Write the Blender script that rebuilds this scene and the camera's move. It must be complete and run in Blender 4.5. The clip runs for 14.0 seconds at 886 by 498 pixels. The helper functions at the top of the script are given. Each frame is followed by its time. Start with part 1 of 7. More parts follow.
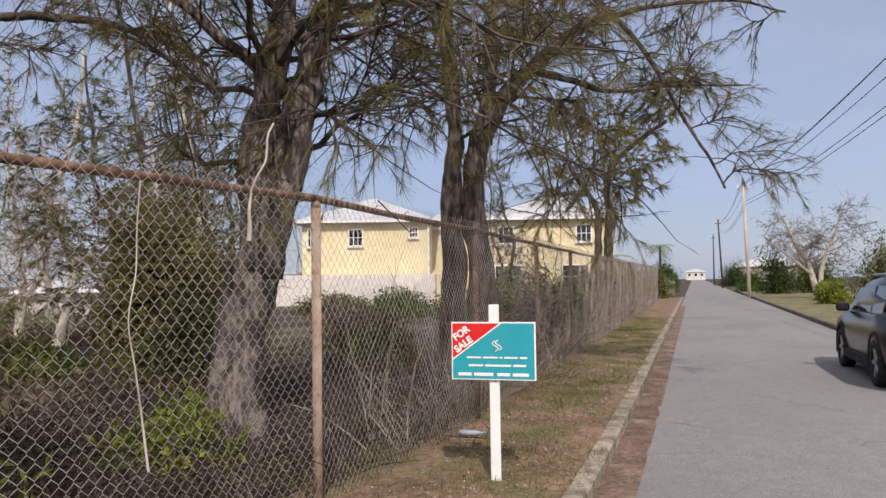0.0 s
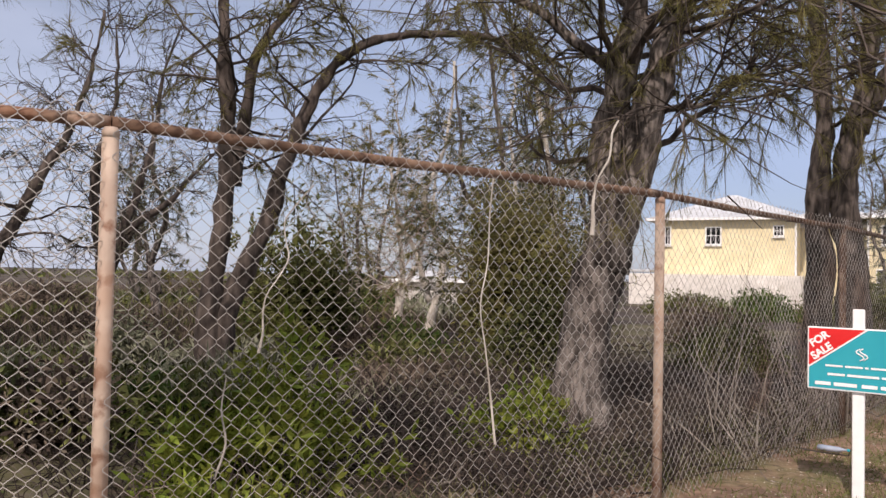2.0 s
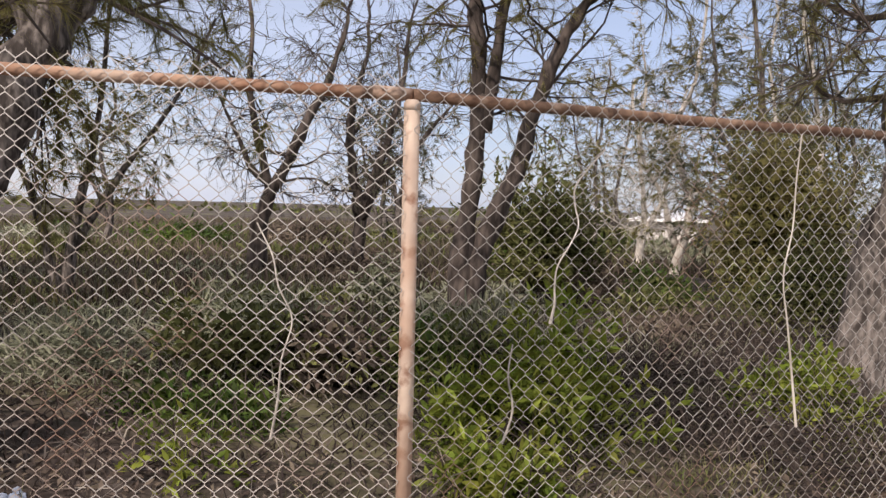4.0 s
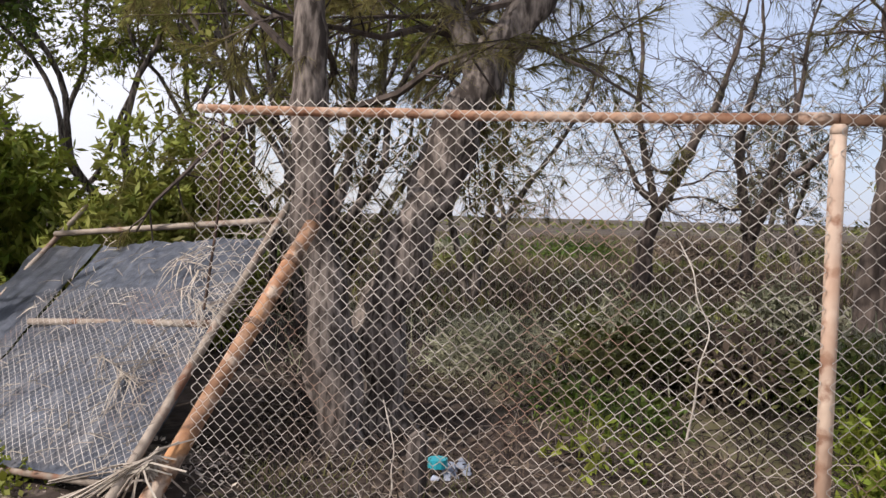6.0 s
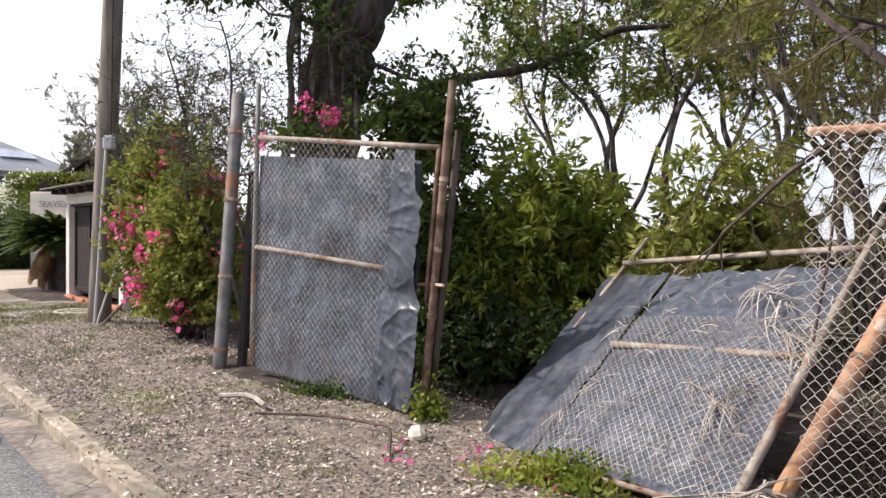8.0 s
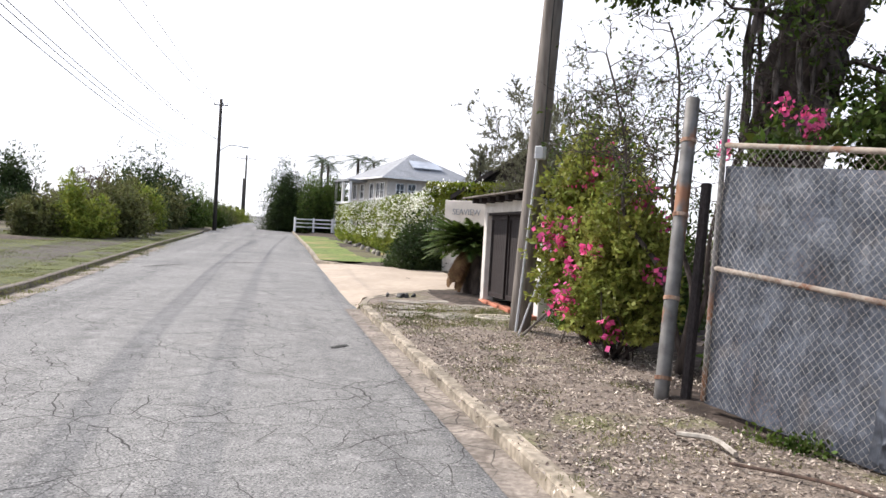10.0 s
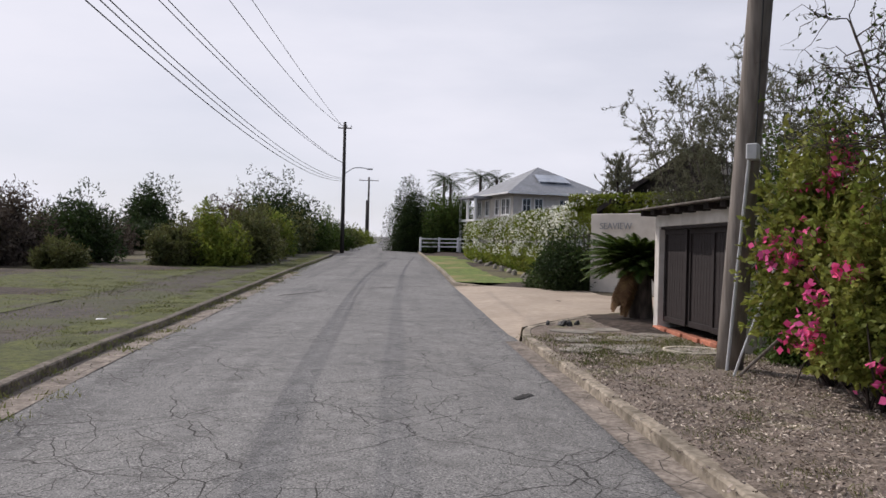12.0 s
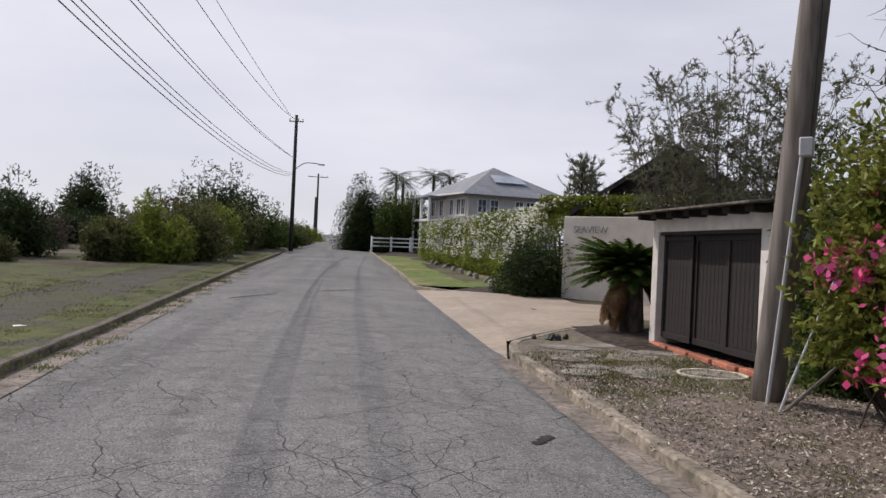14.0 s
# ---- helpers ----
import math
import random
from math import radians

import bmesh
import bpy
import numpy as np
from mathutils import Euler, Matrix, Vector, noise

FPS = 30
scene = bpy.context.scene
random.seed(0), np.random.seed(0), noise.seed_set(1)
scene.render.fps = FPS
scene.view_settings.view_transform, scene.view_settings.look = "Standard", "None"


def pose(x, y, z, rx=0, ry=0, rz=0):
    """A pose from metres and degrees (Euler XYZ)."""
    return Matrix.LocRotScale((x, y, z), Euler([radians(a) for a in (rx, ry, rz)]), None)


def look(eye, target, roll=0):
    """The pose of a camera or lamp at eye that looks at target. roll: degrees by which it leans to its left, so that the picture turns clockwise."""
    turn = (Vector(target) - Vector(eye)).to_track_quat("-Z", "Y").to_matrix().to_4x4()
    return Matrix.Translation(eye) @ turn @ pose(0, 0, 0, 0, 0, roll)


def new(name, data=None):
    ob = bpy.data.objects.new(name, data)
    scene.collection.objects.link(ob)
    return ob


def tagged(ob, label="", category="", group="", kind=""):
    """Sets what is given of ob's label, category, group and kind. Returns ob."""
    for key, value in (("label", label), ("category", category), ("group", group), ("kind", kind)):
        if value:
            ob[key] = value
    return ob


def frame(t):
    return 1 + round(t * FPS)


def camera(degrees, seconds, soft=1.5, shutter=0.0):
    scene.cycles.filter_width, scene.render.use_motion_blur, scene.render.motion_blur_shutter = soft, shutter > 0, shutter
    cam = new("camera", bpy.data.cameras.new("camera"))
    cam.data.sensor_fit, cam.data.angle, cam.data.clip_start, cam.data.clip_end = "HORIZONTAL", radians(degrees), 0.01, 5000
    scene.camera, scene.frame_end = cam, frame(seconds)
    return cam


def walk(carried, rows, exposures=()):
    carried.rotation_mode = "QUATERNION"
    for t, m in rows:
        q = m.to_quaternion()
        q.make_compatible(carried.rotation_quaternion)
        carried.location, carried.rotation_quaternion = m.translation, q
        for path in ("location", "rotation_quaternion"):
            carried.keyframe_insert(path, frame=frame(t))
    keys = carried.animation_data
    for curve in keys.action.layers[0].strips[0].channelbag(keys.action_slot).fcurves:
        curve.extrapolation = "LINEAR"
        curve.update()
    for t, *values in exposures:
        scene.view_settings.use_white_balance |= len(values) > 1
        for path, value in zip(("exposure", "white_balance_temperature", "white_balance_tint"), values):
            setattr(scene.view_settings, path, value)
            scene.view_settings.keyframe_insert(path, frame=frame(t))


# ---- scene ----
cam = camera(56.5, 14.0)
PATH = [
    (0, (0.09, -0.53, 1.47), (-0.49, 1.383, 1.544), -0.8),
    (0.5, (0.088, -0.533, 1.464), (-0.658, 1.321, 1.539), -1.7),
    (1, (0.148, -0.564, 1.458), (-0.794, 1.199, 1.52), -0.1),
    (1.5, (0.215, -0.587, 1.454), (-0.901, 1.071, 1.512), 0.7),
    (2, (0.212, -0.602, 1.45), (-1.104, 0.903, 1.514), 1.2),
    (2.2, (0.195, -0.614, 1.453), (-1.186, 0.832, 1.517), 1.0),
    (4.3, (-0.085, -0.766, 1.592), (-1.813, 0.235, 1.477), 1.3),
    (4.5, (0.004, -0.818, 1.587), (-1.768, 0.105, 1.484), 1.3),
    (5, (0.141, -0.924, 1.587), (-1.716, -0.185, 1.501), 0.9),
    (5.5, (0.211, -0.978, 1.586), (-1.72, -0.464, 1.498), 0.8),
    (6, (0.235, -1.047, 1.592), (-1.747, -0.788, 1.509), 1.5),
    (6.5, (0.269, -1.195, 1.61), (-1.731, -1.173, 1.609), 1.3),
    (7, (0.297, -1.34, 1.6), (-1.673, -1.69, 1.604), 0.8),
    (7.5, (0.31, -1.442, 1.582), (-1.588, -2.071, 1.568), 1.0),
    (8, (0.313, -1.548, 1.573), (-1.475, -2.445, 1.542), 0.5),
    (8.5, (0.355, -1.667, 1.557), (-1.296, -2.796, 1.518), 0.3),
    (9, (0.314, -1.895, 1.575), (-1.101, -3.307, 1.502), 1.9),
    (9.2, (0.277, -2.021, 1.572), (-1.078, -3.491, 1.518), 1.9),
    (11.3, (-0.009, -4.037, 1.636), (-1.087, -5.72, 1.585), 2.0),
    (11.5, (-0.077, -4.253, 1.648), (-1.109, -5.965, 1.607), 0.5),
    (12, (-0.235, -4.693, 1.657), (-1.225, -6.431, 1.656), 1.4),
    (12.5, (-0.419, -5.164, 1.659), (-1.408, -6.902, 1.637), 3.5),
    (13, (-0.53, -5.642, 1.684), (-1.573, -7.348, 1.65), 2.0),
    (13.5, (-0.624, -6.108, 1.682), (-1.649, -7.825, 1.672), 2.6),
    (14, (-0.682, -6.515, 1.693), (-1.783, -8.185, 1.696), 2.6),
]
walk(cam, [(t, look(eye, target, roll)) for t, eye, target, roll in PATH],
     exposures=[(0, 0.05, 6800, 18), (1, 0.1, 6900, 21), (2.2, 0.2, 6900, 21), (4.5, 0.45, 6850, 19), (5, 0.42, 6850, 19), (6.5, 0.52, 6700, 17), (7.5, 0.65, 6700, 17), (8.2, 0.85, 6600, 15), (9, 0.95, 6500, 14), (9.6, 0.95, 6500, 14), (11, 0.1, 6500, 16), (11.5, -0.1, 6500, 17), (14, -0.25, 6500, 17)])

# ---- world, sun and exposure ----
SUN_DIR = Vector((0.36, -0.93, 0.92)).normalized()
world = bpy.data.worlds.new("sky")
scene.world = world
world.use_nodes = True
wn, wl = world.node_tree.nodes, world.node_tree.links
sky = wn.new("ShaderNodeTexSky")
sky.sky_type, sky.sun_disc = "NISHITA", False
sky.sun_elevation = math.asin(SUN_DIR.z)
sky.sun_rotation = math.atan2(SUN_DIR.x, SUN_DIR.y)
sky.air_density, sky.dust_density, sky.ozone_density = 1.0, 0.6, 1.6
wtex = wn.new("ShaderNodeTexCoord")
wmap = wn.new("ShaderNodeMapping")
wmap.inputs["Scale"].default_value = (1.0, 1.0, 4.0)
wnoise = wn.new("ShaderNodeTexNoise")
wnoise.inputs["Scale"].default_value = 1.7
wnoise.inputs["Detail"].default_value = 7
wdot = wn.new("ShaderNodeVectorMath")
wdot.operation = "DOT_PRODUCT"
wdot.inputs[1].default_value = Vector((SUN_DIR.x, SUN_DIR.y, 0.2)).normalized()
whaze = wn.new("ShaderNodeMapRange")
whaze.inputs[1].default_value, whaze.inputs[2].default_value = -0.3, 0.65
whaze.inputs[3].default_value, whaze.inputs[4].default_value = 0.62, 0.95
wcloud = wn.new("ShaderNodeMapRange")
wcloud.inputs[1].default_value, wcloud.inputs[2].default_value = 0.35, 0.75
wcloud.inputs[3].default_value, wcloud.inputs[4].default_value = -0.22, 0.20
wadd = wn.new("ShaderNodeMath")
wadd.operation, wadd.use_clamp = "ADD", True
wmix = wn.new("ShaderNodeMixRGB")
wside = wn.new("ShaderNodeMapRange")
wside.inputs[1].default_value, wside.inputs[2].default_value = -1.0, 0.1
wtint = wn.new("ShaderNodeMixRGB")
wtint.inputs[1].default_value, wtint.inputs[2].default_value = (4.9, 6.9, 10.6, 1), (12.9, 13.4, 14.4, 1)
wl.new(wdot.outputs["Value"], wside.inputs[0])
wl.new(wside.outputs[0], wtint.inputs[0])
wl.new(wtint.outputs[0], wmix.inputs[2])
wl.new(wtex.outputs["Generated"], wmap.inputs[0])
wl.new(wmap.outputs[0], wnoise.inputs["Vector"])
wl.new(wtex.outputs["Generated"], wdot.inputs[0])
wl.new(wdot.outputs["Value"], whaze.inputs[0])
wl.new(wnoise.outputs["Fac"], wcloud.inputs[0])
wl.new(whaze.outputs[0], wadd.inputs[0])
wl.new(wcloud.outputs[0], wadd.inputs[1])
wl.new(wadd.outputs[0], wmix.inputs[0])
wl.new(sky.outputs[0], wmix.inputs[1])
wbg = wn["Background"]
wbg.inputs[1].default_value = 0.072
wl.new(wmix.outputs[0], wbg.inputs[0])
sun_data = bpy.data.lights.new("sun", "SUN")
sun_data.energy, sun_data.angle, sun_data.color = 3.6, radians(0.6), (1.0, 0.95, 0.87)
sun = new("sun", sun_data)
sun.rotation_euler = SUN_DIR.to_track_quat("Z", "Y").to_euler()

# ---- materials ----


def mat(name, c1, c2, scale=8.0, rough=0.8, bump=0.3, metal=0.0, big=0.35, stretch=(1, 1, 1), island=0.0, pieces=0.0,
        extra=None, thin=0.0, detail=6.0, spec=0.3):
    """Two colours mixed by noise at two scales, with relief; island and pieces vary the value of loose parts."""
    m = bpy.data.materials.new(name)
    m.use_nodes = True
    n, l = m.node_tree.nodes, m.node_tree.links
    b = n["Principled BSDF"]
    tc, mp = n.new("ShaderNodeTexCoord"), n.new("ShaderNodeMapping")
    mp.inputs["Scale"].default_value = stretch
    l.new(tc.outputs["Object"], mp.inputs[0])
    f, g = n.new("ShaderNodeTexNoise"), n.new("ShaderNodeTexNoise")
    f.inputs["Scale"].default_value, f.inputs["Detail"].default_value = scale, detail
    g.inputs["Scale"].default_value, g.inputs["Detail"].default_value = scale * 0.13, 3
    l.new(mp.outputs[0], f.inputs["Vector"])
    l.new(mp.outputs[0], g.inputs["Vector"])
    r = n.new("ShaderNodeValToRGB")
    r.color_ramp.elements[0].position, r.color_ramp.elements[1].position = 0.34, 0.66
    r.color_ramp.elements[0].color, r.color_ramp.elements[1].color = (*c1, 1), (*c2, 1)
    l.new(f.outputs["Fac"], r.inputs[0])
    hs = n.new("ShaderNodeHueSaturation")
    l.new(r.outputs[0], hs.inputs["Color"])
    mr = n.new("ShaderNodeMapRange")
    mr.inputs[1].default_value, mr.inputs[2].default_value = 0.3, 0.7
    mr.inputs[3].default_value, mr.inputs[4].default_value = 1 - big, 1 + big
    l.new(g.outputs["Fac"], mr.inputs[0])
    val = mr.outputs[0]
    for amount, node, socket in ((island, "ShaderNodeNewGeometry", "Random Per Island"), (pieces, "ShaderNodeObjectInfo", "Random")):
        if amount:
            src, mm, mu = n.new(node), n.new("ShaderNodeMapRange"), n.new("ShaderNodeMath")
            mm.inputs[3].default_value, mm.inputs[4].default_value = 1 - amount, 1 + amount
            mu.operation = "MULTIPLY"
            l.new(src.outputs[socket], mm.inputs[0])
            l.new(mm.outputs[0], mu.inputs[0])
            l.new(val, mu.inputs[1])
            val = mu.outputs[0]
            if amount == island:
                hm = n.new("ShaderNodeMapRange")
                hm.inputs[3].default_value, hm.inputs[4].default_value = 0.5 - 0.05 * amount, 0.5 + 0.04 * amount
                l.new(src.outputs[socket], hm.inputs[0])
                l.new(hm.outputs[0], hs.inputs["Hue"])
    l.new(val, hs.inputs["Value"])
    b.inputs["Roughness"].default_value, b.inputs["Metallic"].default_value = rough, metal
    b.inputs["Specular IOR Level"].default_value = spec
    col = hs.outputs[0]
    if extra:
        col = extra(n, l, mp, col, b)
    l.new(col, b.inputs["Base Color"])
    if bump:
        bp = n.new("ShaderNodeBump")
        bp.inputs["Strength"].default_value, bp.inputs["Distance"].default_value = bump, 0.25 / scale
        l.new(f.outputs["Fac"], bp.inputs["Height"])
        l.new(bp.outputs[0], b.inputs["Normal"])
    if thin:
        tr, ad = n.new("ShaderNodeBsdfTranslucent"), n.new("ShaderNodeMixShader")
        ad.inputs[0].default_value = thin
        l.new(col, tr.inputs[0])
        l.new(b.outputs[0], ad.inputs[1])
        l.new(tr.outputs[0], ad.inputs[2])
        l.new(ad.outputs[0], n["Material Output"].inputs[0])
    return m


def blend_in(n, l, col, colour, fac):
    mx = n.new("ShaderNodeMixRGB")
    mx.inputs[2].default_value = (*colour, 1)
    l.new(fac, mx.inputs[0])
    l.new(col, mx.inputs[1])
    return mx.outputs[0]


def patches(colour, scale, lo, hi, amount=1.0, stretch=None):
    """Soft-edged stains or growth of another colour."""
    def add(n, l, mp, col, b):
        t, r = n.new("ShaderNodeTexNoise"), n.new("ShaderNodeMapRange")
        t.inputs["Scale"].default_value, t.inputs["Detail"].default_value = scale, 8
        r.inputs[1].default_value, r.inputs[2].default_value, r.inputs[4].default_value = lo, hi, amount
        src = mp.outputs[0]
        if stretch:
            m2 = n.new("ShaderNodeMapping")
            m2.inputs["Scale"].default_value = stretch
            l.new(src, m2.inputs[0])
            src = m2.outputs[0]
        l.new(src, t.inputs["Vector"])
        l.new(t.outputs["Fac"], r.inputs[0])
        return blend_in(n, l, col, colour, r.outputs[0])
    return add


def both(*fs):
    def add(n, l, mp, col, b):
        for f in fs:
            col = f(n, l, mp, col, b)
        return col
    return add


def lanes(colour, amount):
    """Darker bands that run along the road's straight."""
    def add(n, l, mp, col, b):
        a, m2 = n.new("ShaderNodeMapping"), n.new("ShaderNodeMapping")
        a.inputs["Rotation"].default_value = (0, 0, radians(-63.6))
        m2.inputs["Scale"].default_value = (0.045, 1.15, 1)
        t, r = n.new("ShaderNodeTexNoise"), n.new("ShaderNodeMapRange")
        t.inputs["Scale"].default_value, t.inputs["Detail"].default_value = 1.0, 6
        r.inputs[1].default_value, r.inputs[2].default_value, r.inputs[4].default_value = 0.48, 0.62, amount
        l.new(mp.outputs[0], a.inputs[0])
        l.new(a.outputs[0], m2.inputs[0])
        l.new(m2.outputs[0], t.inputs["Vector"])
        l.new(t.outputs["Fac"], r.inputs[0])
        return blend_in(n, l, col, colour, r.outputs[0])
    return add


def cracks(colour, scale, width, warp=0.5, lo=0.42, hi=0.58):
    def add(n, l, mp, col, b):
        no, ad = n.new("ShaderNodeTexNoise"), n.new("ShaderNodeVectorMath")
        no.inputs["Scale"].default_value, no.inputs["Detail"].default_value = 1.8, 2.5
        ad.operation = "MULTIPLY_ADD"
        ad.inputs[1].default_value = (warp, warp, 0)
        l.new(mp.outputs[0], no.inputs["Vector"])
        l.new(no.outputs["Color"], ad.inputs[0])
        l.new(mp.outputs[0], ad.inputs[2])
        v, r = n.new("ShaderNodeTexVoronoi"), n.new("ShaderNodeMapRange")
        v.feature = "DISTANCE_TO_EDGE"
        v.voronoi_dimensions = "2D"
        v.inputs["Scale"].default_value = scale
        r.inputs[1].default_value, r.inputs[2].default_value, r.inputs[3].default_value, r.inputs[4].default_value = width * 0.3, width, 1, 0
        l.new(ad.outputs[0], v.inputs["Vector"])
        l.new(v.outputs["Distance"], r.inputs[0])
        k, kr, mu = n.new("ShaderNodeTexNoise"), n.new("ShaderNodeMapRange"), n.new("ShaderNodeMath")
        k.inputs["Scale"].default_value = 0.55
        kr.inputs[1].default_value, kr.inputs[2].default_value = lo, hi
        mu.operation = "MULTIPLY"
        l.new(mp.outputs[0], k.inputs["Vector"])
        l.new(k.outputs["Fac"], kr.inputs[0])
        l.new(kr.outputs[0], mu.inputs[0])
        l.new(r.outputs[0], mu.inputs[1])
        return blend_in(n, l, col, colour, mu.outputs[0])
    return add


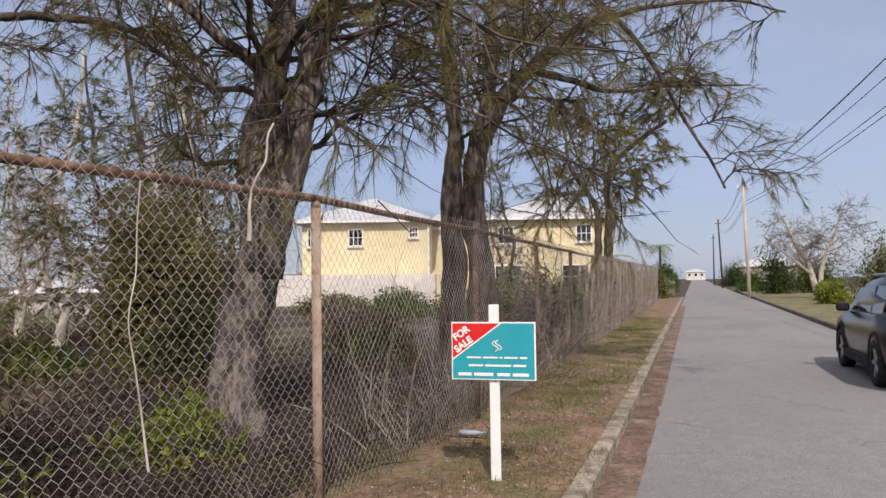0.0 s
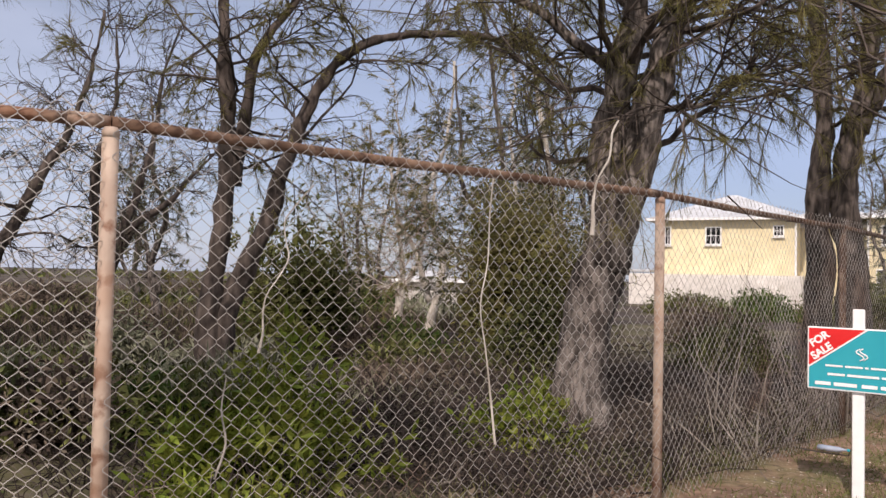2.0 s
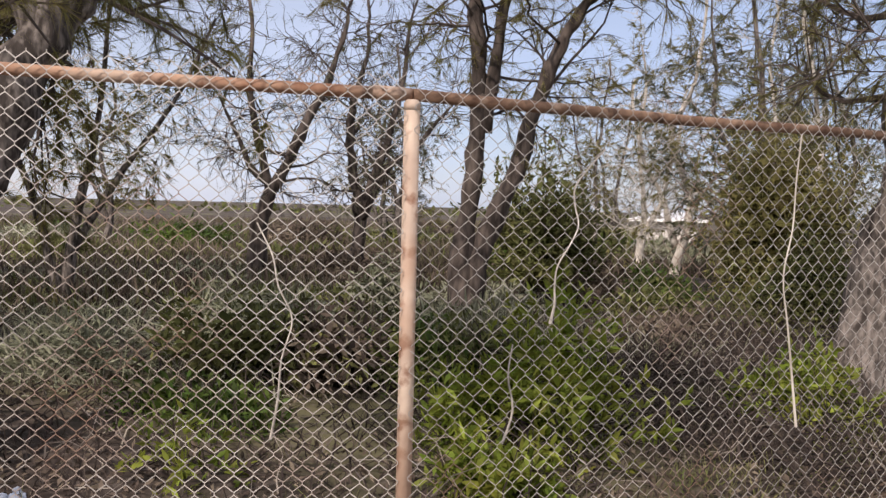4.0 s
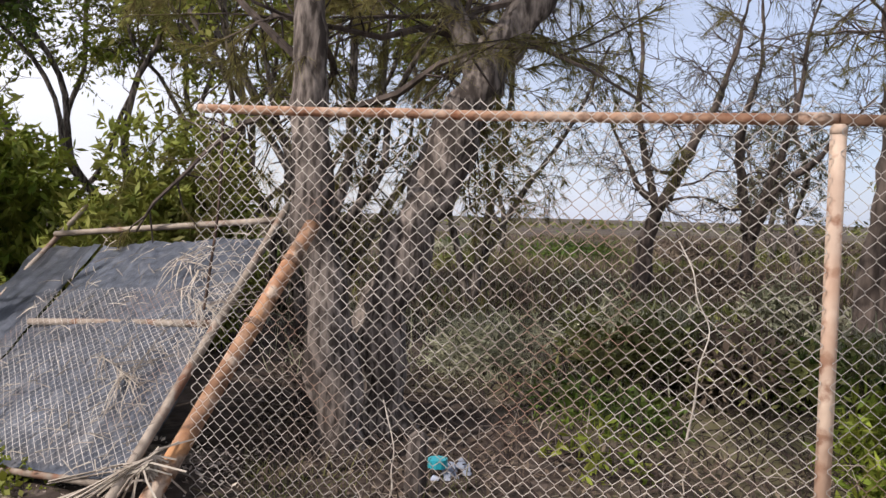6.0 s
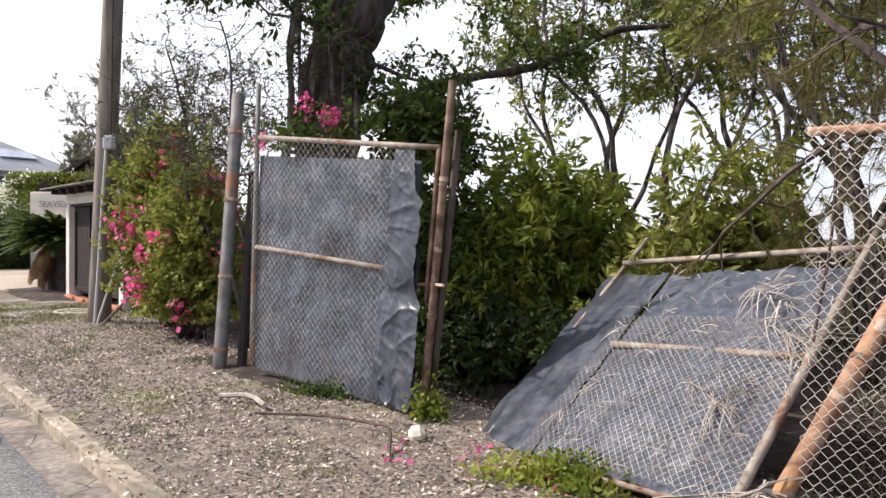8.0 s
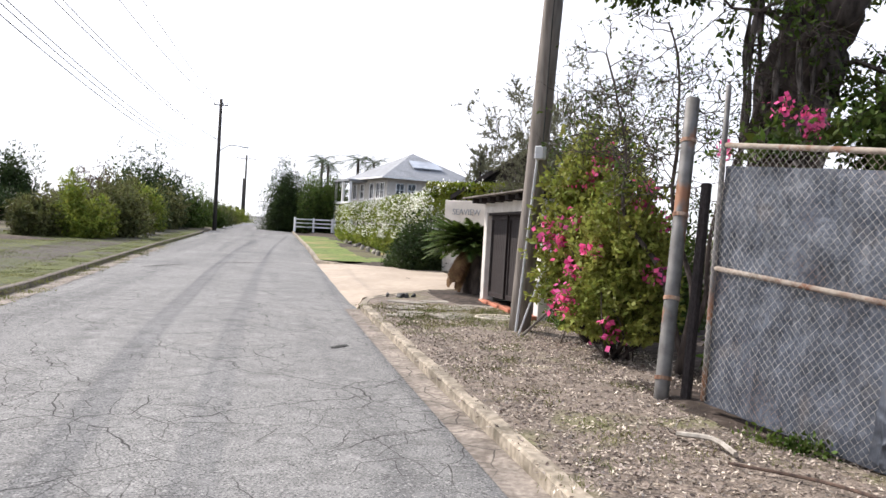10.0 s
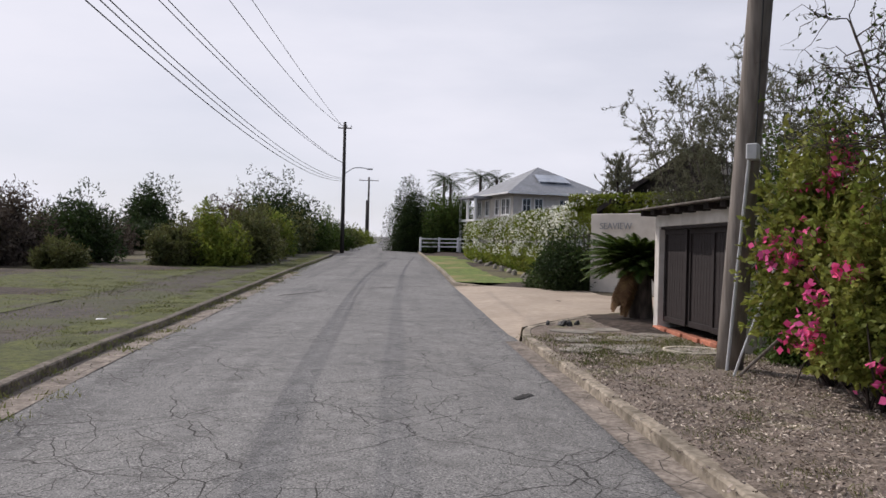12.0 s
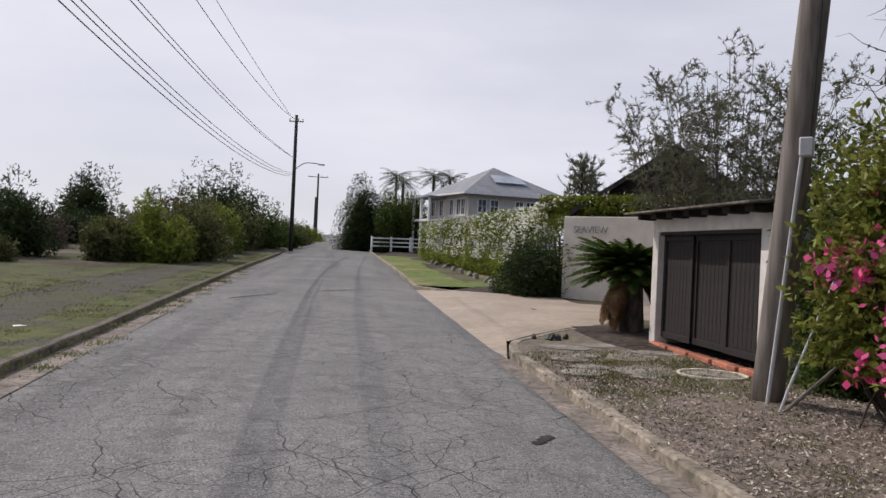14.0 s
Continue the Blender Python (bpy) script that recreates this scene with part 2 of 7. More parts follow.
M = {
    "asphalt": mat("worn_asphalt", (0.095, 0.094, 0.092), (0.27, 0.267, 0.26), 75, 0.9, 0.9, big=0.10, extra=both(
        patches((0.09, 0.09, 0.092), 0.22, 0.50, 0.66, 0.45), patches((0.25, 0.24, 0.22), 0.5, 0.60, 0.75, 0.35), lanes((0.075, 0.075, 0.077), 0.55),
        patches((0.06, 0.06, 0.06), 9, 0.58, 0.70, 0.45), patches((0.40, 0.39, 0.37), 42, 0.58, 0.64, 0.6), patches((0.03, 0.03, 0.03), 50, 0.56, 0.62, 0.75),
        cracks((0.022, 0.021, 0.02), 0.55, 0.006, 0.4, 0.3, 0.45), cracks((0.025, 0.024, 0.022), 1.5, 0.012, 0.25, 0.40, 0.52), cracks((0.03, 0.028, 0.026), 3.4, 0.02, 0.14, 0.42, 0.54), patches((0.07, 0.068, 0.066), 2.2, 0.54, 0.70, 0.4), patches((0.33, 0.325, 0.315), 4.5, 0.56, 0.72, 0.35))),
    "asphalt_smooth": mat("smooth_pale_asphalt", (0.175, 0.172, 0.166), (0.265, 0.26, 0.25), 60, 0.9, 0.5, big=0.08, extra=both(
        patches((0.15, 0.148, 0.145), 0.3, 0.50, 0.66, 0.5), patches((0.31, 0.295, 0.27), 0.6, 0.56, 0.72, 0.4), patches((0.10, 0.10, 0.10), 40, 0.60, 0.66, 0.6), cracks((0.06, 0.058, 0.055), 0.4, 0.004, 0.4, 0.5, 0.6))),
    "dry_grass": mat("dry_roadside_grass", (0.12, 0.11, 0.055), (0.22, 0.195, 0.105), 20, 0.95, 0.8, extra=patches((0.09, 0.10, 0.03), 0.8, 0.5, 0.62, 0.7)),
    "kerb": mat("weathered_concrete", (0.19, 0.16, 0.12), (0.34, 0.295, 0.235), 14, 0.92, 0.5, extra=patches((0.10, 0.085, 0.06), 3.0, 0.52, 0.68, 0.8)),
    "concrete": mat("pale_concrete", (0.32, 0.262, 0.205), (0.39, 0.325, 0.26), 6, 0.9, 0.2, big=0.12, extra=patches((0.28, 0.225, 0.17), 0.7, 0.5, 0.8, 0.6)),
    "gutter": mat("gutter_dirt", (0.105, 0.066, 0.048), (0.205, 0.145, 0.11), 20, 0.95, 0.8, extra=patches((0.32, 0.28, 0.22), 3.0, 0.55, 0.7, 0.7)),
    "gutter_pale": mat("pale_gutter_dirt", (0.15, 0.125, 0.105), (0.27, 0.235, 0.20), 18, 0.95, 0.8, extra=both(patches((0.10, 0.08, 0.065), 4.0, 0.54, 0.68, 0.7), cracks((0.04, 0.035, 0.03), 2.6, 0.02, 0.2, 0.40, 0.5))),
    "verge": mat("thin_grass_soil", (0.15, 0.092, 0.06), (0.25, 0.165, 0.115), 14, 0.95, 0.8, extra=both(
        patches((0.115, 0.13, 0.045), 1.1, 0.50, 0.62, 0.6), patches((0.30, 0.25, 0.19), 26, 0.60, 0.68, 0.7), patches((0.07, 0.05, 0.033), 11, 0.56, 0.68, 0.7))),
    "chips": mat("wood_chip_litter", (0.06, 0.047, 0.038), (0.27, 0.222, 0.182), 42, 0.95, 1.0, extra=both(
        patches((0.14, 0.15, 0.055), 0.9, 0.58, 0.68, 0.55), patches((0.12, 0.09, 0.06), 9, 0.56, 0.7, 0.6))),
    "leaf_litter": mat("leaf_litter_chip", (0.20, 0.16, 0.13), (0.50, 0.43, 0.37), 20, 0.95, 0, island=0.55),
    "lawn": mat("mown_lawn", (0.085, 0.125, 0.025), (0.14, 0.18, 0.042), 30, 0.95, 0.5, extra=patches((0.28, 0.20, 0.10), 0.45, 0.52, 0.64, 0.8)),
    "gravel": mat("grey_gravel", (0.034, 0.028, 0.025), (0.088, 0.073, 0.064), 22, 0.95, 0.9, extra=both(patches((0.062, 0.074, 0.022), 0.4, 0.46, 0.60, 0.7), patches((0.04, 0.045, 0.016), 5, 0.54, 0.66, 0.6))),
    "rough_grass": mat("rough_patchy_grass", (0.042, 0.052, 0.012), (0.10, 0.108, 0.028), 18, 0.95, 0.9, extra=both(patches((0.065, 0.055, 0.048), 1.1, 0.56, 0.66, 0.9), patches((0.04, 0.045, 0.014), 7, 0.52, 0.64, 0.7))),
    "tar": mat("tar_seam", (0.02, 0.02, 0.02), (0.05, 0.048, 0.045), 12, 0.9, 0.3),
    "scrub_soil": mat("scrubland_soil", (0.024, 0.017, 0.013), (0.062, 0.045, 0.035), 5, 0.97, 0.8, extra=both(patches((0.125, 0.118, 0.055), 0.16, 0.50, 0.62, 0.7), patches((0.12, 0.095, 0.08), 7, 0.54, 0.66, 0.6))),
    "rust": mat("rusted_pipe", (0.17, 0.075, 0.042), (0.36, 0.23, 0.155), 9, 0.8, 0.45, 0.1, 0.35, extra=both(
        patches((0.46, 0.35, 0.27), 5, 0.50, 0.60, 0.8), patches((0.075, 0.038, 0.025), 11, 0.55, 0.66, 0.85))),
    "post": mat("flaking_painted_post", (0.36, 0.27, 0.21), (0.48, 0.38, 0.30), 7, 0.8, 0.3, 0.05, 0.2, extra=both(
        patches((0.18, 0.085, 0.05), 9, 0.55, 0.65, 0.9), patches((0.33, 0.21, 0.145), 2.5, 0.48, 0.62, 0.7))),
    "orange_rust": mat("orange_rusted_pipe", (0.22, 0.11, 0.06), (0.36, 0.225, 0.145), 10, 0.8, 0.5, 0.05, 0.4, extra=both(
        patches((0.42, 0.22, 0.10), 3, 0.54, 0.62, 0.8), patches((0.48, 0.40, 0.32), 5, 0.56, 0.62, 0.8), patches((0.08, 0.045, 0.03), 6, 0.54, 0.64, 0.85))),
    "rust_old": mat("dark_rusted_rail", (0.085, 0.045, 0.028), (0.22, 0.14, 0.095), 10, 0.85, 0.5, 0.1, 0.35, extra=both(
        patches((0.33, 0.25, 0.19), 6, 0.58, 0.68, 0.7), patches((0.045, 0.025, 0.018), 14, 0.56, 0.68, 0.8))),
    "brown_rust": mat("brown_rusted_pipe", (0.085, 0.05, 0.035), (0.22, 0.145, 0.105), 9, 0.85, 0.35, 0.1, 0.3, extra=patches((0.30, 0.24, 0.19), 5, 0.58, 0.68, 0.6)),
    # Kerb concrete darkened for its backlit, shaded side, plus olive moss.
    "kerb_backlit": mat("mossy_backlit_kerb", (0.075, 0.062, 0.05), (0.17, 0.145, 0.12), 14, 0.95, 0.6, extra=patches((0.05, 0.055, 0.02), 3.0, 0.54, 0.66, 0.7)),
    "bar": mat("weathered_gate_bar", (0.19, 0.155, 0.125), (0.34, 0.295, 0.245), 8, 0.75, 0.3, 0.1, 0.25, extra=patches((0.17, 0.075, 0.042), 5, 0.52, 0.64, 0.85)),
    "grey_post": mat("galvanised_post", (0.115, 0.11, 0.105), (0.21, 0.205, 0.197), 6, 0.6, 0.15, 0.3, 0.15, extra=patches((0.27, 0.13, 0.07), 3.5, 0.55, 0.63, 0.9, (1, 1, 0.5))),
    "wire": mat("galvanised_wire", (0.34, 0.32, 0.295), (0.52, 0.49, 0.45), 3, 0.55, 0.0, 0.35, 0.25, extra=patches((0.20, 0.10, 0.06), 1.6, 0.55, 0.68, 0.8)),
    "rust_wire": mat("rusty_wire", (0.17, 0.135, 0.11), (0.35, 0.31, 0.27), 3, 0.7, 0.0, 0.2, 0.2),
    "dark_wire": mat("rusted_dark_wire", (0.05, 0.035, 0.03), (0.12, 0.08, 0.06), 20, 0.8, 0.0, 0.2),
    "sheet": mat("grey_plastic_sheet", (0.028, 0.035, 0.050), (0.070, 0.083, 0.108), 15, 0.42, 0.8, 0.0, 0.25, spec=0.5, extra=both(patches((0.16, 0.17, 0.19), 11, 0.56, 0.70, 0.5, (1, 1, 0.35)), patches((0.018, 0.022, 0.03), 8, 0.56, 0.70, 0.6, (1, 1, 0.3)), patches((0.12, 0.10, 0.085), 2.2, 0.60, 0.74, 0.5))),
    "sheet_dark": mat("shiny_black_polythene", (0.022, 0.027, 0.037), (0.055, 0.063, 0.08), 12, 0.33, 0.4, 0.0, 0.35, spec=0.6, extra=patches((0.12, 0.122, 0.13), 4, 0.56, 0.70, 0.5)),
    "bark": mat("grey_fissured_bark", (0.036, 0.029, 0.025), (0.215, 0.185, 0.165), 26, 0.95, 1.0, 0, 0.4, (1, 1, 0.28), extra=both(patches((0.026, 0.02, 0.017), 12, 0.50, 0.58, 0.85), patches((0.27, 0.24, 0.215), 5, 0.60, 0.72, 0.5)), detail=10),
    # Darker casuarina bark: the canopy's shade is put into its colour.
    "bark_shaded": mat("shaded_casuarina_bark", (0.03, 0.023, 0.02), (0.17, 0.14, 0.122), 17, 0.95, 1.0, 0, 0.4, (1, 1, 0.22), extra=patches((0.02, 0.016, 0.014), 9, 0.50, 0.62, 0.85), detail=10),
    "bark_dark": mat("dark_bark", (0.035, 0.027, 0.023), (0.11, 0.088, 0.076), 11, 0.95, 1.0, 0, 0.3, (1, 1, 0.3)),
    "bark_white": mat("pale_bark", (0.30, 0.27, 0.23), (0.55, 0.51, 0.45), 9, 0.95, 0.6, 0, 0.3, (1, 1, 0.4)),
    "twig": mat("dry_twigs", (0.14, 0.115, 0.095), (0.29, 0.25, 0.215), 6, 0.95, 0, island=0.45),
    "twig_dark": mat("brown_twigs", (0.026, 0.019, 0.016), (0.07, 0.052, 0.043), 6, 0.95, 0, island=0.4),
    "straw": mat("dead_palm_straw", (0.27, 0.235, 0.19), (0.43, 0.385, 0.33), 5, 0.9, 0, island=0.3),
    "needle": mat("casuarina_needles", (0.12, 0.115, 0.04), (0.26, 0.225, 0.085), 1.2, 0.85, 0, island=0.45, thin=0.6),
    "needle_grey": mat("grey_green_needles", (0.09, 0.095, 0.06), (0.175, 0.175, 0.11), 1.2, 0.85, 0, island=0.4, thin=0.35),
    "leaf": mat("glossy_green_leaves", (0.035, 0.065, 0.012), (0.095, 0.135, 0.026), 2, 0.6, 0, island=0.5, thin=0.35, spec=0.22),
    "leaf_bright": mat("sunny_green_leaves", (0.10, 0.145, 0.018), (0.25, 0.275, 0.045), 2, 0.6, 0, island=0.4, thin=0.4, spec=0.22),
    "leaf_lime": mat("lime_green_leaves", (0.14, 0.17, 0.03), (0.30, 0.31, 0.075), 2, 0.6, 0, island=0.4, thin=0.4, spec=0.22),
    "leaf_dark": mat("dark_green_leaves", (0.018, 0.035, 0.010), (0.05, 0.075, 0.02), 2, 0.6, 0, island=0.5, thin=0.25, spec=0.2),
    "leaf_scrub": mat("scrub_leaves", (0.065, 0.075, 0.024), (0.16, 0.16, 0.052), 2, 0.7, 0, island=0.5, thin=0.3),
    "leaf_dry": mat("dry_scrub_leaves", (0.075, 0.056, 0.042), (0.16, 0.125, 0.095), 2, 0.9, 0, island=0.4, thin=0.2),
    "leaf_grey": mat("silvery_grass_leaves", (0.14, 0.15, 0.09), (0.31, 0.31, 0.22), 2, 0.8, 0, island=0.4, thin=0.2),
    "grass": mat("grass_blades", (0.085, 0.11, 0.028), (0.20, 0.195, 0.075), 2, 0.8, 0, island=0.4, thin=0.3),
    "pink": mat("pink_bracts", (0.72, 0.07, 0.25), (0.86, 0.16, 0.38), 3, 0.7, 0, island=0.3, thin=0.3),
    "white_flower": mat("white_blossom", (0.72, 0.72, 0.66), (0.85, 0.84, 0.78), 3, 0.8, 0, island=0.2, thin=0.3),
    "brown_frond": mat("dead_brown_frond", (0.14, 0.075, 0.035), (0.27, 0.16, 0.08), 3, 0.9, 0, island=0.3, thin=0.2),
    "yellow_wall": mat("pale_yellow_render", (0.66, 0.57, 0.36), (0.74, 0.65, 0.43), 2, 0.9, 0.1, big=0.08),
    "white_wall": mat("white_painted_render", (0.54, 0.51, 0.465), (0.66, 0.625, 0.58), 4, 0.85, 0.2, big=0.1, extra=patches((0.45, 0.40, 0.33), 1.5, 0.58, 0.75, 0.6)),
    "cream_wall": mat("cream_painted_wall", (0.50, 0.465, 0.42), (0.58, 0.54, 0.49), 3, 0.85, 0.1, big=0.08),
    "white_paint": mat("white_paint", (0.76, 0.76, 0.75), (0.83, 0.83, 0.82), 12, 0.5, 0.05, big=0.04),
    "roof_white": mat("pale_metal_roof", (0.40, 0.415, 0.43), (0.50, 0.515, 0.53), 2, 0.6, 0.0, big=0.1),
    "roof_grey": mat("grey_shingle_roof", (0.20, 0.21, 0.225), (0.28, 0.29, 0.305), 9, 0.85, 0.3, big=0.12),
    "roof_dark": mat("dark_shingle_roof", (0.028, 0.024, 0.022), (0.06, 0.05, 0.046), 9, 0.9, 0.4),
    "roof_old": mat("weathered_roof_tile", (0.10, 0.085, 0.075), (0.26, 0.23, 0.20), 9, 0.95, 0.6, pieces=0.3),
    "dark_wood": mat("dark_stained_timber", (0.018, 0.014, 0.014), (0.04, 0.033, 0.032), 16, 0.75, 0.3, 0, 0.2, (6, 6, 0.5), spec=0.2),
    "brick": mat("red_clay_brick", (0.33, 0.11, 0.065), (0.46, 0.19, 0.12), 18, 0.9, 0.4, pieces=0.25),
    "stone": mat("grey_flagstone", (0.17, 0.155, 0.13), (0.30, 0.275, 0.235), 12, 0.9, 0.5, pieces=0.2),
    "pole": mat("weathered_timber_pole", (0.13, 0.112, 0.097), (0.235, 0.208, 0.183), 10, 0.9, 0.5, 0, 0.2, (1.5, 1.5, 0.12)),
    "pole_dark": mat("creosoted_pole", (0.035, 0.03, 0.028), (0.08, 0.07, 0.06), 10, 0.9, 0.4, 0, 0.2, (1.5, 1.5, 0.15)),
    "pole_pale": mat("pale_timber_pole", (0.42, 0.37, 0.31), (0.55, 0.49, 0.42), 10, 0.9, 0.4, 0, 0.15, (1.5, 1.5, 0.15)),
    "plastic_grey": mat("grey_plastic", (0.42, 0.43, 0.44), (0.50, 0.51, 0.52), 9, 0.5, 0.0, big=0.1),
    "cable": mat("black_cable", (0.02, 0.02, 0.02), (0.04, 0.04, 0.04), 9, 0.6, 0.0),
    "teal": mat("teal_print", (0.014, 0.31, 0.38), (0.02, 0.34, 0.41), 4, 0.35, 0.0, big=0.05),
    "red": mat("red_print", (0.62, 0.022, 0.022), (0.68, 0.03, 0.03), 4, 0.35, 0.0, big=0.05),
    "car_paint": mat("dark_grey_car_paint", (0.018, 0.018, 0.019), (0.026, 0.026, 0.028), 3, 0.22, 0.0, 0.4, 0.05, spec=0.5),
    "glass_dark": mat("tinted_glass", (0.010, 0.011, 0.013), (0.016, 0.017, 0.02), 3, 0.05, 0.0, 0.0, 0.05, spec=0.6),
    "tyre": mat("black_rubber", (0.014, 0.014, 0.014), (0.028, 0.028, 0.028), 20, 0.85, 0.2),
    "alloy": mat("dull_alloy", (0.30, 0.30, 0.31), (0.40, 0.40, 0.41), 9, 0.35, 0.0, 0.9, 0.05),
    "bottle": mat("cloudy_plastic", (0.22, 0.27, 0.36), (0.36, 0.40, 0.48), 9, 0.25, 0.0),
    "limestone": mat("pale_stone", (0.50, 0.45, 0.36), (0.66, 0.60, 0.50), 9, 0.9, 0.3),
    "solar": mat("solar_collector", (0.40, 0.44, 0.50), (0.50, 0.54, 0.60), 2, 0.2, 0.0),
}

# ---- mesh helpers ----


class Shape:
    """A bag of vertices and faces that becomes one mesh object."""

    def __init__(self):
        self.v, self.f = [], []

    def add(self, verts, faces):
        k = len(self.v)
        self.v += [tuple(p) for p in verts]
        self.f += [tuple(i + k for i in f) for f in faces]
        return self

    def tube(self, pts, radii, sides=6, cap=True):
        pts = [Vector(p) for p in pts]
        if not hasattr(radii, "__len__"):
            radii = [radii] * len(pts)
        k, rings = len(self.v), []
        for i, p in enumerate(pts):
            d = (pts[min(i + 1, len(pts) - 1)] - pts[max(i - 1, 0)]).normalized()
            a = d.orthogonal() if i == 0 else a - d * a.dot(d)
            a.normalize()
            b = d.cross(a)
            for s in range(sides):
                w = 2 * math.pi * s / sides
                self.v.append(tuple(p + (a * math.cos(w) + b * math.sin(w)) * radii[i]))
        for i in range(len(pts) - 1):
            for s in range(sides):
                q = (s + 1) % sides
                self.f.append((k + i * sides + s, k + i * sides + q, k + (i + 1) * sides + q, k + (i + 1) * sides + s))
        if cap:
            self.f.append(tuple(k + s for s in range(sides))[::-1])
            self.f.append(tuple(k + (len(pts) - 1) * sides + s for s in range(sides)))
        return self

    def box(self, m, sx, sy, sz, bevel=0.0):
        """A box centred at m's origin, with chamfered vertical and top edges."""
        bm = bmesh.new()
        bmesh.ops.create_cube(bm, size=1, matrix=Matrix.Diagonal((sx, sy, sz, 1)))
        if bevel:
            bmesh.ops.bevel(bm, geom=bm.edges[:], offset=bevel, segments=1, affect="EDGES")
        bm.verts.index_update()
        self.add([m @ v.co for v in bm.verts], [[v.index for v in f.verts] for f in bm.faces])
        bm.free()
        return self

    def prism(self, poly, z0, z1):
        n = len(poly)
        self.add([(x, y, z0) for x, y in poly] + [(x, y, z1) for x, y in poly],
                 [tuple(range(n))[::-1], tuple(range(n, 2 * n))] + [(i, (i + 1) % n, n + (i + 1) % n, n + i) for i in range(n)])
        return self

    def make(self, name, material, parent=None, label="", smooth=False):
        me = bpy.data.meshes.new(name)
        me.from_pydata(self.v, [], self.f)
        me.materials.append(M[material] if isinstance(material, str) else material)
        if smooth:
            me.shade_smooth()
        ob = new(name, me)
        ob.parent = parent
        if label:
            ob["label"] = label
        return ob


def thing(name, label, category, group="", kind="", at=(0, 0, 0)):
    ob = new(name)
    ob.empty_display_size = 0.1
    ob.location = at
    return tagged(ob, label, category, group, kind)


def under(ob, parent):
    """Hang a part built in world places under a thing that stands elsewhere."""
    ob.parent = parent
    ob.matrix_parent_inverse = Matrix.Translation(parent.location).inverted()
    return ob


def quads(name, corners, material, parent=None, tri=False):
    """A mesh of loose quads or triangles from an array (n, k, 3)."""
    c = np.asarray(corners, np.float32)
    n, k = c.shape[:2]
    me = bpy.data.meshes.new(name)
    me.vertices.add(n * k)
    me.vertices.foreach_set("co", c.ravel())
    me.loops.add(n * k)
    me.loops.foreach_set("vertex_index", np.arange(n * k, dtype=np.int32))
    me.polygons.add(n)
    me.polygons.foreach_set("loop_start", np.arange(0, n * k, k, dtype=np.int32))
    me.update(calc_edges=True)
    me.materials.append(M[material])
    ob = new(name, me)
    ob.parent = parent
    return ob


def unit(v):
    return v / np.maximum(np.linalg.norm(v, axis=-1, keepdims=True), 1e-6)


def leaf_quads(rng, pos, size, aspect=0.45, out=None, spread=1.0, droop=0.0):
    """Diamond leaves at pos; out: the way each leaf points."""
    n = len(pos)
    d = rng.normal(size=(n, 3)) * spread
    if out is not None:
        d = d + out
    d[:, 2] -= droop
    d = unit(d)
    side = unit(np.cross(d, rng.normal(size=(n, 3))))
    ln = size * rng.uniform(0.6, 1.3, (n, 1))
    w = ln * aspect * 0.5
    return np.stack([pos, pos + d * ln * 0.5 + side * w, pos + d * ln, pos + d * ln * 0.5 - side * w], 1)


def strands(rng, pos, length, width, dirs, sag, fuzz=0.45):
    """Needle strands: narrow quads that leave along dirs and hang."""
    n = len(pos)
    d = unit(dirs + rng.normal(size=(n, 3)) * fuzz)
    d[:, 2] -= sag
    d = unit(d)
    side = unit(np.cross(d, rng.normal(size=(n, 3))))
    ln = length * rng.uniform(0.5, 1.3, (n, 1))
    w = width * rng.uniform(0.6, 1.3, (n, 1))
    return np.stack([pos - side * w * 0.6, pos + side * w * 0.6, pos + d * ln], 1)


def ground_z(x, y):
    s = -0.535 * x - 0.845 * (y + 2) - 0.6 * max(0.0, -0.895 * (x + 10) + 0.445 * (y + 20) - 25)
    return float(np.interp(s, [4, 12, 18, 33, 80, 300], [0, 0.17, 0.2, 0.45, 1.4, 5.5]))


def smooth_line(pts, n):
    """Points along a Catmull-Rom line, n for each leg."""
    p = [Vector(q) for q in pts]
    p = [p[0] * 2 - p[1]] + p + [p[-1] * 2 - p[-2]]
    out = []
    for i in range(1, len(p) - 2):
        for k in range(n):
            t = k / n
            a, b, c, d = p[i - 1:i + 3]
            out.append(0.5 * ((2 * b) + (c - a) * t + (2 * a - 5 * b + 4 * c - d) * t * t + (3 * b - a - 3 * c + d) * t ** 3))
    return out + [p[-2]]


def on_line(pts, step):
    """Points at even steps along a polyline."""
    p, out, left = [Vector(q) for q in pts], [], 0.0
    for a, b in zip(p, p[1:]):
        ln = (b - a).length
        while left < ln:
            out.append(a.lerp(b, left / ln))
            left += step
        left -= ln
    return out


# ---- trees and bushes ----


def limb(rng, start, way, length, r0, bend=0.25, up=0.0, n=6):
    pts, p, d = [Vector(start)], Vector(start), Vector(way).normalized()
    for i in range(n):
        d = (d + Vector(rng.normal(size=3)) * bend + Vector((0, 0, up))).normalized()
        p = p + d * (length / n)
        pts.append(p.copy())
    return pts, [r0 * (1 - 0.8 * i / n) for i in range(n + 1)]


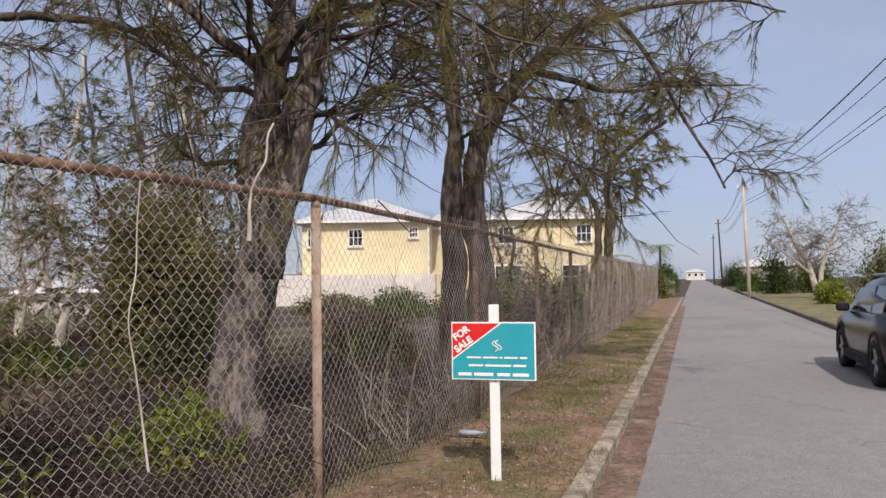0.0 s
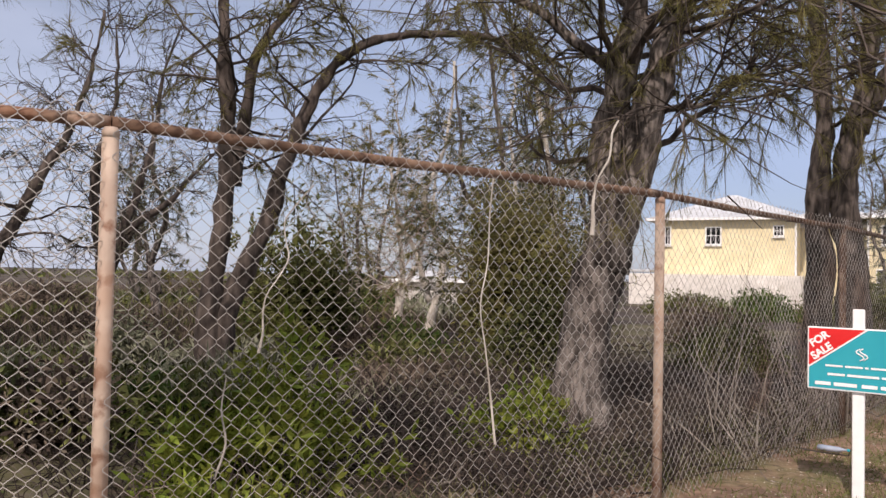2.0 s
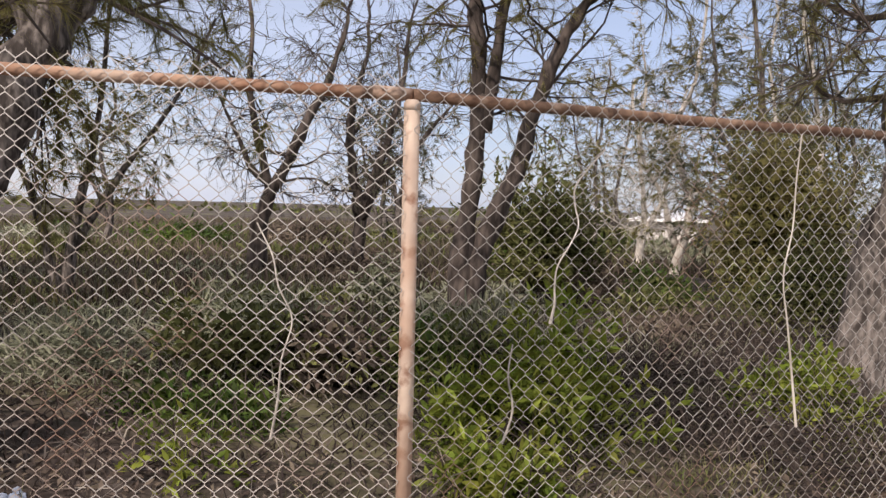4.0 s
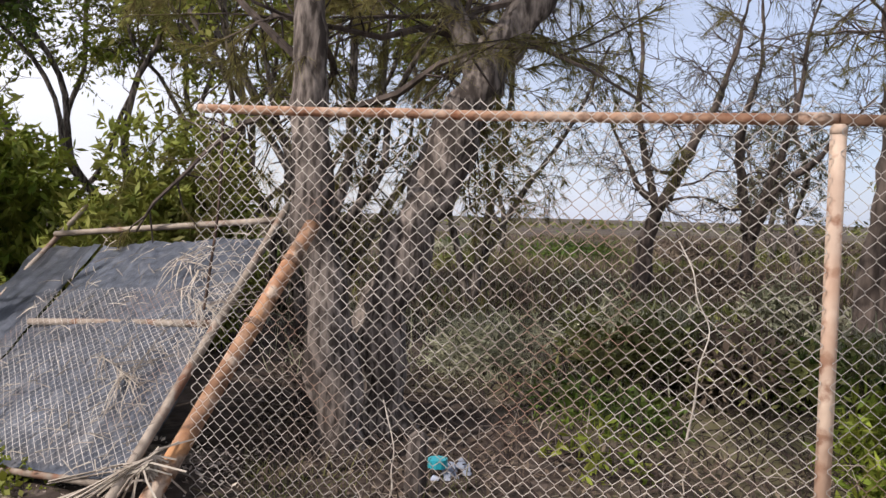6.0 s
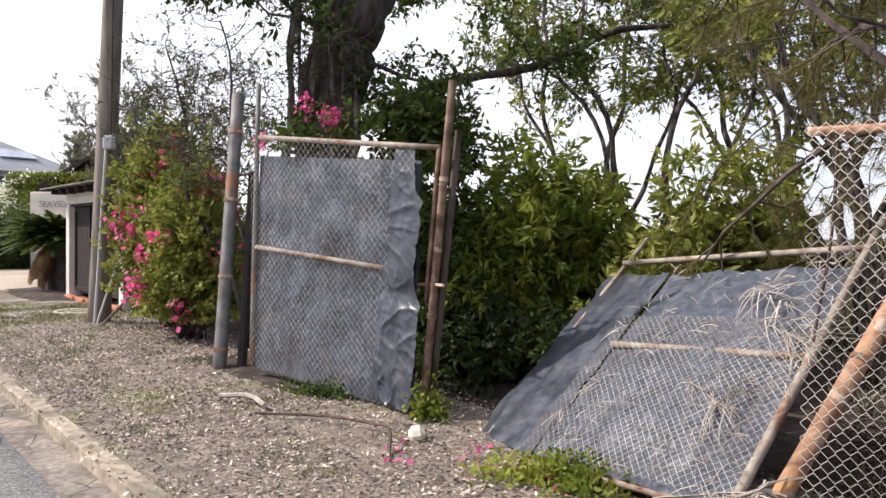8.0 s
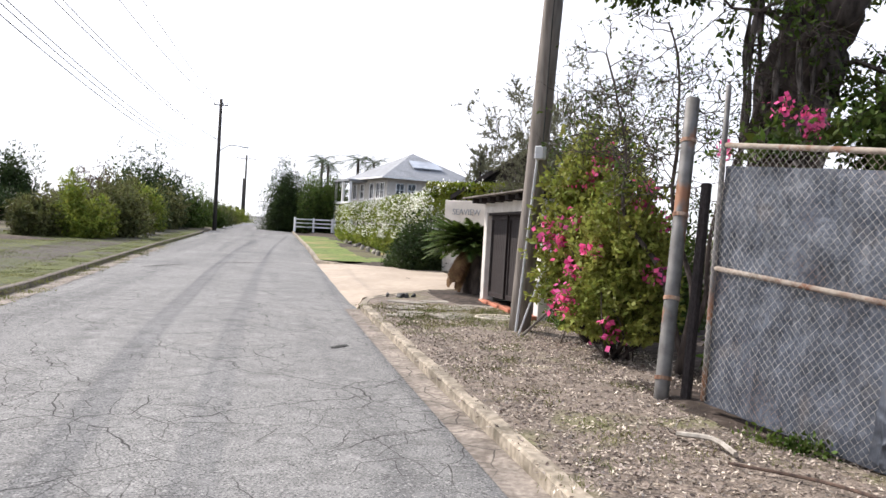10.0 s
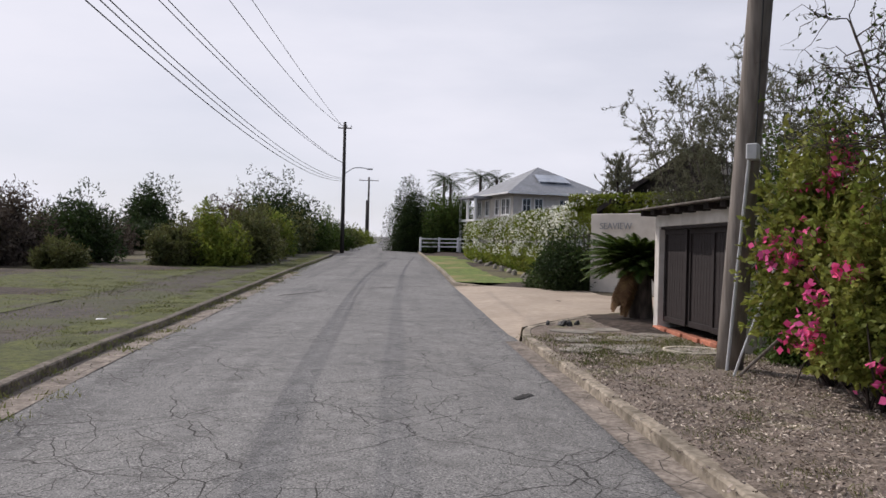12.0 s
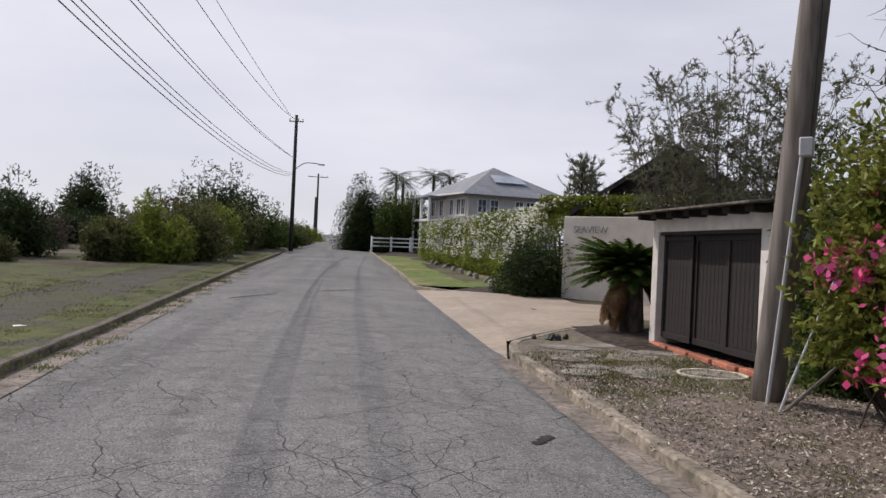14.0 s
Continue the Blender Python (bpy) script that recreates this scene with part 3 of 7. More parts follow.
def tree(name, label, base, stems, bark="bark", leaf="needle", seed=1, branches=14, blen=2.6, twigs=6, tlen=0.9, leaves=60, lsize=0.3,
         lwidth=0.005, style="needle", low=0.35, up=0.05, sag=0.6, bend=0.22, twig_r=0.010, category="tree", rough=0.06, group="", wob=0.0, fuzz=0.4, lean=(0, 0, 0), droop=-0.02, bare=0.0, bark_twig=None, tuft=0.16):
    """stems: polylines with radii, from the base; limbs leave them above the share low of their length, twigs leave the limbs and hang by droop, leaves sit in tufts on the twigs but for the share bare."""
    rng = np.random.default_rng(seed)
    root = thing(name, label, category, group, at=base)
    trunk, arms, tips = Shape(), Shape(), []
    for pts, r0, r1 in stems:
        line = smooth_line(pts, 8)
        m = len(line)
        if wob:
            line = [p + noise.noise_vector((p.x * 0.7 + seed, p.y * 0.7, p.z * 0.75)) * wob * min(1, i / 6) for i, p in enumerate(line)]
        rad = [r0 + (r1 - r0) * (i / (m - 1)) ** 0.8 for i in range(m)]
        if pts[0][2] < 0.2:
            rad[0] *= 1.55
            rad[1] *= 1.3
            rad[2] *= 1.12
        k = len(trunk.v)
        trunk.tube(line, rad, 14)
        for j in range(k, len(trunk.v)):
            p = Vector(trunk.v[j])
            q = p * 3.1 + Vector(base)
            trunk.v[j] = tuple(p + noise.noise_vector(q) * rough * r0 * 4 + noise.noise_vector(Vector((q.x * 4, q.y * 4, q.z * 1.2))) * r0 * 0.16)
        bough = pts[0][2] > 0.9
        lo = 0.12 if bough else low
        for b in range(max(4, branches // 2) if bough else branches):
            f = lo + (1 - lo) * (b + rng.uniform()) / (max(4, branches // 2) if bough else branches)
            i = min(int(f * (m - 1)), m - 2)
            p = line[i].lerp(line[i + 1], f * (m - 1) - i)
            a = rng.uniform(0, 2 * math.pi)
            way = Vector((math.cos(a), math.sin(a), rng.uniform(-0.1, 0.7))) + Vector(lean)
            ln = blen * rng.uniform(0.5, 1.2) * (1.15 - 0.5 * f) * (0.6 if bough else 1)
            lp, lr = limb(rng, p, way, ln, max(min(rad[i] * 0.26, 0.05), twig_r * 1.4), bend, up, 7)
            arms.tube(lp, lr, 5, False)
            for t in range(twigs):
                h = rng.uniform(0.2, 1.0)
                j = min(int(h * 7), 6)
                q = lp[j].lerp(lp[j + 1], h * 7 - j)
                d = (lp[j + 1] - lp[j]).normalized() + Vector(rng.normal(size=3)) * 0.7
                tp, tr = limb(rng, q, d, tlen * rng.uniform(0.5, 1.3), twig_r, bend * 1.3, droop, 4)
                arms.tube(tp, tr, 3, False)
                if rng.uniform() > bare:
                    tips.append(tp)
    trunk.make("trunk", bark, root, smooth=True)
    arms.make("branchwork", bark_twig or bark, root)
    if leaves and tips:
        t = np.array([[tuple(p) for p in tp] for tp in tips])
        n = len(t) * leaves
        w = rng.integers(0, len(t), n)
        if style == "needle":
            tufts = rng.uniform(0.8, 4.0, (len(t), 5))
            x = np.clip(tufts[w, rng.integers(0, 5, n)] + rng.normal(size=n) * tuft, 0, 3.99)
            j = x.astype(int)
            u = (x - j)[:, None]
        else:
            j = rng.integers(0, 4, n)
            u = rng.uniform(0, 1, (n, 1))
        pos = t[w, j] * (1 - u) + t[w, j + 1] * u
        d = unit(t[w, j + 1] - t[w, j])
        if style == "needle":
            q = strands(rng, pos, lsize, lwidth, d * 0.8, sag, fuzz)
        else:
            q = leaf_quads(rng, pos + rng.normal(size=(n, 3)) * lsize * 0.3, lsize, lwidth, d * 0.4, 1.0, 0.2)
        quads("crown", q, leaf, root)
    return root


def blob_points(rng, n, size, lumps=9, inner=0.35):
    """Places over a lumpy, open mass of half-sizes size, with the way out of it."""
    c = unit(rng.normal(size=(lumps, 3))) * rng.uniform(0.2, 0.62 + 0.004 * lumps, (lumps, 1))
    c[:, 2] = np.abs(c[:, 2]) * 0.9 + 0.05
    r = rng.uniform(0.30, 0.5, lumps) * (10 / max(lumps, 10)) ** 0.33
    k = rng.integers(0, lumps, n)
    d = unit(rng.normal(size=(n, 3)))
    p = c[k] + d * (r[k] * (1 - inner * rng.uniform(0, 1, n) ** 2))[:, None]
    p[:, 2] = np.abs(p[:, 2])
    return p * np.array(size), d


def bush(name, label, base, size, leaf="leaf", n=2500, lsize=0.09, aspect=0.45, seed=1, stems=10, bark="twig_dark", extra=(), category="bush", lumps=9, droop=0.1, group="", sr=0.012, core=0.16, far=False, per=1, lift=0.0):
    """extra: (part name, material, count, leaf size) scattered over the outside in small clusters. per: leaves that spring from one shoot. lift: height of bare stems below the leaves."""
    rng = np.random.default_rng(seed)
    root = thing(name, label, category, group, at=base)
    pos, out = blob_points(rng, max(n // per, 1), size, lumps, 0.7 if far else 0.5)
    pos[:, 2] += lift
    if per > 1:
        out = np.repeat(out + np.array([0, 0, 0.35]), per, 0)
        pos = np.repeat(pos, per, 0) + out * rng.uniform(-0.6, 0.6, (len(out), 1)) * lsize
        n = len(pos)
    q = leaf_quads(rng, pos, lsize, aspect, out * 0.8, 0.9, droop)
    if core:
        deep = pos[:int(n * core)] * np.array([0.72, 0.72, 0.80])
        q = np.concatenate([q, leaf_quads(rng, deep - out[:len(deep)] * lsize, lsize * 1.9, max(aspect, 0.5), None, 1.0)])
    quads("foliage", q[:, :3] if far else q, leaf, root)
    s = Shape()
    for i in range(stems):
        tgt = pos[rng.integers(0, n)] * 0.9
        mid = Vector(tgt) * 0.5 + Vector(rng.normal(size=3)) * 0.08 * size[2]
        s.tube(smooth_line([(rng.normal() * 0.08, rng.normal() * 0.08, -0.05), tuple(mid), tuple(tgt)], 3), [sr * (1.6 - 0.2 * j) for j in range(7)], 4, False)
    if stems:
        s.make("branchwork", bark, root)
    for part_name, material, count, fs in extra:
        far = np.argsort(-np.linalg.norm(pos / np.array(size), axis=1))[:n // 2]
        heads = pos[rng.choice(far, count)]
        each = 36
        p = np.repeat(heads, each, 0) + rng.normal(size=(count * each, 3)) * fs * 0.95 * np.repeat(rng.uniform(0.55, 1.25, (count, 1)), each, 0)
        quads(part_name, leaf_quads(rng, p, fs, 0.9, None, 1.0), material, root)
    return root

# ---- ground, road and kerbs ----
PAIRS = [((-0.62, 400), (3.9, 400)), ((-0.62, 120), (3.9, 120)), ((-0.62, 60), (3.9, 60)), ((-0.62, 20), (3.9, 20)), ((-0.62, 8), (3.85, 8)),
         ((-0.70, 3.5), (3.7, 3)), ((-1.05, 0.3), (3.3, -2)), ((-1.9, -2.4), (2.6, -5.5)), ((-3.2, -5.25), (1.6, -9)), ((-4.15, -7.3), (0.7, -11.3)),
         ((-6.2, -11.7), (-1.0, -15.2)), ((-8.45, -16.3), (-3.0, -19.7)), ((-15.3, -30.3), (-9.2, -32.9)), ((-20.4, -40.4), (-14, -42.8)),
         ((-30, -60), (-23.3, -61.5)), ((-46, -92.7), (-39.5, -95.5)), ((-96, -195), (-89, -198)), ((-190, -390), (-183, -393))]
LEG = 8
INNER = [p.xy for p in smooth_line([(*a, 0) for a, _ in PAIRS], LEG)]
OUTER = [p.xy for p in smooth_line([(*b, 0) for _, b in PAIRS], LEG)]
WEST = Vector((-0.97, 0.24))


def grid(rows, name, material, kind="structure"):
    s, w = Shape(), len(rows[0])
    s.v = [tuple(p) for r in rows for p in r]
    s.f = [(i * w + j, i * w + j + 1, (i + 1) * w + j + 1, (i + 1) * w + j) for i in range(len(rows) - 1) for j in range(w - 1)]
    return tagged(s.make(name, material, smooth=True), kind=kind)


def lumps(x, y, amp, scale):
    return noise.noise((x * scale, y * scale, 0.3)) * amp


OFF_W = [1500, 600, 250, 120, 70, 45, 30, 22, 16, 12, 9, 7, 5.5, 4.3, 3.4, 2.8, 2.3, 1.8, 1.2, 0.5, 0.05]
OFF_E = [0.05, 0.4, 1, 2, 3.5, 6, 10, 16, 25, 40, 70, 120, 250, 600, 1500]
rows = []
for a, b in zip(INNER, OUTER):
    r = []
    for o in OFF_W:
        p = a + WEST * o
        z = ground_z(*p) + (-0.14 if o < 1.5 else -0.03 if o < 2 else lumps(p.x, p.y, 0.10 if o < 10 else 0.35, 0.35))
        r.append((p.x, p.y, z))
    for t in (0.0, 0.5, 1.0):
        p = a.lerp(b, t)
        r.append((p.x, p.y, ground_z(*p) - 0.15))
    for o in OFF_E:
        p = b - WEST * o
        r.append((p.x, p.y, ground_z(*p) + (-0.15 if o < 0.1 else -0.02 + lumps(p.x, p.y, 0.02 if o < 6 else 0.2, 0.4))))
    rows.append(r)
ground = grid(rows, "ground", "scrub_soil")
ground["label"] = "brown scrubland soil with patchy dry grass"

def lane(pairs, material, label):
    rows = []
    for a, b in pairs:
        n = (b - a).normalized()
        r = []
        for t in np.linspace(0, 1, 11):
            p = (a + n * 0.02).lerp(b - n * 0.02, t)
            z = ground_z(*p) - 0.115 + 0.05 * math.sin(math.pi * t) + lumps(p.x, p.y, 0.008, 0.8)
            r.append((p.x, p.y, z))
        rows.append(r)
    grid(rows, "road", material)["label"] = label


SPLIT = min(range(len(INNER)), key=lambda k: abs(INNER[k].y + 0.3))
lane(list(zip(INNER, OUTER))[:SPLIT + 1], "asphalt_smooth", "smooth pale grey asphalt lane")
lane(list(zip(INNER, OUTER))[SPLIT:], "asphalt", "worn grey asphalt lane with fine cracks")


def strip(line, o0, o1, dz, name, material, n=5, amp=0.015, side=None):
    rows = []
    for p in line:
        r = []
        for t in np.linspace(0, 1, n):
            d = side if side is not None else WEST
            q = p + d * (o0 + (o1 - o0) * t)
            r.append((q.x, q.y, ground_z(*q) + dz + lumps(q.x, q.y, amp, 1.7)))
        rows.append(r)
    return grid(rows, name, material)


def sub(line, lo, hi):
    """The stretch of a line between two values of y, in fine steps."""
    fine = on_line([(p.x, p.y, 0) for p in line if lo - 45 < p.y < hi + 60], 0.5)
    return [p.xy for p in fine if lo <= p.y <= hi]


verge_a = strip(sub(INNER, -2.6, 60), 0.10, 2.1, -0.005, "pavement", "verge", 7, 0.03)
verge_a["label"] = "bare earth verge with thin patchy grass"
verge_b = strip(sub(INNER, -16.6, -2.2), 0.10, 3.35, 0.0, "pavement", "chips", 9, 0.03)
verge_b["label"] = "verge strewn with wood chips and dry leaves"
for y0, y1, material, label in ((0.0, 45, "gutter", "reddish dirt lying in the gutter"), (-16.5, 0.4, "gutter_pale", "pale cracked dirt lying in the gutter")):
    gutter = strip(sub(INNER, y0, y1), -0.30, 0.0, -0.103, "trim", material, 4, 0.004)
    gutter["label"] = label
far_gutter = strip(sub(OUTER, -40, -6), 0.0, 0.40, -0.098, "trim", "gutter_pale", 4, 0.004, Vector((-0.895, 0.445)))
far_gutter["label"] = "dusty concrete gutter along the far kerb"
lawn = strip(sub(INNER, -60, -30.6), 0.12, 4.3, 0.0, "ground", "lawn", 6, 0.02, Vector((-0.895, 0.445)))
lawn["label"] = "mown green lawn with a dry strip"
shoulder = strip(sub(OUTER, -62, -8), 0.12, 9.0, 0.0, "ground", "gravel", 10, 0.04, Vector((0.895, -0.445)))
shoulder["label"] = "grey gravel shoulder with grassy bands"
for o0, o1, y0, y1 in ((0.14, 1.25, -62, -10), (3.3, 8.4, -44, -12)):
    band = strip(sub(OUTER, y0, y1), o0, o1, 0.012, "ground", "rough_grass", 9, 0.04, Vector((0.895, -0.445)))
    band["label"] = "patchy olive grass beside the gravel"


bank = strip(sub(OUTER, 4, 90), 0.12, 14.0, 0.0, "ground", "dry_grass", 8, 0.03, Vector((1.0, 0.0)))
bank["label"] = "dry grass bank on the far side of the lane"


def kerb(line, name="kerb", width=0.155, top=0.015, bottom=-0.16, label="weathered concrete kerb, chipped along its edge", flip=1, material="kerb"):
    """A concrete edging swept along a plan line, the road on its flip side."""
    s, pts = Shape(), [Vector(p) for p in line]
    rings = []
    for i, p in enumerate(pts):
        d = (pts[min(i + 1, len(pts) - 1)] - pts[max(i - 1, 0)]).normalized()
        n = Vector((-d.y, d.x)) * flip
        z = ground_z(*p)
        j = noise.noise((p.x * 2.3, p.y * 2.3, 1.0)) * 0.012
        c = 0.018 + 0.014 * noise.noise((p.x * 5, p.y * 5, 4.0))
        prof = [(0, bottom), (0, top - c + j), (c, top + j), (width - c, top + j), (width, top - c + j), (width, bottom)]
        rings.append([(p.x + n.x * a, p.y + n.y * a, z + h) for a, h in prof])
    for r in rings:
        s.v += r
    s.f = [(i * 6 + j, i * 6 + j + 1, i * 6 + j + 7, i * 6 + j + 6) for i in range(len(rings) - 1) for j in range(5)]
    s.f += [(0, 1, 2, 3, 4, 5), tuple(range(len(s.v) - 1, len(s.v) - 7, -1))]
    ob = s.make(name, material)
    return tagged(ob, label, "kerb", kind="structure")


mouth = [p.xy for p in smooth_line([(-8.45, -16.3, 0), (-9.3, -17.4, 0), (-10.2, -17.95, 0), (-11.9, -18.8, 0), (-14.4, -19.3, 0)], 8)]
kerb(sub(INNER, -16.3, 60) + mouth[1:], flip=-1)
mouth2 = [p.xy for p in smooth_line([(-19.2, -24.0, 0), (-17.5, -25.3, 0), (-16.4, -26.9, 0), (-15.5, -28.4, 0), (-15.3, -30.0, 0)], 8)]
kerb(mouth2 + sub(INNER, -100, -30.3)[0:], flip=-1)
kerb(sub(OUTER, 6, 70), flip=1, label="dark weathered kerb on the far side of the lane, shade put into its colour", material="kerb_backlit")
kerb(sub(OUTER, -61, -8), flip=1, label="dark weathered kerb along the gravel shoulder, shade put into its colour", top=0.03, material="kerb_backlit")
fill = Shape()
ring = [(-8.5, -16.2), (-9.3, -17.3), (-10.2, -17.85), (-11.9, -18.7), (-14.4, -19.2), (-14.6, -16.0), (-11.5, -14.0)]
fill.add([(x, y, ground_z(x, y) + 0.004) for x, y in ring], [tuple(range(len(ring)))])
tagged(fill.make("pavement", "chips"), "strip of dry litter beside the drive", kind="structure")
drive = Shape()
ring = [(-8.36, -16.27, -0.135), (-15.21, -30.22, -0.135), (-15.6, -28.4, 0.004), (-16.5, -26.9, 0.008), (-17.6, -25.2, 0.008), (-19.3, -23.9, 0.008), (-22, -20, 0.008),
        (-14.4, -19.35, 0.008), (-11.9, -18.85, 0.008), (-10.2, -18.0, 0.008), (-9.25, -17.45, 0.0)]
drive.add([(x, y, ground_z(x, y) + z + 0.01) for x, y, z in ring] + [(-13.5, -23, ground_z(-13.5, -23) + 0.012)], [(i, (i + 1) % 11, 11) for i in range(11)])
tagged(drive.make("driveway", "concrete"), "pale concrete driveway apron", "driveway", kind="structure")



def seam(a, b, width, label):
    """A ragged dark joint or patch lying on the lane between two plan points."""
    a, b = Vector(a), Vector(b)
    n = (b - a).orthogonal().normalized()
    rows = []
    for t in np.linspace(0, 1, 40):
        p = a.lerp(b, t) + n * 0.05 * noise.noise((a.x + t * 9, 2.0, 0))
        w = width * (0.6 + 0.7 * abs(noise.noise((t * 17, a.y, 0)))) * min(1, t * 9, (1 - t) * 9)
        hit = []
        for side in (-1, 1):
            q = p + n * side * w * 0.5
            i = min(range(len(INNER) - 1), key=lambda k: ((INNER[k] + OUTER[k]) * 0.5 - q).length)
            u, v = INNER[i], OUTER[i]
            f = min(1, max(0, (q - u).dot(v - u) / (v - u).length_squared))
            hit.append((q.x, q.y, ground_z(*q) - 0.115 + 0.05 * math.sin(math.pi * f) + lumps(q.x, q.y, 0.008, 0.8) + 0.008))
        rows.append(hit)
    ob = grid(rows, "trim", "tar")
    ob["label"] = label


seam((-7.6, -26.8), (-9.5, -28.1), 0.16, "dark tar joint across the lane")
seam((-10.6, -28.8), (-14.4, -30.0), 0.12, "dark tar joint across the lane")
seam((-21.6, -55.9), (-26.2, -58.2), 0.18, "dark tar joint far along the lane")
seam((-5.3, -11.95), (-5.65, -12.15), 0.14, "small dark pothole near the kerb")

# ---- chain-link fence ----


def link_mesh(p0, p1, z0a, z1a, z0b, z1b, pitch=0.036, r=0.0024, solid=True, wave=0.012, twist=False):
    """Woven diamond wire between two plan points, as an array of quads; twist: short upright turns where wires hook."""
    p0, p1 = np.array(p0, float), np.array(p1, float)
    ln = np.linalg.norm(p1 - p0)
    u = (p1 - p0) / ln
    nrm = np.array([-u[1], u[0], 0.0])
    cols, hi = int(ln / pitch), max(z1a - z0a, z1b - z0b)
    segs = int(hi / (pitch * 1.05))
    i = np.arange(cols)[:, None]
    j = np.arange(segs + 1)[None, :]
    if twist:
        j = np.sort(np.concatenate([j - 0.13, j + 0.13], 1))
    node = np.round(j)
    par = np.where(i % 2 == 0, i + (node % 2), i + 1 - (node % 2)) * pitch
    f = par / ln
    lo, top = z0a + (z0b - z0a) * f, z1a + (z1b - z1a) * f
    z = lo + (top - lo) * j / segs
    bulge = wave * np.sin(par * 2.1 + z * 1.3) + wave * 0.6 * np.sin(par * 5.3 - z * 3.1)
    pts = np.stack([p0[0] + u[0] * par + nrm[0] * bulge, p0[1] + u[1] * par + nrm[1] * bulge, z + 0 * par], -1)
    a, b = pts[:, :-1].reshape(-1, 3), pts[:, 1:].reshape(-1, 3)
    d = unit(b - a)
    e = np.cross(d, nrm)
    if not solid:
        e = e * 0.5 + nrm * 0.85
        return np.stack([a - e * r, a + e * r, b + e * r, b - e * r], 1)
    offs = [nrm * r, -0.5 * nrm * r + 0.87 * e * r, -0.5 * nrm * r - 0.87 * e * r]
    out = []
    for k in range(3):
        s, t = offs[k], offs[(k + 1) % 3]
        out.append(np.stack([a + s, a + t, b + t, b + s], 1))
    return np.concatenate(out)


FENCE = [((-4.27, -1.77), 2.12), ((-2.82, 0.92), 2.01), ((-2.26, 4.37), 2.01), ((-2.14, 8.0), 2.0), ((-2.12, 11.5), 1.98), ((-2.12, 15.0), 1.97)]
for k in range(10):
    FENCE.append(((-2.11 + 0.015 * k, 18.5 + 3.5 * k), 1.95))
fence = thing("chain_link_fence", "rusty chain-link fence with peeling pipe posts", "fence", at=(-2.5, 3, 0))
for k, ((x, y), h) in enumerate(FENCE):
    if k:
        s = Shape().tube([(x, y, -0.1), (x, y, 1.0), (x, y, h - 0.05)], 0.032, 12)
        s.tube([(x, y, h - 0.06), (x, y, h - 0.035), (x, y, h - 0.02)], [0.0335, 0.0335, 0.025], 12)
        under(s.make("post", "post" if k < 3 else "brown_rust", smooth=True), fence)
for k in range(len(FENCE) - 1):
    (a, ha), (b, hb) = FENCE[k], FENCE[k + 1]
    A, B = Vector((*a, ha)), Vector((*b, hb))
    line = [A.lerp(B, t) + Vector((0, 0, -0.012 * math.sin(math.pi * t) + 0.008 * noise.noise((k, t * 4, 0)))) for t in np.linspace(0, 1, 9)]
    s = Shape().tube(line, 0.024, 12)
    c = A.lerp(B, 0.97)
    s.tube([c - (B - A).normalized() * 0.06, c + (B - A).normalized() * 0.06], 0.027, 12)
    under(s.make("top_rail", "rust" if k == 0 else "rust_old", smooth=True), fence)
    n = Vector((B.y - A.y, A.x - B.x, 0)).normalized() * 0.042
    q = link_mesh((a[0] + n.x, a[1] + n.y), (b[0] + n.x, b[1] + n.y), 0.02, ha + (0.04 if k == 0 else 0.075), 0.02, hb + 0.075, 0.0365 if k == 0 else 0.0395, (0.0021, 0.0018, 0.0015, 0.0014)[min(k, 3)], k < 4, 0.012, k < 2)
    under(quads("wire_mesh", q, "wire" if k < 4 else "rust_wire"), fence)
    for t in np.arange(0.1, 1, 0.17) if k < 4 else ():
        p = A.lerp(B, t)
        s = Shape().tube([p + n * 0.9 + Vector((0, 0, 0.03)), p + n * 0.5 + Vector((0, 0, 0.036)), p - n * 0.7, p - n * 0.3 - Vector((0, 0, 0.034)), p + n - Vector((0, 0, 0.03))], 0.003, 4)
        under(s.make("tie_wire", "dark_wire"), fence)

# ---- sale sign ----
sign = thing("sale_sign", "teal and red sale board on a white stake", "sign", at=(-1.33, 5.40, 0))
Shape().box(pose(0, 0.02, 0.60), 0.075, 0.03, 1.36, 0.006).make("stake", "white_paint", sign)
Shape().box(pose(0, -0.012, 0.94), 0.635, 0.012, 0.425, 0.003).make("board_rim", "white_paint", sign)
Shape().add([(-0.307, -0.0195, 0.738), (0.307, -0.0195, 0.738), (0.307, -0.0195, 1.143), (-0.307, -0.0195, 1.143)], [(0, 1, 2, 3)]).make("printed_panel", "teal", sign, "teal printed panel")
Shape().add([(-0.307, -0.0225, 0.885), (0.05, -0.0225, 1.143), (-0.307, -0.0225, 1.143)], [(0, 1, 2)]).make("corner_flash", "red", sign, "red triangular corner flash")
Shape().add([(-0.307, -0.0215, 0.872), (0.068, -0.0215, 1.143), (0.05, -0.0215, 1.143), (-0.307, -0.0215, 0.885)], [(0, 1, 2, 3)]).make("white_edge", "white_paint", sign)
for word, dx, dz in (("FOR", -0.282, 1.012), ("SALE", -0.272, 0.925)):
    cu = bpy.data.curves.new("lettering", "FONT")
    cu.body, cu.size, cu.extrude, cu.offset = word, 0.072, 0.0006, 0.003
    cu.materials.append(M["white_paint"])
    t = new("lettering", cu)
    t.parent = sign
    t.matrix_basis = Matrix.Translation((dx, -0.025, dz)) @ Euler((radians(90), radians(-35.5), 0)).to_matrix().to_4x4()
bars = Shape()
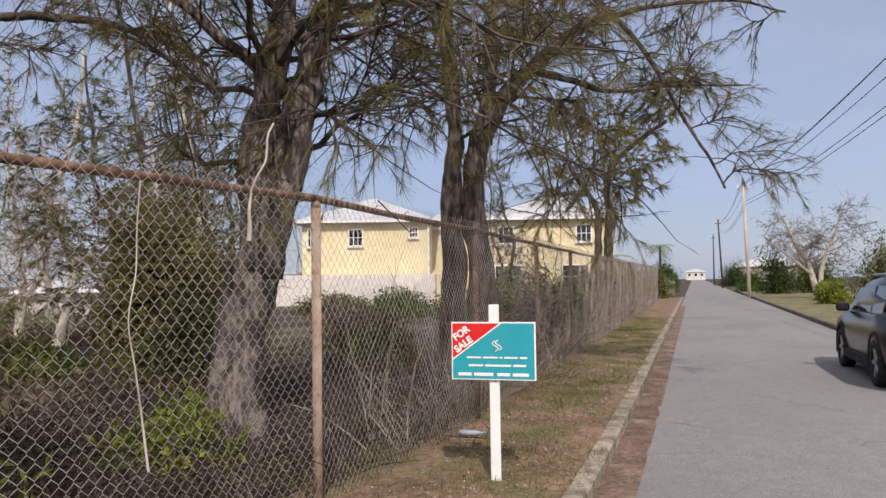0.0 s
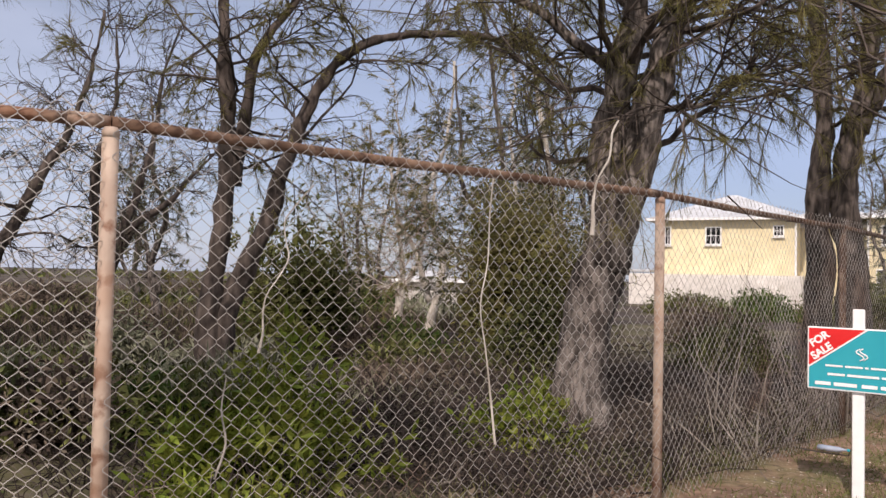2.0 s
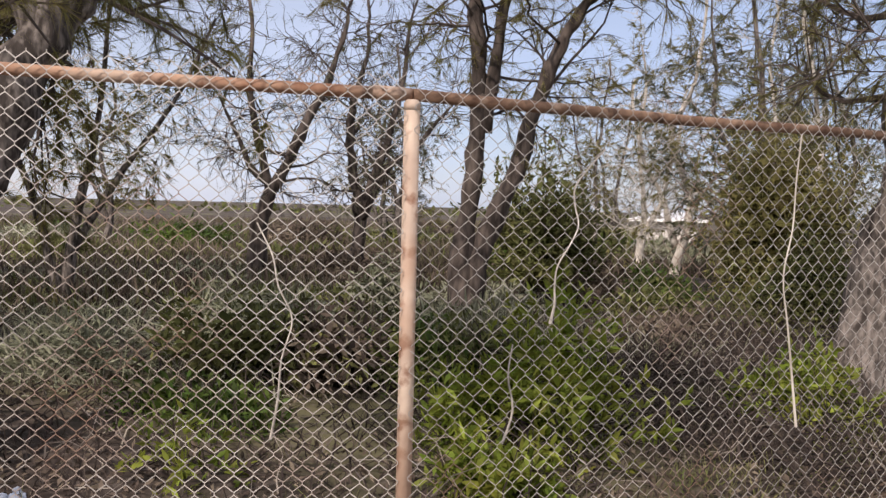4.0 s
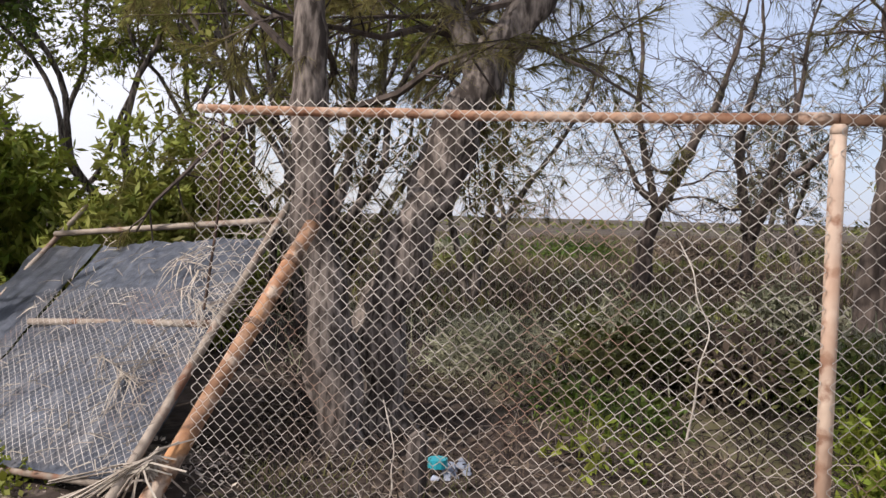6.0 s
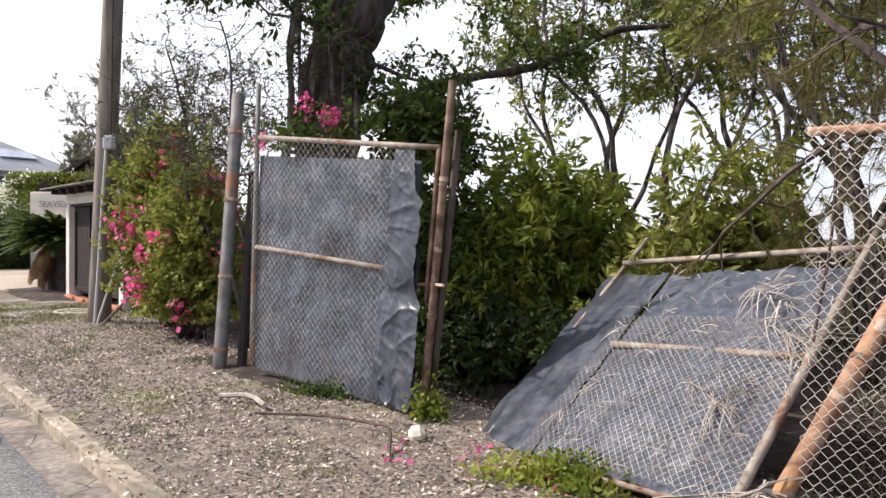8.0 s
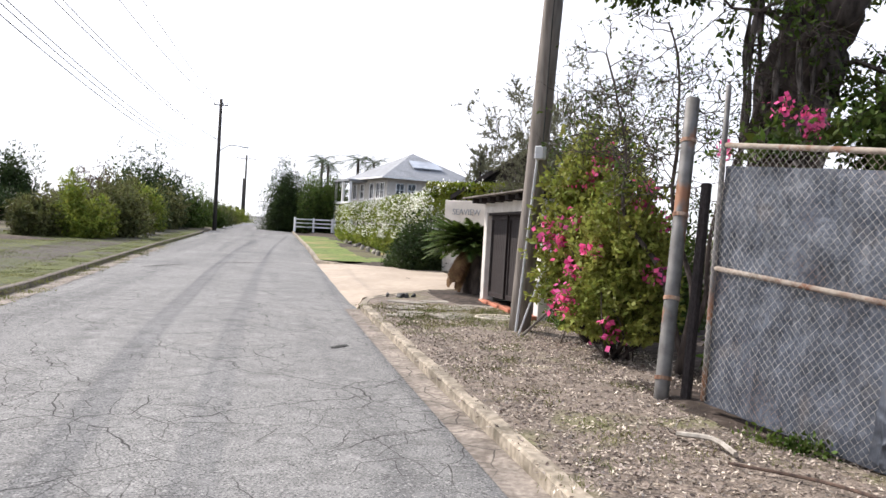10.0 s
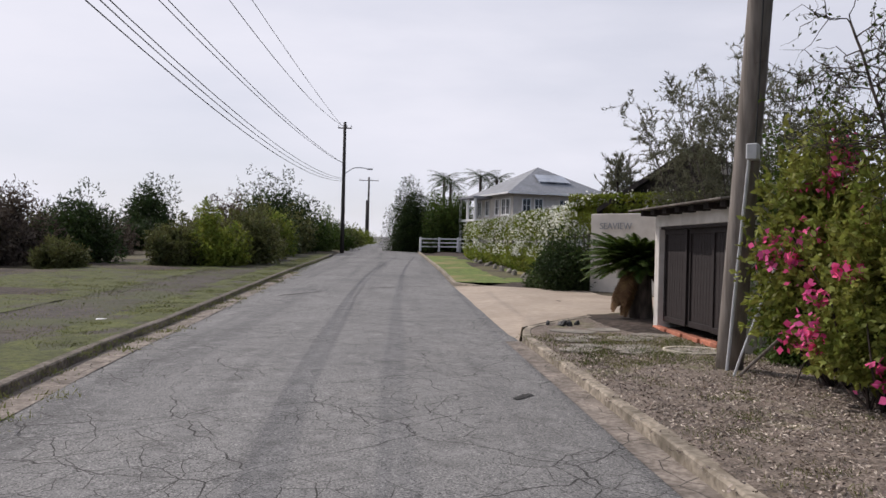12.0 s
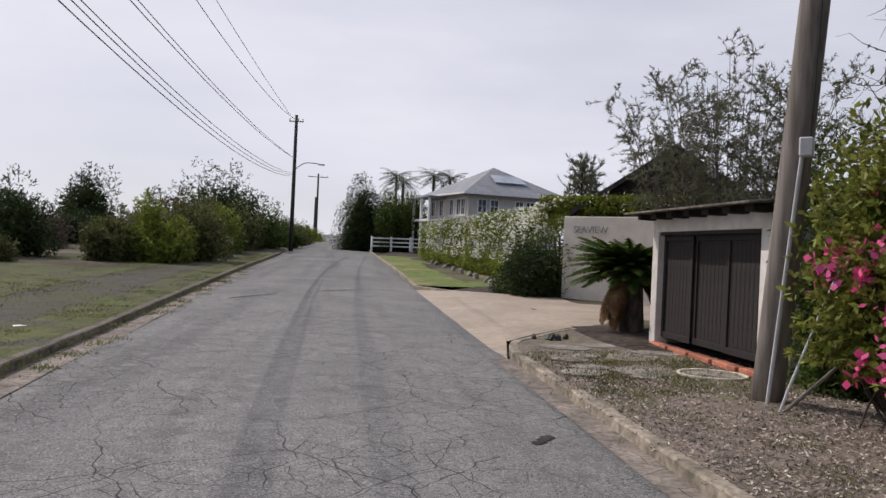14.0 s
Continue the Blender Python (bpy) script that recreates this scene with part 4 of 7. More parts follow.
for x0, x1, z, h in ((-0.20, -0.09, 0.893, 0.018), (-0.075, 0.035, 0.893, 0.018), (0.05, 0.07, 0.893, 0.018), (0.085, 0.185, 0.893, 0.018), (0.20, 0.255, 0.893, 0.018), (-0.185, -0.075, 0.835, 0.022), (-0.06, 0.135, 0.835, 0.022), (0.15, 0.245, 0.835, 0.022),
                     (-0.265, -0.165, 0.770, 0.034), (-0.145, 0.0, 0.770, 0.034), (0.03, 0.125, 0.770, 0.034), (0.145, 0.265, 0.770, 0.034)):
    bars.box(pose((x0 + x1) / 2, -0.021, z), x1 - x0, 0.002, h * 0.68)
bars.make("print_bar", "white_paint", sign, "white bars of small print")
mark = Shape()
for k in range(2):
    pts = [(0.018 + 0.024 * k + 0.024 * math.sin(t * 1.4), -0.0225, 0.94 + 0.017 * t + 0.006 * k) for t in np.linspace(0, 4.4, 9)]
    mark.tube(pts, 0.0045, 4)
mark.make("emblem", "white_paint", sign, "white curled emblem")
stones = Shape()
for k in range(5):
    stones.box(pose(0.07 * math.cos(k * 1.3), 0.06 * math.sin(k * 1.3) - 0.02, 0.012, 20 * k, 15, 40 * k), 0.06, 0.045, 0.04, 0.012)
tagged(under(stones.make("stake_footing", "limestone"), sign))

# ---- gateway: standing leaf and fallen leaf ----


def wrinkled(corner, u, v, nu, nv, amp, sag, seed, edge=0.0):
    """A creased sheet over the frame corner + u + v; edge: how ragged its far u side is."""
    n = u.cross(v).normalized()
    s = Shape()
    for j in range(nv + 1):
        for i in range(nu + 1):
            a, b = i / nu, j / nv
            if i == nu and edge:
                a += edge * noise.noise((b * 9, seed, 3.0))
            h = noise.noise((a * 5 + seed, b * 7, 0)) * amp + max(0.0, 1 - abs(noise.noise((a * 8 + seed, b * 2.5 + a * 2, 9.0))) * 5) * amp * 0.45 + abs(noise.noise((a * 11 + seed, b * 3, 5.0))) * amp * 0.8 - sag * math.sin(math.pi * a) * math.sin(math.pi * b)
            s.v.append(tuple(corner + u * a + v * b + n * h))
    w = nu + 1
    s.f = [(j * w + i, j * w + i + 1, (j + 1) * w + i + 1, (j + 1) * w + i) for j in range(nv) for i in range(nu)]
    return s


gate = thing("gate_leaf", "standing pipe gate backed with torn grey plastic sheeting", "gate", at=(-6.4, -7.1, 0.1))
g_bl, g_tl = Vector((-6.43, -7.14, 0.22)), Vector((-6.47, -7.10, 2.58))
g_br, g_tr = Vector((-5.92, -4.92, 0.05)), Vector((-5.98, -4.75, 2.33))
gu, gv = g_br - g_bl, g_tl - g_bl
for name, pts, r in (("hinge_stile", [g_bl, g_tl + Vector((0, 0, 0.55))], 0.026), ("top_bar", [g_tl, g_tr], 0.026),
                     ("middle_bar", [g_bl.lerp(g_tl, 0.52), (g_bl.lerp(g_tl, 0.52)).lerp(g_br.lerp(g_tr, 0.52), 0.82)], 0.024), ("bottom_bar", [g_bl - Vector((0.08, 0, 0)), g_br - Vector((0.08, 0, 0))], 0.02), ("lock_stile", [g_br.lerp(g_tr, 0.42), g_tr], 0.02)):
    s = Shape().tube([pts[0].lerp(pts[1], t) for t in np.linspace(0, 1, 6)], r, 9)
    under(s.make(name, {"hinge_stile": "grey_post", "lock_stile": "brown_rust"}.get(name, "bar"), smooth=True), gate)
gn = gu.cross(gv).normalized()
gn = gn if gn.x > 0 else -gn
back = wrinkled(g_bl - gn * 0.03 - gv * 0.01, gu * 0.98, gv * 0.93, 72, 90, 0.03, 0.02, 2)
under(back.make("plastic_sheet", "sheet", smooth=True), gate)
def ridge(x, y, z):
    """Sharp crease lines."""
    return 1 - abs(noise.noise((x, y, z))) * 2


flap, nu, nv = Shape(), 64, 150
for j in range(nv + 1):
    b = j / nv
    left = 0.775 + 0.10 * b + 0.006 * noise.noise((b * 12, 8.0, 0))
    right = float(np.interp(b, [0, 0.08, 0.34, 0.40, 0.46, 0.58, 0.70, 0.80, 0.86, 1.0], [1.00, 1.02, 1.03, 1.03, 1.0, 1.0, 1.015, 1.02, 0.985, 0.975])) + 0.012 * noise.noise((b * 23, 5.0, 0)) + 0.006 * noise.noise((b * 61, 5.0, 0))
    for i in range(nu + 1):
        e = i / nu
        a = left + (right - left) * e
        loose = (0.25 + 0.75 * math.sin(math.pi * min(1, e * 0.75 + 0.15))) * (0.45 + 0.75 * (1 - b) ** 1.5)
        fold = max(0.0, ridge(a * 7 + b * 1.5, b * 2.2, 1.0)) ** 3 * 0.022 + max(0.0, ridge(a * 6 - b * 7, b * 6 + a * 5, 4.0)) ** 4 * 0.018 + max(0.0, ridge(a * 17 + b * 11, b * 14, 9.0)) ** 5 * 0.008 + noise.noise((a * 4, b * 3, 7.0)) * 0.012
        tuck = -0.025 * math.exp(-((b - 0.44) * 22) ** 2)
        foot = -0.035 * abs(noise.noise((a * 14, 1.0, 0))) * (1 - b)
        flap.v.append(tuple(g_bl + gu * a + gv * (b * 0.925 + 0.03 - 0.10 * (a - left) * (1 - b) + foot) + gn * (0.055 + fold * loose + tuck + 0.06 * (1 - b) * e)))
flap.f = [(j * (nu + 1) + i, j * (nu + 1) + i + 1, (j + 1) * (nu + 1) + i + 1, (j + 1) * (nu + 1) + i) for j in range(nv) for i in range(nu)]
under(flap.make("torn_flap", "sheet_dark", smooth=True, label="loose shiny torn flap"), gate)
q = link_mesh((g_bl.x + gn.x * 0.03, g_bl.y + gn.y * 0.03), (g_br.x + gn.x * 0.03, g_br.y + gn.y * 0.03), g_bl.z, g_tl.z, g_br.z, g_tr.z, 0.036, 0.0013, True, 0.006)
q = q[(q[:, 0, 1] < g_bl.y + gu.y * 0.86) | (q[:, 0, 2] > 2.05)]
under(quads("wire_mesh", q, "wire"), gate)
for b, t, name, label, r, mtl in (((-6.62, -7.76, -0.1), (-7.30, -8.08, 3.22), "gate_post", "leaning grey pipe gate post with rusty top", 0.075, "grey_post"),
                                  ((-5.90, -4.86, -0.1), (-6.01, -4.64, 2.90), "gate_post", "slender rusty gate post with a latch band", 0.036, "brown_rust")):
    gp = thing(name, label, "post", at=b)
    B, T = Vector(b), Vector(t)
    under(Shape().tube([B.lerp(T, k) for k in np.linspace(0, 1, 8)], r, 14).make("pipe", mtl, smooth=True), gp)
    for k in (0.12, 0.36, 0.62, 0.86) if r > 0.05 else (0.33, 0.52, 0.72):
        c, d = B.lerp(T, k), (T - B).normalized() * 0.02
        under(Shape().tube([c - d, c + d], r * 1.13, 14).make("band", "rust"), gp)
    if r < 0.05:
        c = B.lerp(T, 0.42)
        under(Shape().tube([c + Vector((0.10, 0.14, 0)), c, c - Vector((0.06, 0.2, 0.01))], 0.014, 6).make("latch", "rust"), gp)
        under(Shape().tube([B + Vector((-0.10, 0.02, 0)), B.lerp(T, 0.86) + Vector((-0.10, 0.05, 0))], 0.034, 8).make("stop_pipe", "bark_dark"), gp)
    else:
        c = B + Vector((-0.16, 0.18, 0.05))
        under(Shape().tube([c, c + Vector((-0.5, -0.25, 2.35))], 0.055, 8).make("timber_backing", "dark_wood"), gp)

fallen = thing("fallen_gate_leaf", "collapsed pipe gate with grey plastic sheeting", "gate", at=(-5, -3, 0))
f_br, f_tr = Vector((-4.11, -2.10, 0.20)), Vector((-6.16, -1.47, 1.52))
fu = Vector((-0.570, -0.815, -0.075)) * 2.62
fv = f_tr - f_br
fn = fu.cross(fv).normalized()
fn = fn if fn.z > 0 else -fn
bars = [("stile", f_br - fv * 0.06, f_tr + fv * 0.16, 0.030, "bar"), ("stile", f_br + fu * 0.97 - fn * 0.07, f_br + fu * 0.985 + fv * 1.22 - fn * 0.03, 0.025, "bar"),
        ("top_bar", f_tr, f_tr + fu * 0.98, 0.026, "bar"), ("middle_bar", f_br + fv * 0.5, f_br + fv * 0.5 + fu * 0.70, 0.026, "bar"), ("bottom_bar", f_br - fn * 0.07, f_br + fu * 0.97 - fn * 0.07, 0.024, "bar")]
for name, a, b, r, mtl in bars:
    under(Shape().tube([a.lerp(b, t) for t in np.linspace(0, 1, 6)], r, 9).make(name, mtl, smooth=True), fallen)
under(wrinkled(f_br - fn * 0.03, fu * 0.70, fv * 0.93, 40, 40, 0.03, 0.06, 4).make("plastic_sheet", "sheet", smooth=True), fallen)
# Far strip in the darker sheet: dappled shade put into its colour.
under(wrinkled(f_br - fn * 0.025 + fu * 0.71, fu * 0.31, fv * 0.93, 20, 40, 0.03, 0.03, 9, 0.09).make("plastic_sheet", "sheet_dark", smooth=True), fallen)
lo, hi = f_br + fn * 0.035, f_tr + fn * 0.035
cols, segs, pt = int(fu.length / 0.032), int(fv.length / 0.032), []
for i in range(cols):
    for j in range(segs + 1):
        a = (i + (j % 2) if i % 2 == 0 else i + 1 - (j % 2)) / cols
        pt.append(lo + fu * a + fv * (j / segs) + fn * 0.02 * noise.noise((a * 6, j / segs * 6, 2)))
pt = np.array(pt).reshape(cols, segs + 1, 3)
a, b = pt[:, :-1].reshape(-1, 3), pt[:, 1:].reshape(-1, 3)
keep = ((np.arange(len(a)) // segs) < cols * 0.72) & ((np.arange(len(a)) % segs) < segs * 0.64)
a, b = a[keep], b[keep]
e = np.cross(unit(b - a), np.array(fn)) * 0.0014
under(quads("wire_mesh", np.stack([a - e, a + e, b + e, b - e], 1), "wire"), fallen)

prop = thing("fallen_gate_post", "thick rusty orange pipe leaning on the fallen gate", "post", at=(-4.2, -2.05, 0))
pa, pb = Vector((-3.92, -2.05, -0.06)), Vector((-5.26, -1.20, 1.50))
under(Shape().tube([pa.lerp(pb, t) for t in np.linspace(0, 1, 8)], 0.052, 14).make("pipe", "orange_rust", smooth=True), prop)
d = (pb - pa).normalized() * 0.02
for t in (0.18, 0.62, 0.85):
    c = pa.lerp(pb, t)
    under(Shape().tube([c - d, c + d], 0.060, 12).make("clamp_band", "rust_old"), prop)
rng = np.random.default_rng(31)
s = Shape()
for k in range(26):
    c = pa.lerp(pb, 0.16 + rng.normal() * 0.02)
    w = Vector(rng.normal(size=3)) * 0.25
    s.tube(smooth_line([c + w * 0.3 + Vector((0, 0, 0.05)), c + Vector((0.05, -0.08, 0.09)), c + Vector((w.x, w.y - 0.35, -0.12))], 3), 0.006, 3, False)
tagged(s.make("palm_straw_tie", "straw"), "dry pale straw lashed round the leaning pipe", "straw")
for k, (p, seed) in enumerate(((f_tr + fu * 0.22 - fv * 0.25, 3), (f_tr + fu * 0.10 - fv * 0.42, 5), (f_br + fv * 0.3 + fu * 0.2, 8))):
    s, r = Shape(), np.random.default_rng(seed)
    dirn = (fu * 0.25 + fv * 0.15).normalized()
    for j in range(22):
        w = (dirn * -r.uniform(-0.2, 1) + fv.normalized() * r.normal() * 0.5).normalized()
        st = p + dirn * r.uniform(-0.3, 0.3) + fn * 0.045
        s.tube([st, st + w * 0.2 + fn * 0.01, st + w * r.uniform(0.28, 0.42) + fn * r.uniform(-0.03, 0.01)], [0.004, 0.0035, 0.0015], 3, False)
    tagged(s.make("dead_palm_frond", "straw"), "dried pale palm frond lying on the sheeting", "frond")
rng = np.random.default_rng(33)
s = Shape()
for k in range(330):
    a, b = rng.uniform(0.0, 0.72), rng.beta(1.1, 1.6)
    if k % 3 == 0:
        a = abs(rng.normal()) * 0.10
    p = f_br + fu * a + fv * b + fn * 0.05
    w = (fu.normalized() * rng.normal() + fv.normalized() * rng.normal() + fn * 0.12 * rng.normal()).normalized() * rng.uniform(0.06, 0.22)
    s.tube([p, p + w * 0.5 + fn * 0.012, p + w], [0.003, 0.0028, 0.0012], 3, False)
tagged(s.make("dry_twigs", "straw"), "dry twigs and stalks strewn over the fallen sheeting", "litter", kind="stuff")
tagged(Shape().tube(smooth_line([(-4.20, -1.64, 2.09), (-4.22, -1.66, 1.6), (-4.30, -1.74, 1.05)], 4), 0.008, 5).make("hanging_wire", "dark_wire"), "rusty wire hanging from the rail end", "wire")

# ---- trees along the fence ----
R = Vector((0.957, 0.29, 0))
R2 = Vector((0.73, 0.68, 0))
R3 = Vector((0.05, 1.0, 0))


def st(r, *pairs):
    """A stem from pairs of (metres along the way r, height)."""
    return [(r.x * a, r.y * a, z) for a, z in pairs]


tree("casuarina_tree", "old casuarina with two leaning grey trunks and drooping needles", (-4.05, 6.25, 0),
     [([(-0.02, -0.01, -0.1), (0.1, 0.06, 1.06), (0.22, 0.14, 1.93), (0.23, 0.14, 2.75), (0.38, 0.23, 3.6), (0.5, 0.3, 4.4), (0.6, 0.35, 6.2), (0.55, 0.3, 9)], 0.29, 0.05),
      ([(0.22, 0.14, 1.55), (0.46, 0.29, 2.6), (0.58, 0.35, 3.15), (0.72, 0.44, 3.75), (0.92, 0.56, 4.4), (1.3, 0.78, 6.2), (1.5, 0.85, 9)], 0.215, 0.06),
      ([(0.5, 0.31, 3.23), (0.19, 0.12, 3.54), (-0.07, -0.04, 3.75), (-0.3, -0.19, 4.03), (-0.7, -0.45, 4.3), (-1.3, -0.8, 4.7)], 0.075, 0.03),
      ([(0.57, 0.35, 3.04), (0.83, 0.51, 3.1), (1.02, 0.63, 3.13), (1.19, 0.73, 3.33), (1.6, 0.95, 3.3), (2.2, 1.2, 3.1)], 0.035, 0.012)],
     bark="bark", bark_twig="bark_dark", seed=11, branches=26, blen=4.2, twigs=17, tlen=1.25, leaves=70, lsize=0.23, lwidth=0.0042, low=0.5, sag=0.45, wob=0.05, bend=0.26, droop=-0.10, bare=0.3)
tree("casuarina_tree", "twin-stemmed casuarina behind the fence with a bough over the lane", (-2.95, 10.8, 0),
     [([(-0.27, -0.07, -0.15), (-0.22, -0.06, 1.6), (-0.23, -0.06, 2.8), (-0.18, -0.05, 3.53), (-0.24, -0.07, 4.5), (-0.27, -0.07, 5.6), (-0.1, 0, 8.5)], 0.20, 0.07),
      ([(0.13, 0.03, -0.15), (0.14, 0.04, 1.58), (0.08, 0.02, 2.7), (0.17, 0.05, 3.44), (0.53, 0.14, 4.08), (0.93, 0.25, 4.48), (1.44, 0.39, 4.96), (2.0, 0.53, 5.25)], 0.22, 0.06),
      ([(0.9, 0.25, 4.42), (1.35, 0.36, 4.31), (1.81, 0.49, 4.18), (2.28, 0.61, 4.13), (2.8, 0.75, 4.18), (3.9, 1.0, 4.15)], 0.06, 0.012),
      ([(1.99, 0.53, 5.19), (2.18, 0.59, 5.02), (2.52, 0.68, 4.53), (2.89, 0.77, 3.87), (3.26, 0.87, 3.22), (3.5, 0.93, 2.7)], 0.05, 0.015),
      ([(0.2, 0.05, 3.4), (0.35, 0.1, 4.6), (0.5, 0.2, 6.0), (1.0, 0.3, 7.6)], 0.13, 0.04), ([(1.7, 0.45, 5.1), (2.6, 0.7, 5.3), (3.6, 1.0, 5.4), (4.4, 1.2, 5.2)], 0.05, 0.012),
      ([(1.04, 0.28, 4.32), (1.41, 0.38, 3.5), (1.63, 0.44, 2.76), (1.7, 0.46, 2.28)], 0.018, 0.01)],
     bark="bark_shaded", bark_twig="bark_shaded", seed=12, branches=17, blen=2.4, twigs=14, tlen=0.9, leaves=50, lsize=0.22, lwidth=0.005, low=0.48, sag=0.5, wob=0.06, bend=0.26, droop=-0.12, bare=0.12)
tree("casuarina_tree", "slender double-stemmed casuarina further along the fence", (-2.75, 26.5, 0),
     [([(-0.1, 0, -0.1), (-0.08, -0.01, 1.9), (-0.09, -0.01, 3.1), (-0.31, -0.03, 4.07), (-0.9, -0.1, 5.2), (-1.2, 0, 6.6)], 0.16, 0.05), ([(0.24, 0, -0.1), (0.24, 0.03, 1.85), (0.25, 0.03, 3.13), (0.24, 0.03, 4.42), (0.52, 0.05, 5.14), (1.25, 0.13, 5.85), (2.14, 0.22, 6.44)], 0.18, 0.06)],
     seed=13, branches=16, blen=2.6, twigs=10, tlen=1.0, leaves=80, lsize=0.28, lwidth=0.012, low=0.45, bark="bark_dark", wob=0.1, droop=-0.10, sag=0.5)
tree("scrub_tree", "dark open-crowned tree forking low beyond the fence", (-9.2, 5.75, 0.0),
     [([(-0.12, -0.17, -0.1), (-0.1, -0.15, 0.85), (-0.05, -0.07, 1.52), (-0.01, -0.01, 2.58), (-0.02, -0.03, 3.56), (-0.05, -0.08, 4.32), (-0.05, -0.07, 5.2), (0.1, 0.1, 7.5)], 0.19, 0.05),
      ([(0.0, 0.0, -0.1), (0.02, 0.03, 0.77), (0.18, 0.26, 1.53), (0.33, 0.49, 2.3), (0.4, 0.6, 2.92), (0.57, 0.84, 3.56), (0.75, 1.11, 4.21), (0.99, 1.46, 4.64), (1.53, 2.27, 4.94), (2.2, 3.26, 4.89), (2.7, 4.0, 4.6)], 0.17, 0.03),
      ([(0.05, 0.08, 2.6), (0.12, 0.18, 3.73), (0.17, 0.26, 4.36), (0.37, 0.56, 4.93), (0.5, 0.74, 5.3), (0.7, 1.0, 6.6)], 0.10, 0.03)],
     bark="bark_dark", leaf="needle", seed=14, branches=17, blen=2.2, twigs=11, leaves=60, lsize=0.2, lwidth=0.006, low=0.42, sag=0.5, wob=0.05, droop=-0.06, bare=0.35)
tree("bare_tree", "nearly leafless grey tree in the scrub", (-16.1, 7.5, 0.0),
     [([(-0.02, -0.04, -0.2), (-0.02, -0.04, 0.54), (0, 0, 1.41), (-0.1, -0.19, 2.64), (-0.05, -0.11, 3.75), (0.08, 0.15, 4.85), (0.06, 0.12, 6.5)], 0.2, 0.02), ([(0.03, 0.05, 1.25), (0.27, 0.53, 2.29), (0.61, 1.17, 2.92), (0.77, 1.49, 3.42), (1.1, 2.1, 4.2)], 0.11, 0.02),
      ([(0.03, 0.05, 1.45), (0.27, 0.52, 2.91), (0.42, 0.81, 4.26), (0.46, 0.9, 5.36), (0.62, 1.21, 6.6)], 0.11, 0.015)],
     bark="bark_dark", leaf="needle_grey", seed=15, branches=22, blen=1.9, twigs=12, twig_r=0.010, leaves=8, lsize=0.16, lwidth=0.008, low=0.3, up=0.10, wob=0.08, bend=0.3)
tree("bare_tree", "thin leaning tree with twisted bare boughs", (-15.0, 4.9, 0.0),
     [([(-0.05, -0.1, -0.2), (-0.02, -0.04, 0.95), (0.04, 0.1, 1.61), (0.15, 0.39, 2.27), (0.32, 0.83, 3.16), (0.45, 1.18, 3.93), (0.54, 1.41, 4.91), (0.61, 1.61, 6.2)], 0.2, 0.02), ([(0.05, 0.14, 1.94), (-0.06, -0.17, 2.26), (-0.16, -0.42, 2.79), (-0.3, -0.75, 3.5)], 0.09, 0.02),
      ([(0.06, 0.14, 1.83), (-0.09, -0.23, 3.55), (-0.08, -0.2, 4.83), (-0.12, -0.31, 5.9)], 0.09, 0.015)],
     bark="bark_dark", leaf="needle_grey", seed=16, branches=20, blen=1.8, twigs=12, twig_r=0.010, leaves=12, lsize=0.16, lwidth=0.008, low=0.3, up=0.02, wob=0.08, bend=0.3, droop=-0.08)
tree("bare_tree", "pale leafless tree with white bark", (-16.5, 16.6, 0.0),
     [(st(R2, (0, 0), (0.1, 1.2), (-0.2, 2.6), (-0.3, 5.2)), 0.13, 0.03), (st(R2, (0, 0.4), (0.4, 1.6), (0.8, 3), (1.2, 5)), 0.09, 0.03)],
     bark="bark_white", leaf="needle_grey", seed=17, branches=20, blen=2.0, twigs=11, twig_r=0.010, leaves=10, lsize=0.16, lwidth=0.008, low=0.2, up=0.08, wob=0.2)
for k, (x, y, h) in enumerate(((-13, 14, 6.5), (-20, 11, 6), (-22, 20, 7), (-12, 19, 6), (-27, 14, 6), (-10, 14.5, 7.5), (-30, 5, 6), (-9.6, 12.2, 7), (-11.8, 16.5, 7), (-14.5, 22, 7.5), (-17.5, 26, 7), (-6.4, 29, 6), (-25, 24, 7))):
    tree("scrub_tree", "thin grey-twigged tree in the scrub", (x, y, 0), [(st(R2, (0, -0.2), (0.2 * (-1) ** k, 1.5), (0.1, 3.2), (0.5 * (-1) ** k, h)), 0.14, 0.03), (st(R2, (0.05, 0.8), (-0.5, 2.4), (-0.9, h * 0.8)), 0.09, 0.02)],
         bark="bark_white" if k % 5 == 0 else "bark", leaf="needle_grey" if k % 2 else "needle", seed=40 + k, branches=14, blen=2.0, twigs=10, leaves=42, lsize=0.2, lwidth=0.014, low=0.22, wob=0.3, twig_r=0.007, bare=0.25, group="thin trees in the scrub")
fork = tree("fork_tree", "leaning tree with a forked grey trunk by the fence end", (-5.85, -0.95, 0),
     [([(0.05, 0.25, -0.1), (0.04, 0.22, 0.6), (0.0, 0.42, 1.3), (-0.06, 0.72, 2.05), (-0.12, 1.06, 2.75), (-0.1, 1.50, 3.5), (-0.1, 1.78, 4.6), (-0.3, 2.1, 7)], 0.25, 0.10),
      ([(-0.12, 1.0, 2.5), (-0.14, 0.84, 2.95), (-0.14, 0.66, 3.4), (-0.3, 0.42, 4.6), (-0.3, 0.3, 6)], 0.12, 0.06)], seed=21, branches=20, blen=3.2, twigs=14, tlen=1.1, leaves=130, lsize=0.22, lwidth=0.0042, low=0.55, rough=0.09, up=0.03, bend=0.28, lean=(-1.0, 0.1, 0.1), droop=-0.12, sag=0.4, bare=0.15, bark_twig="bark_dark")
# Unseen needle mass and boughs, added to shade the ground behind the fence.
rng = np.random.default_rng(27)
bits = []
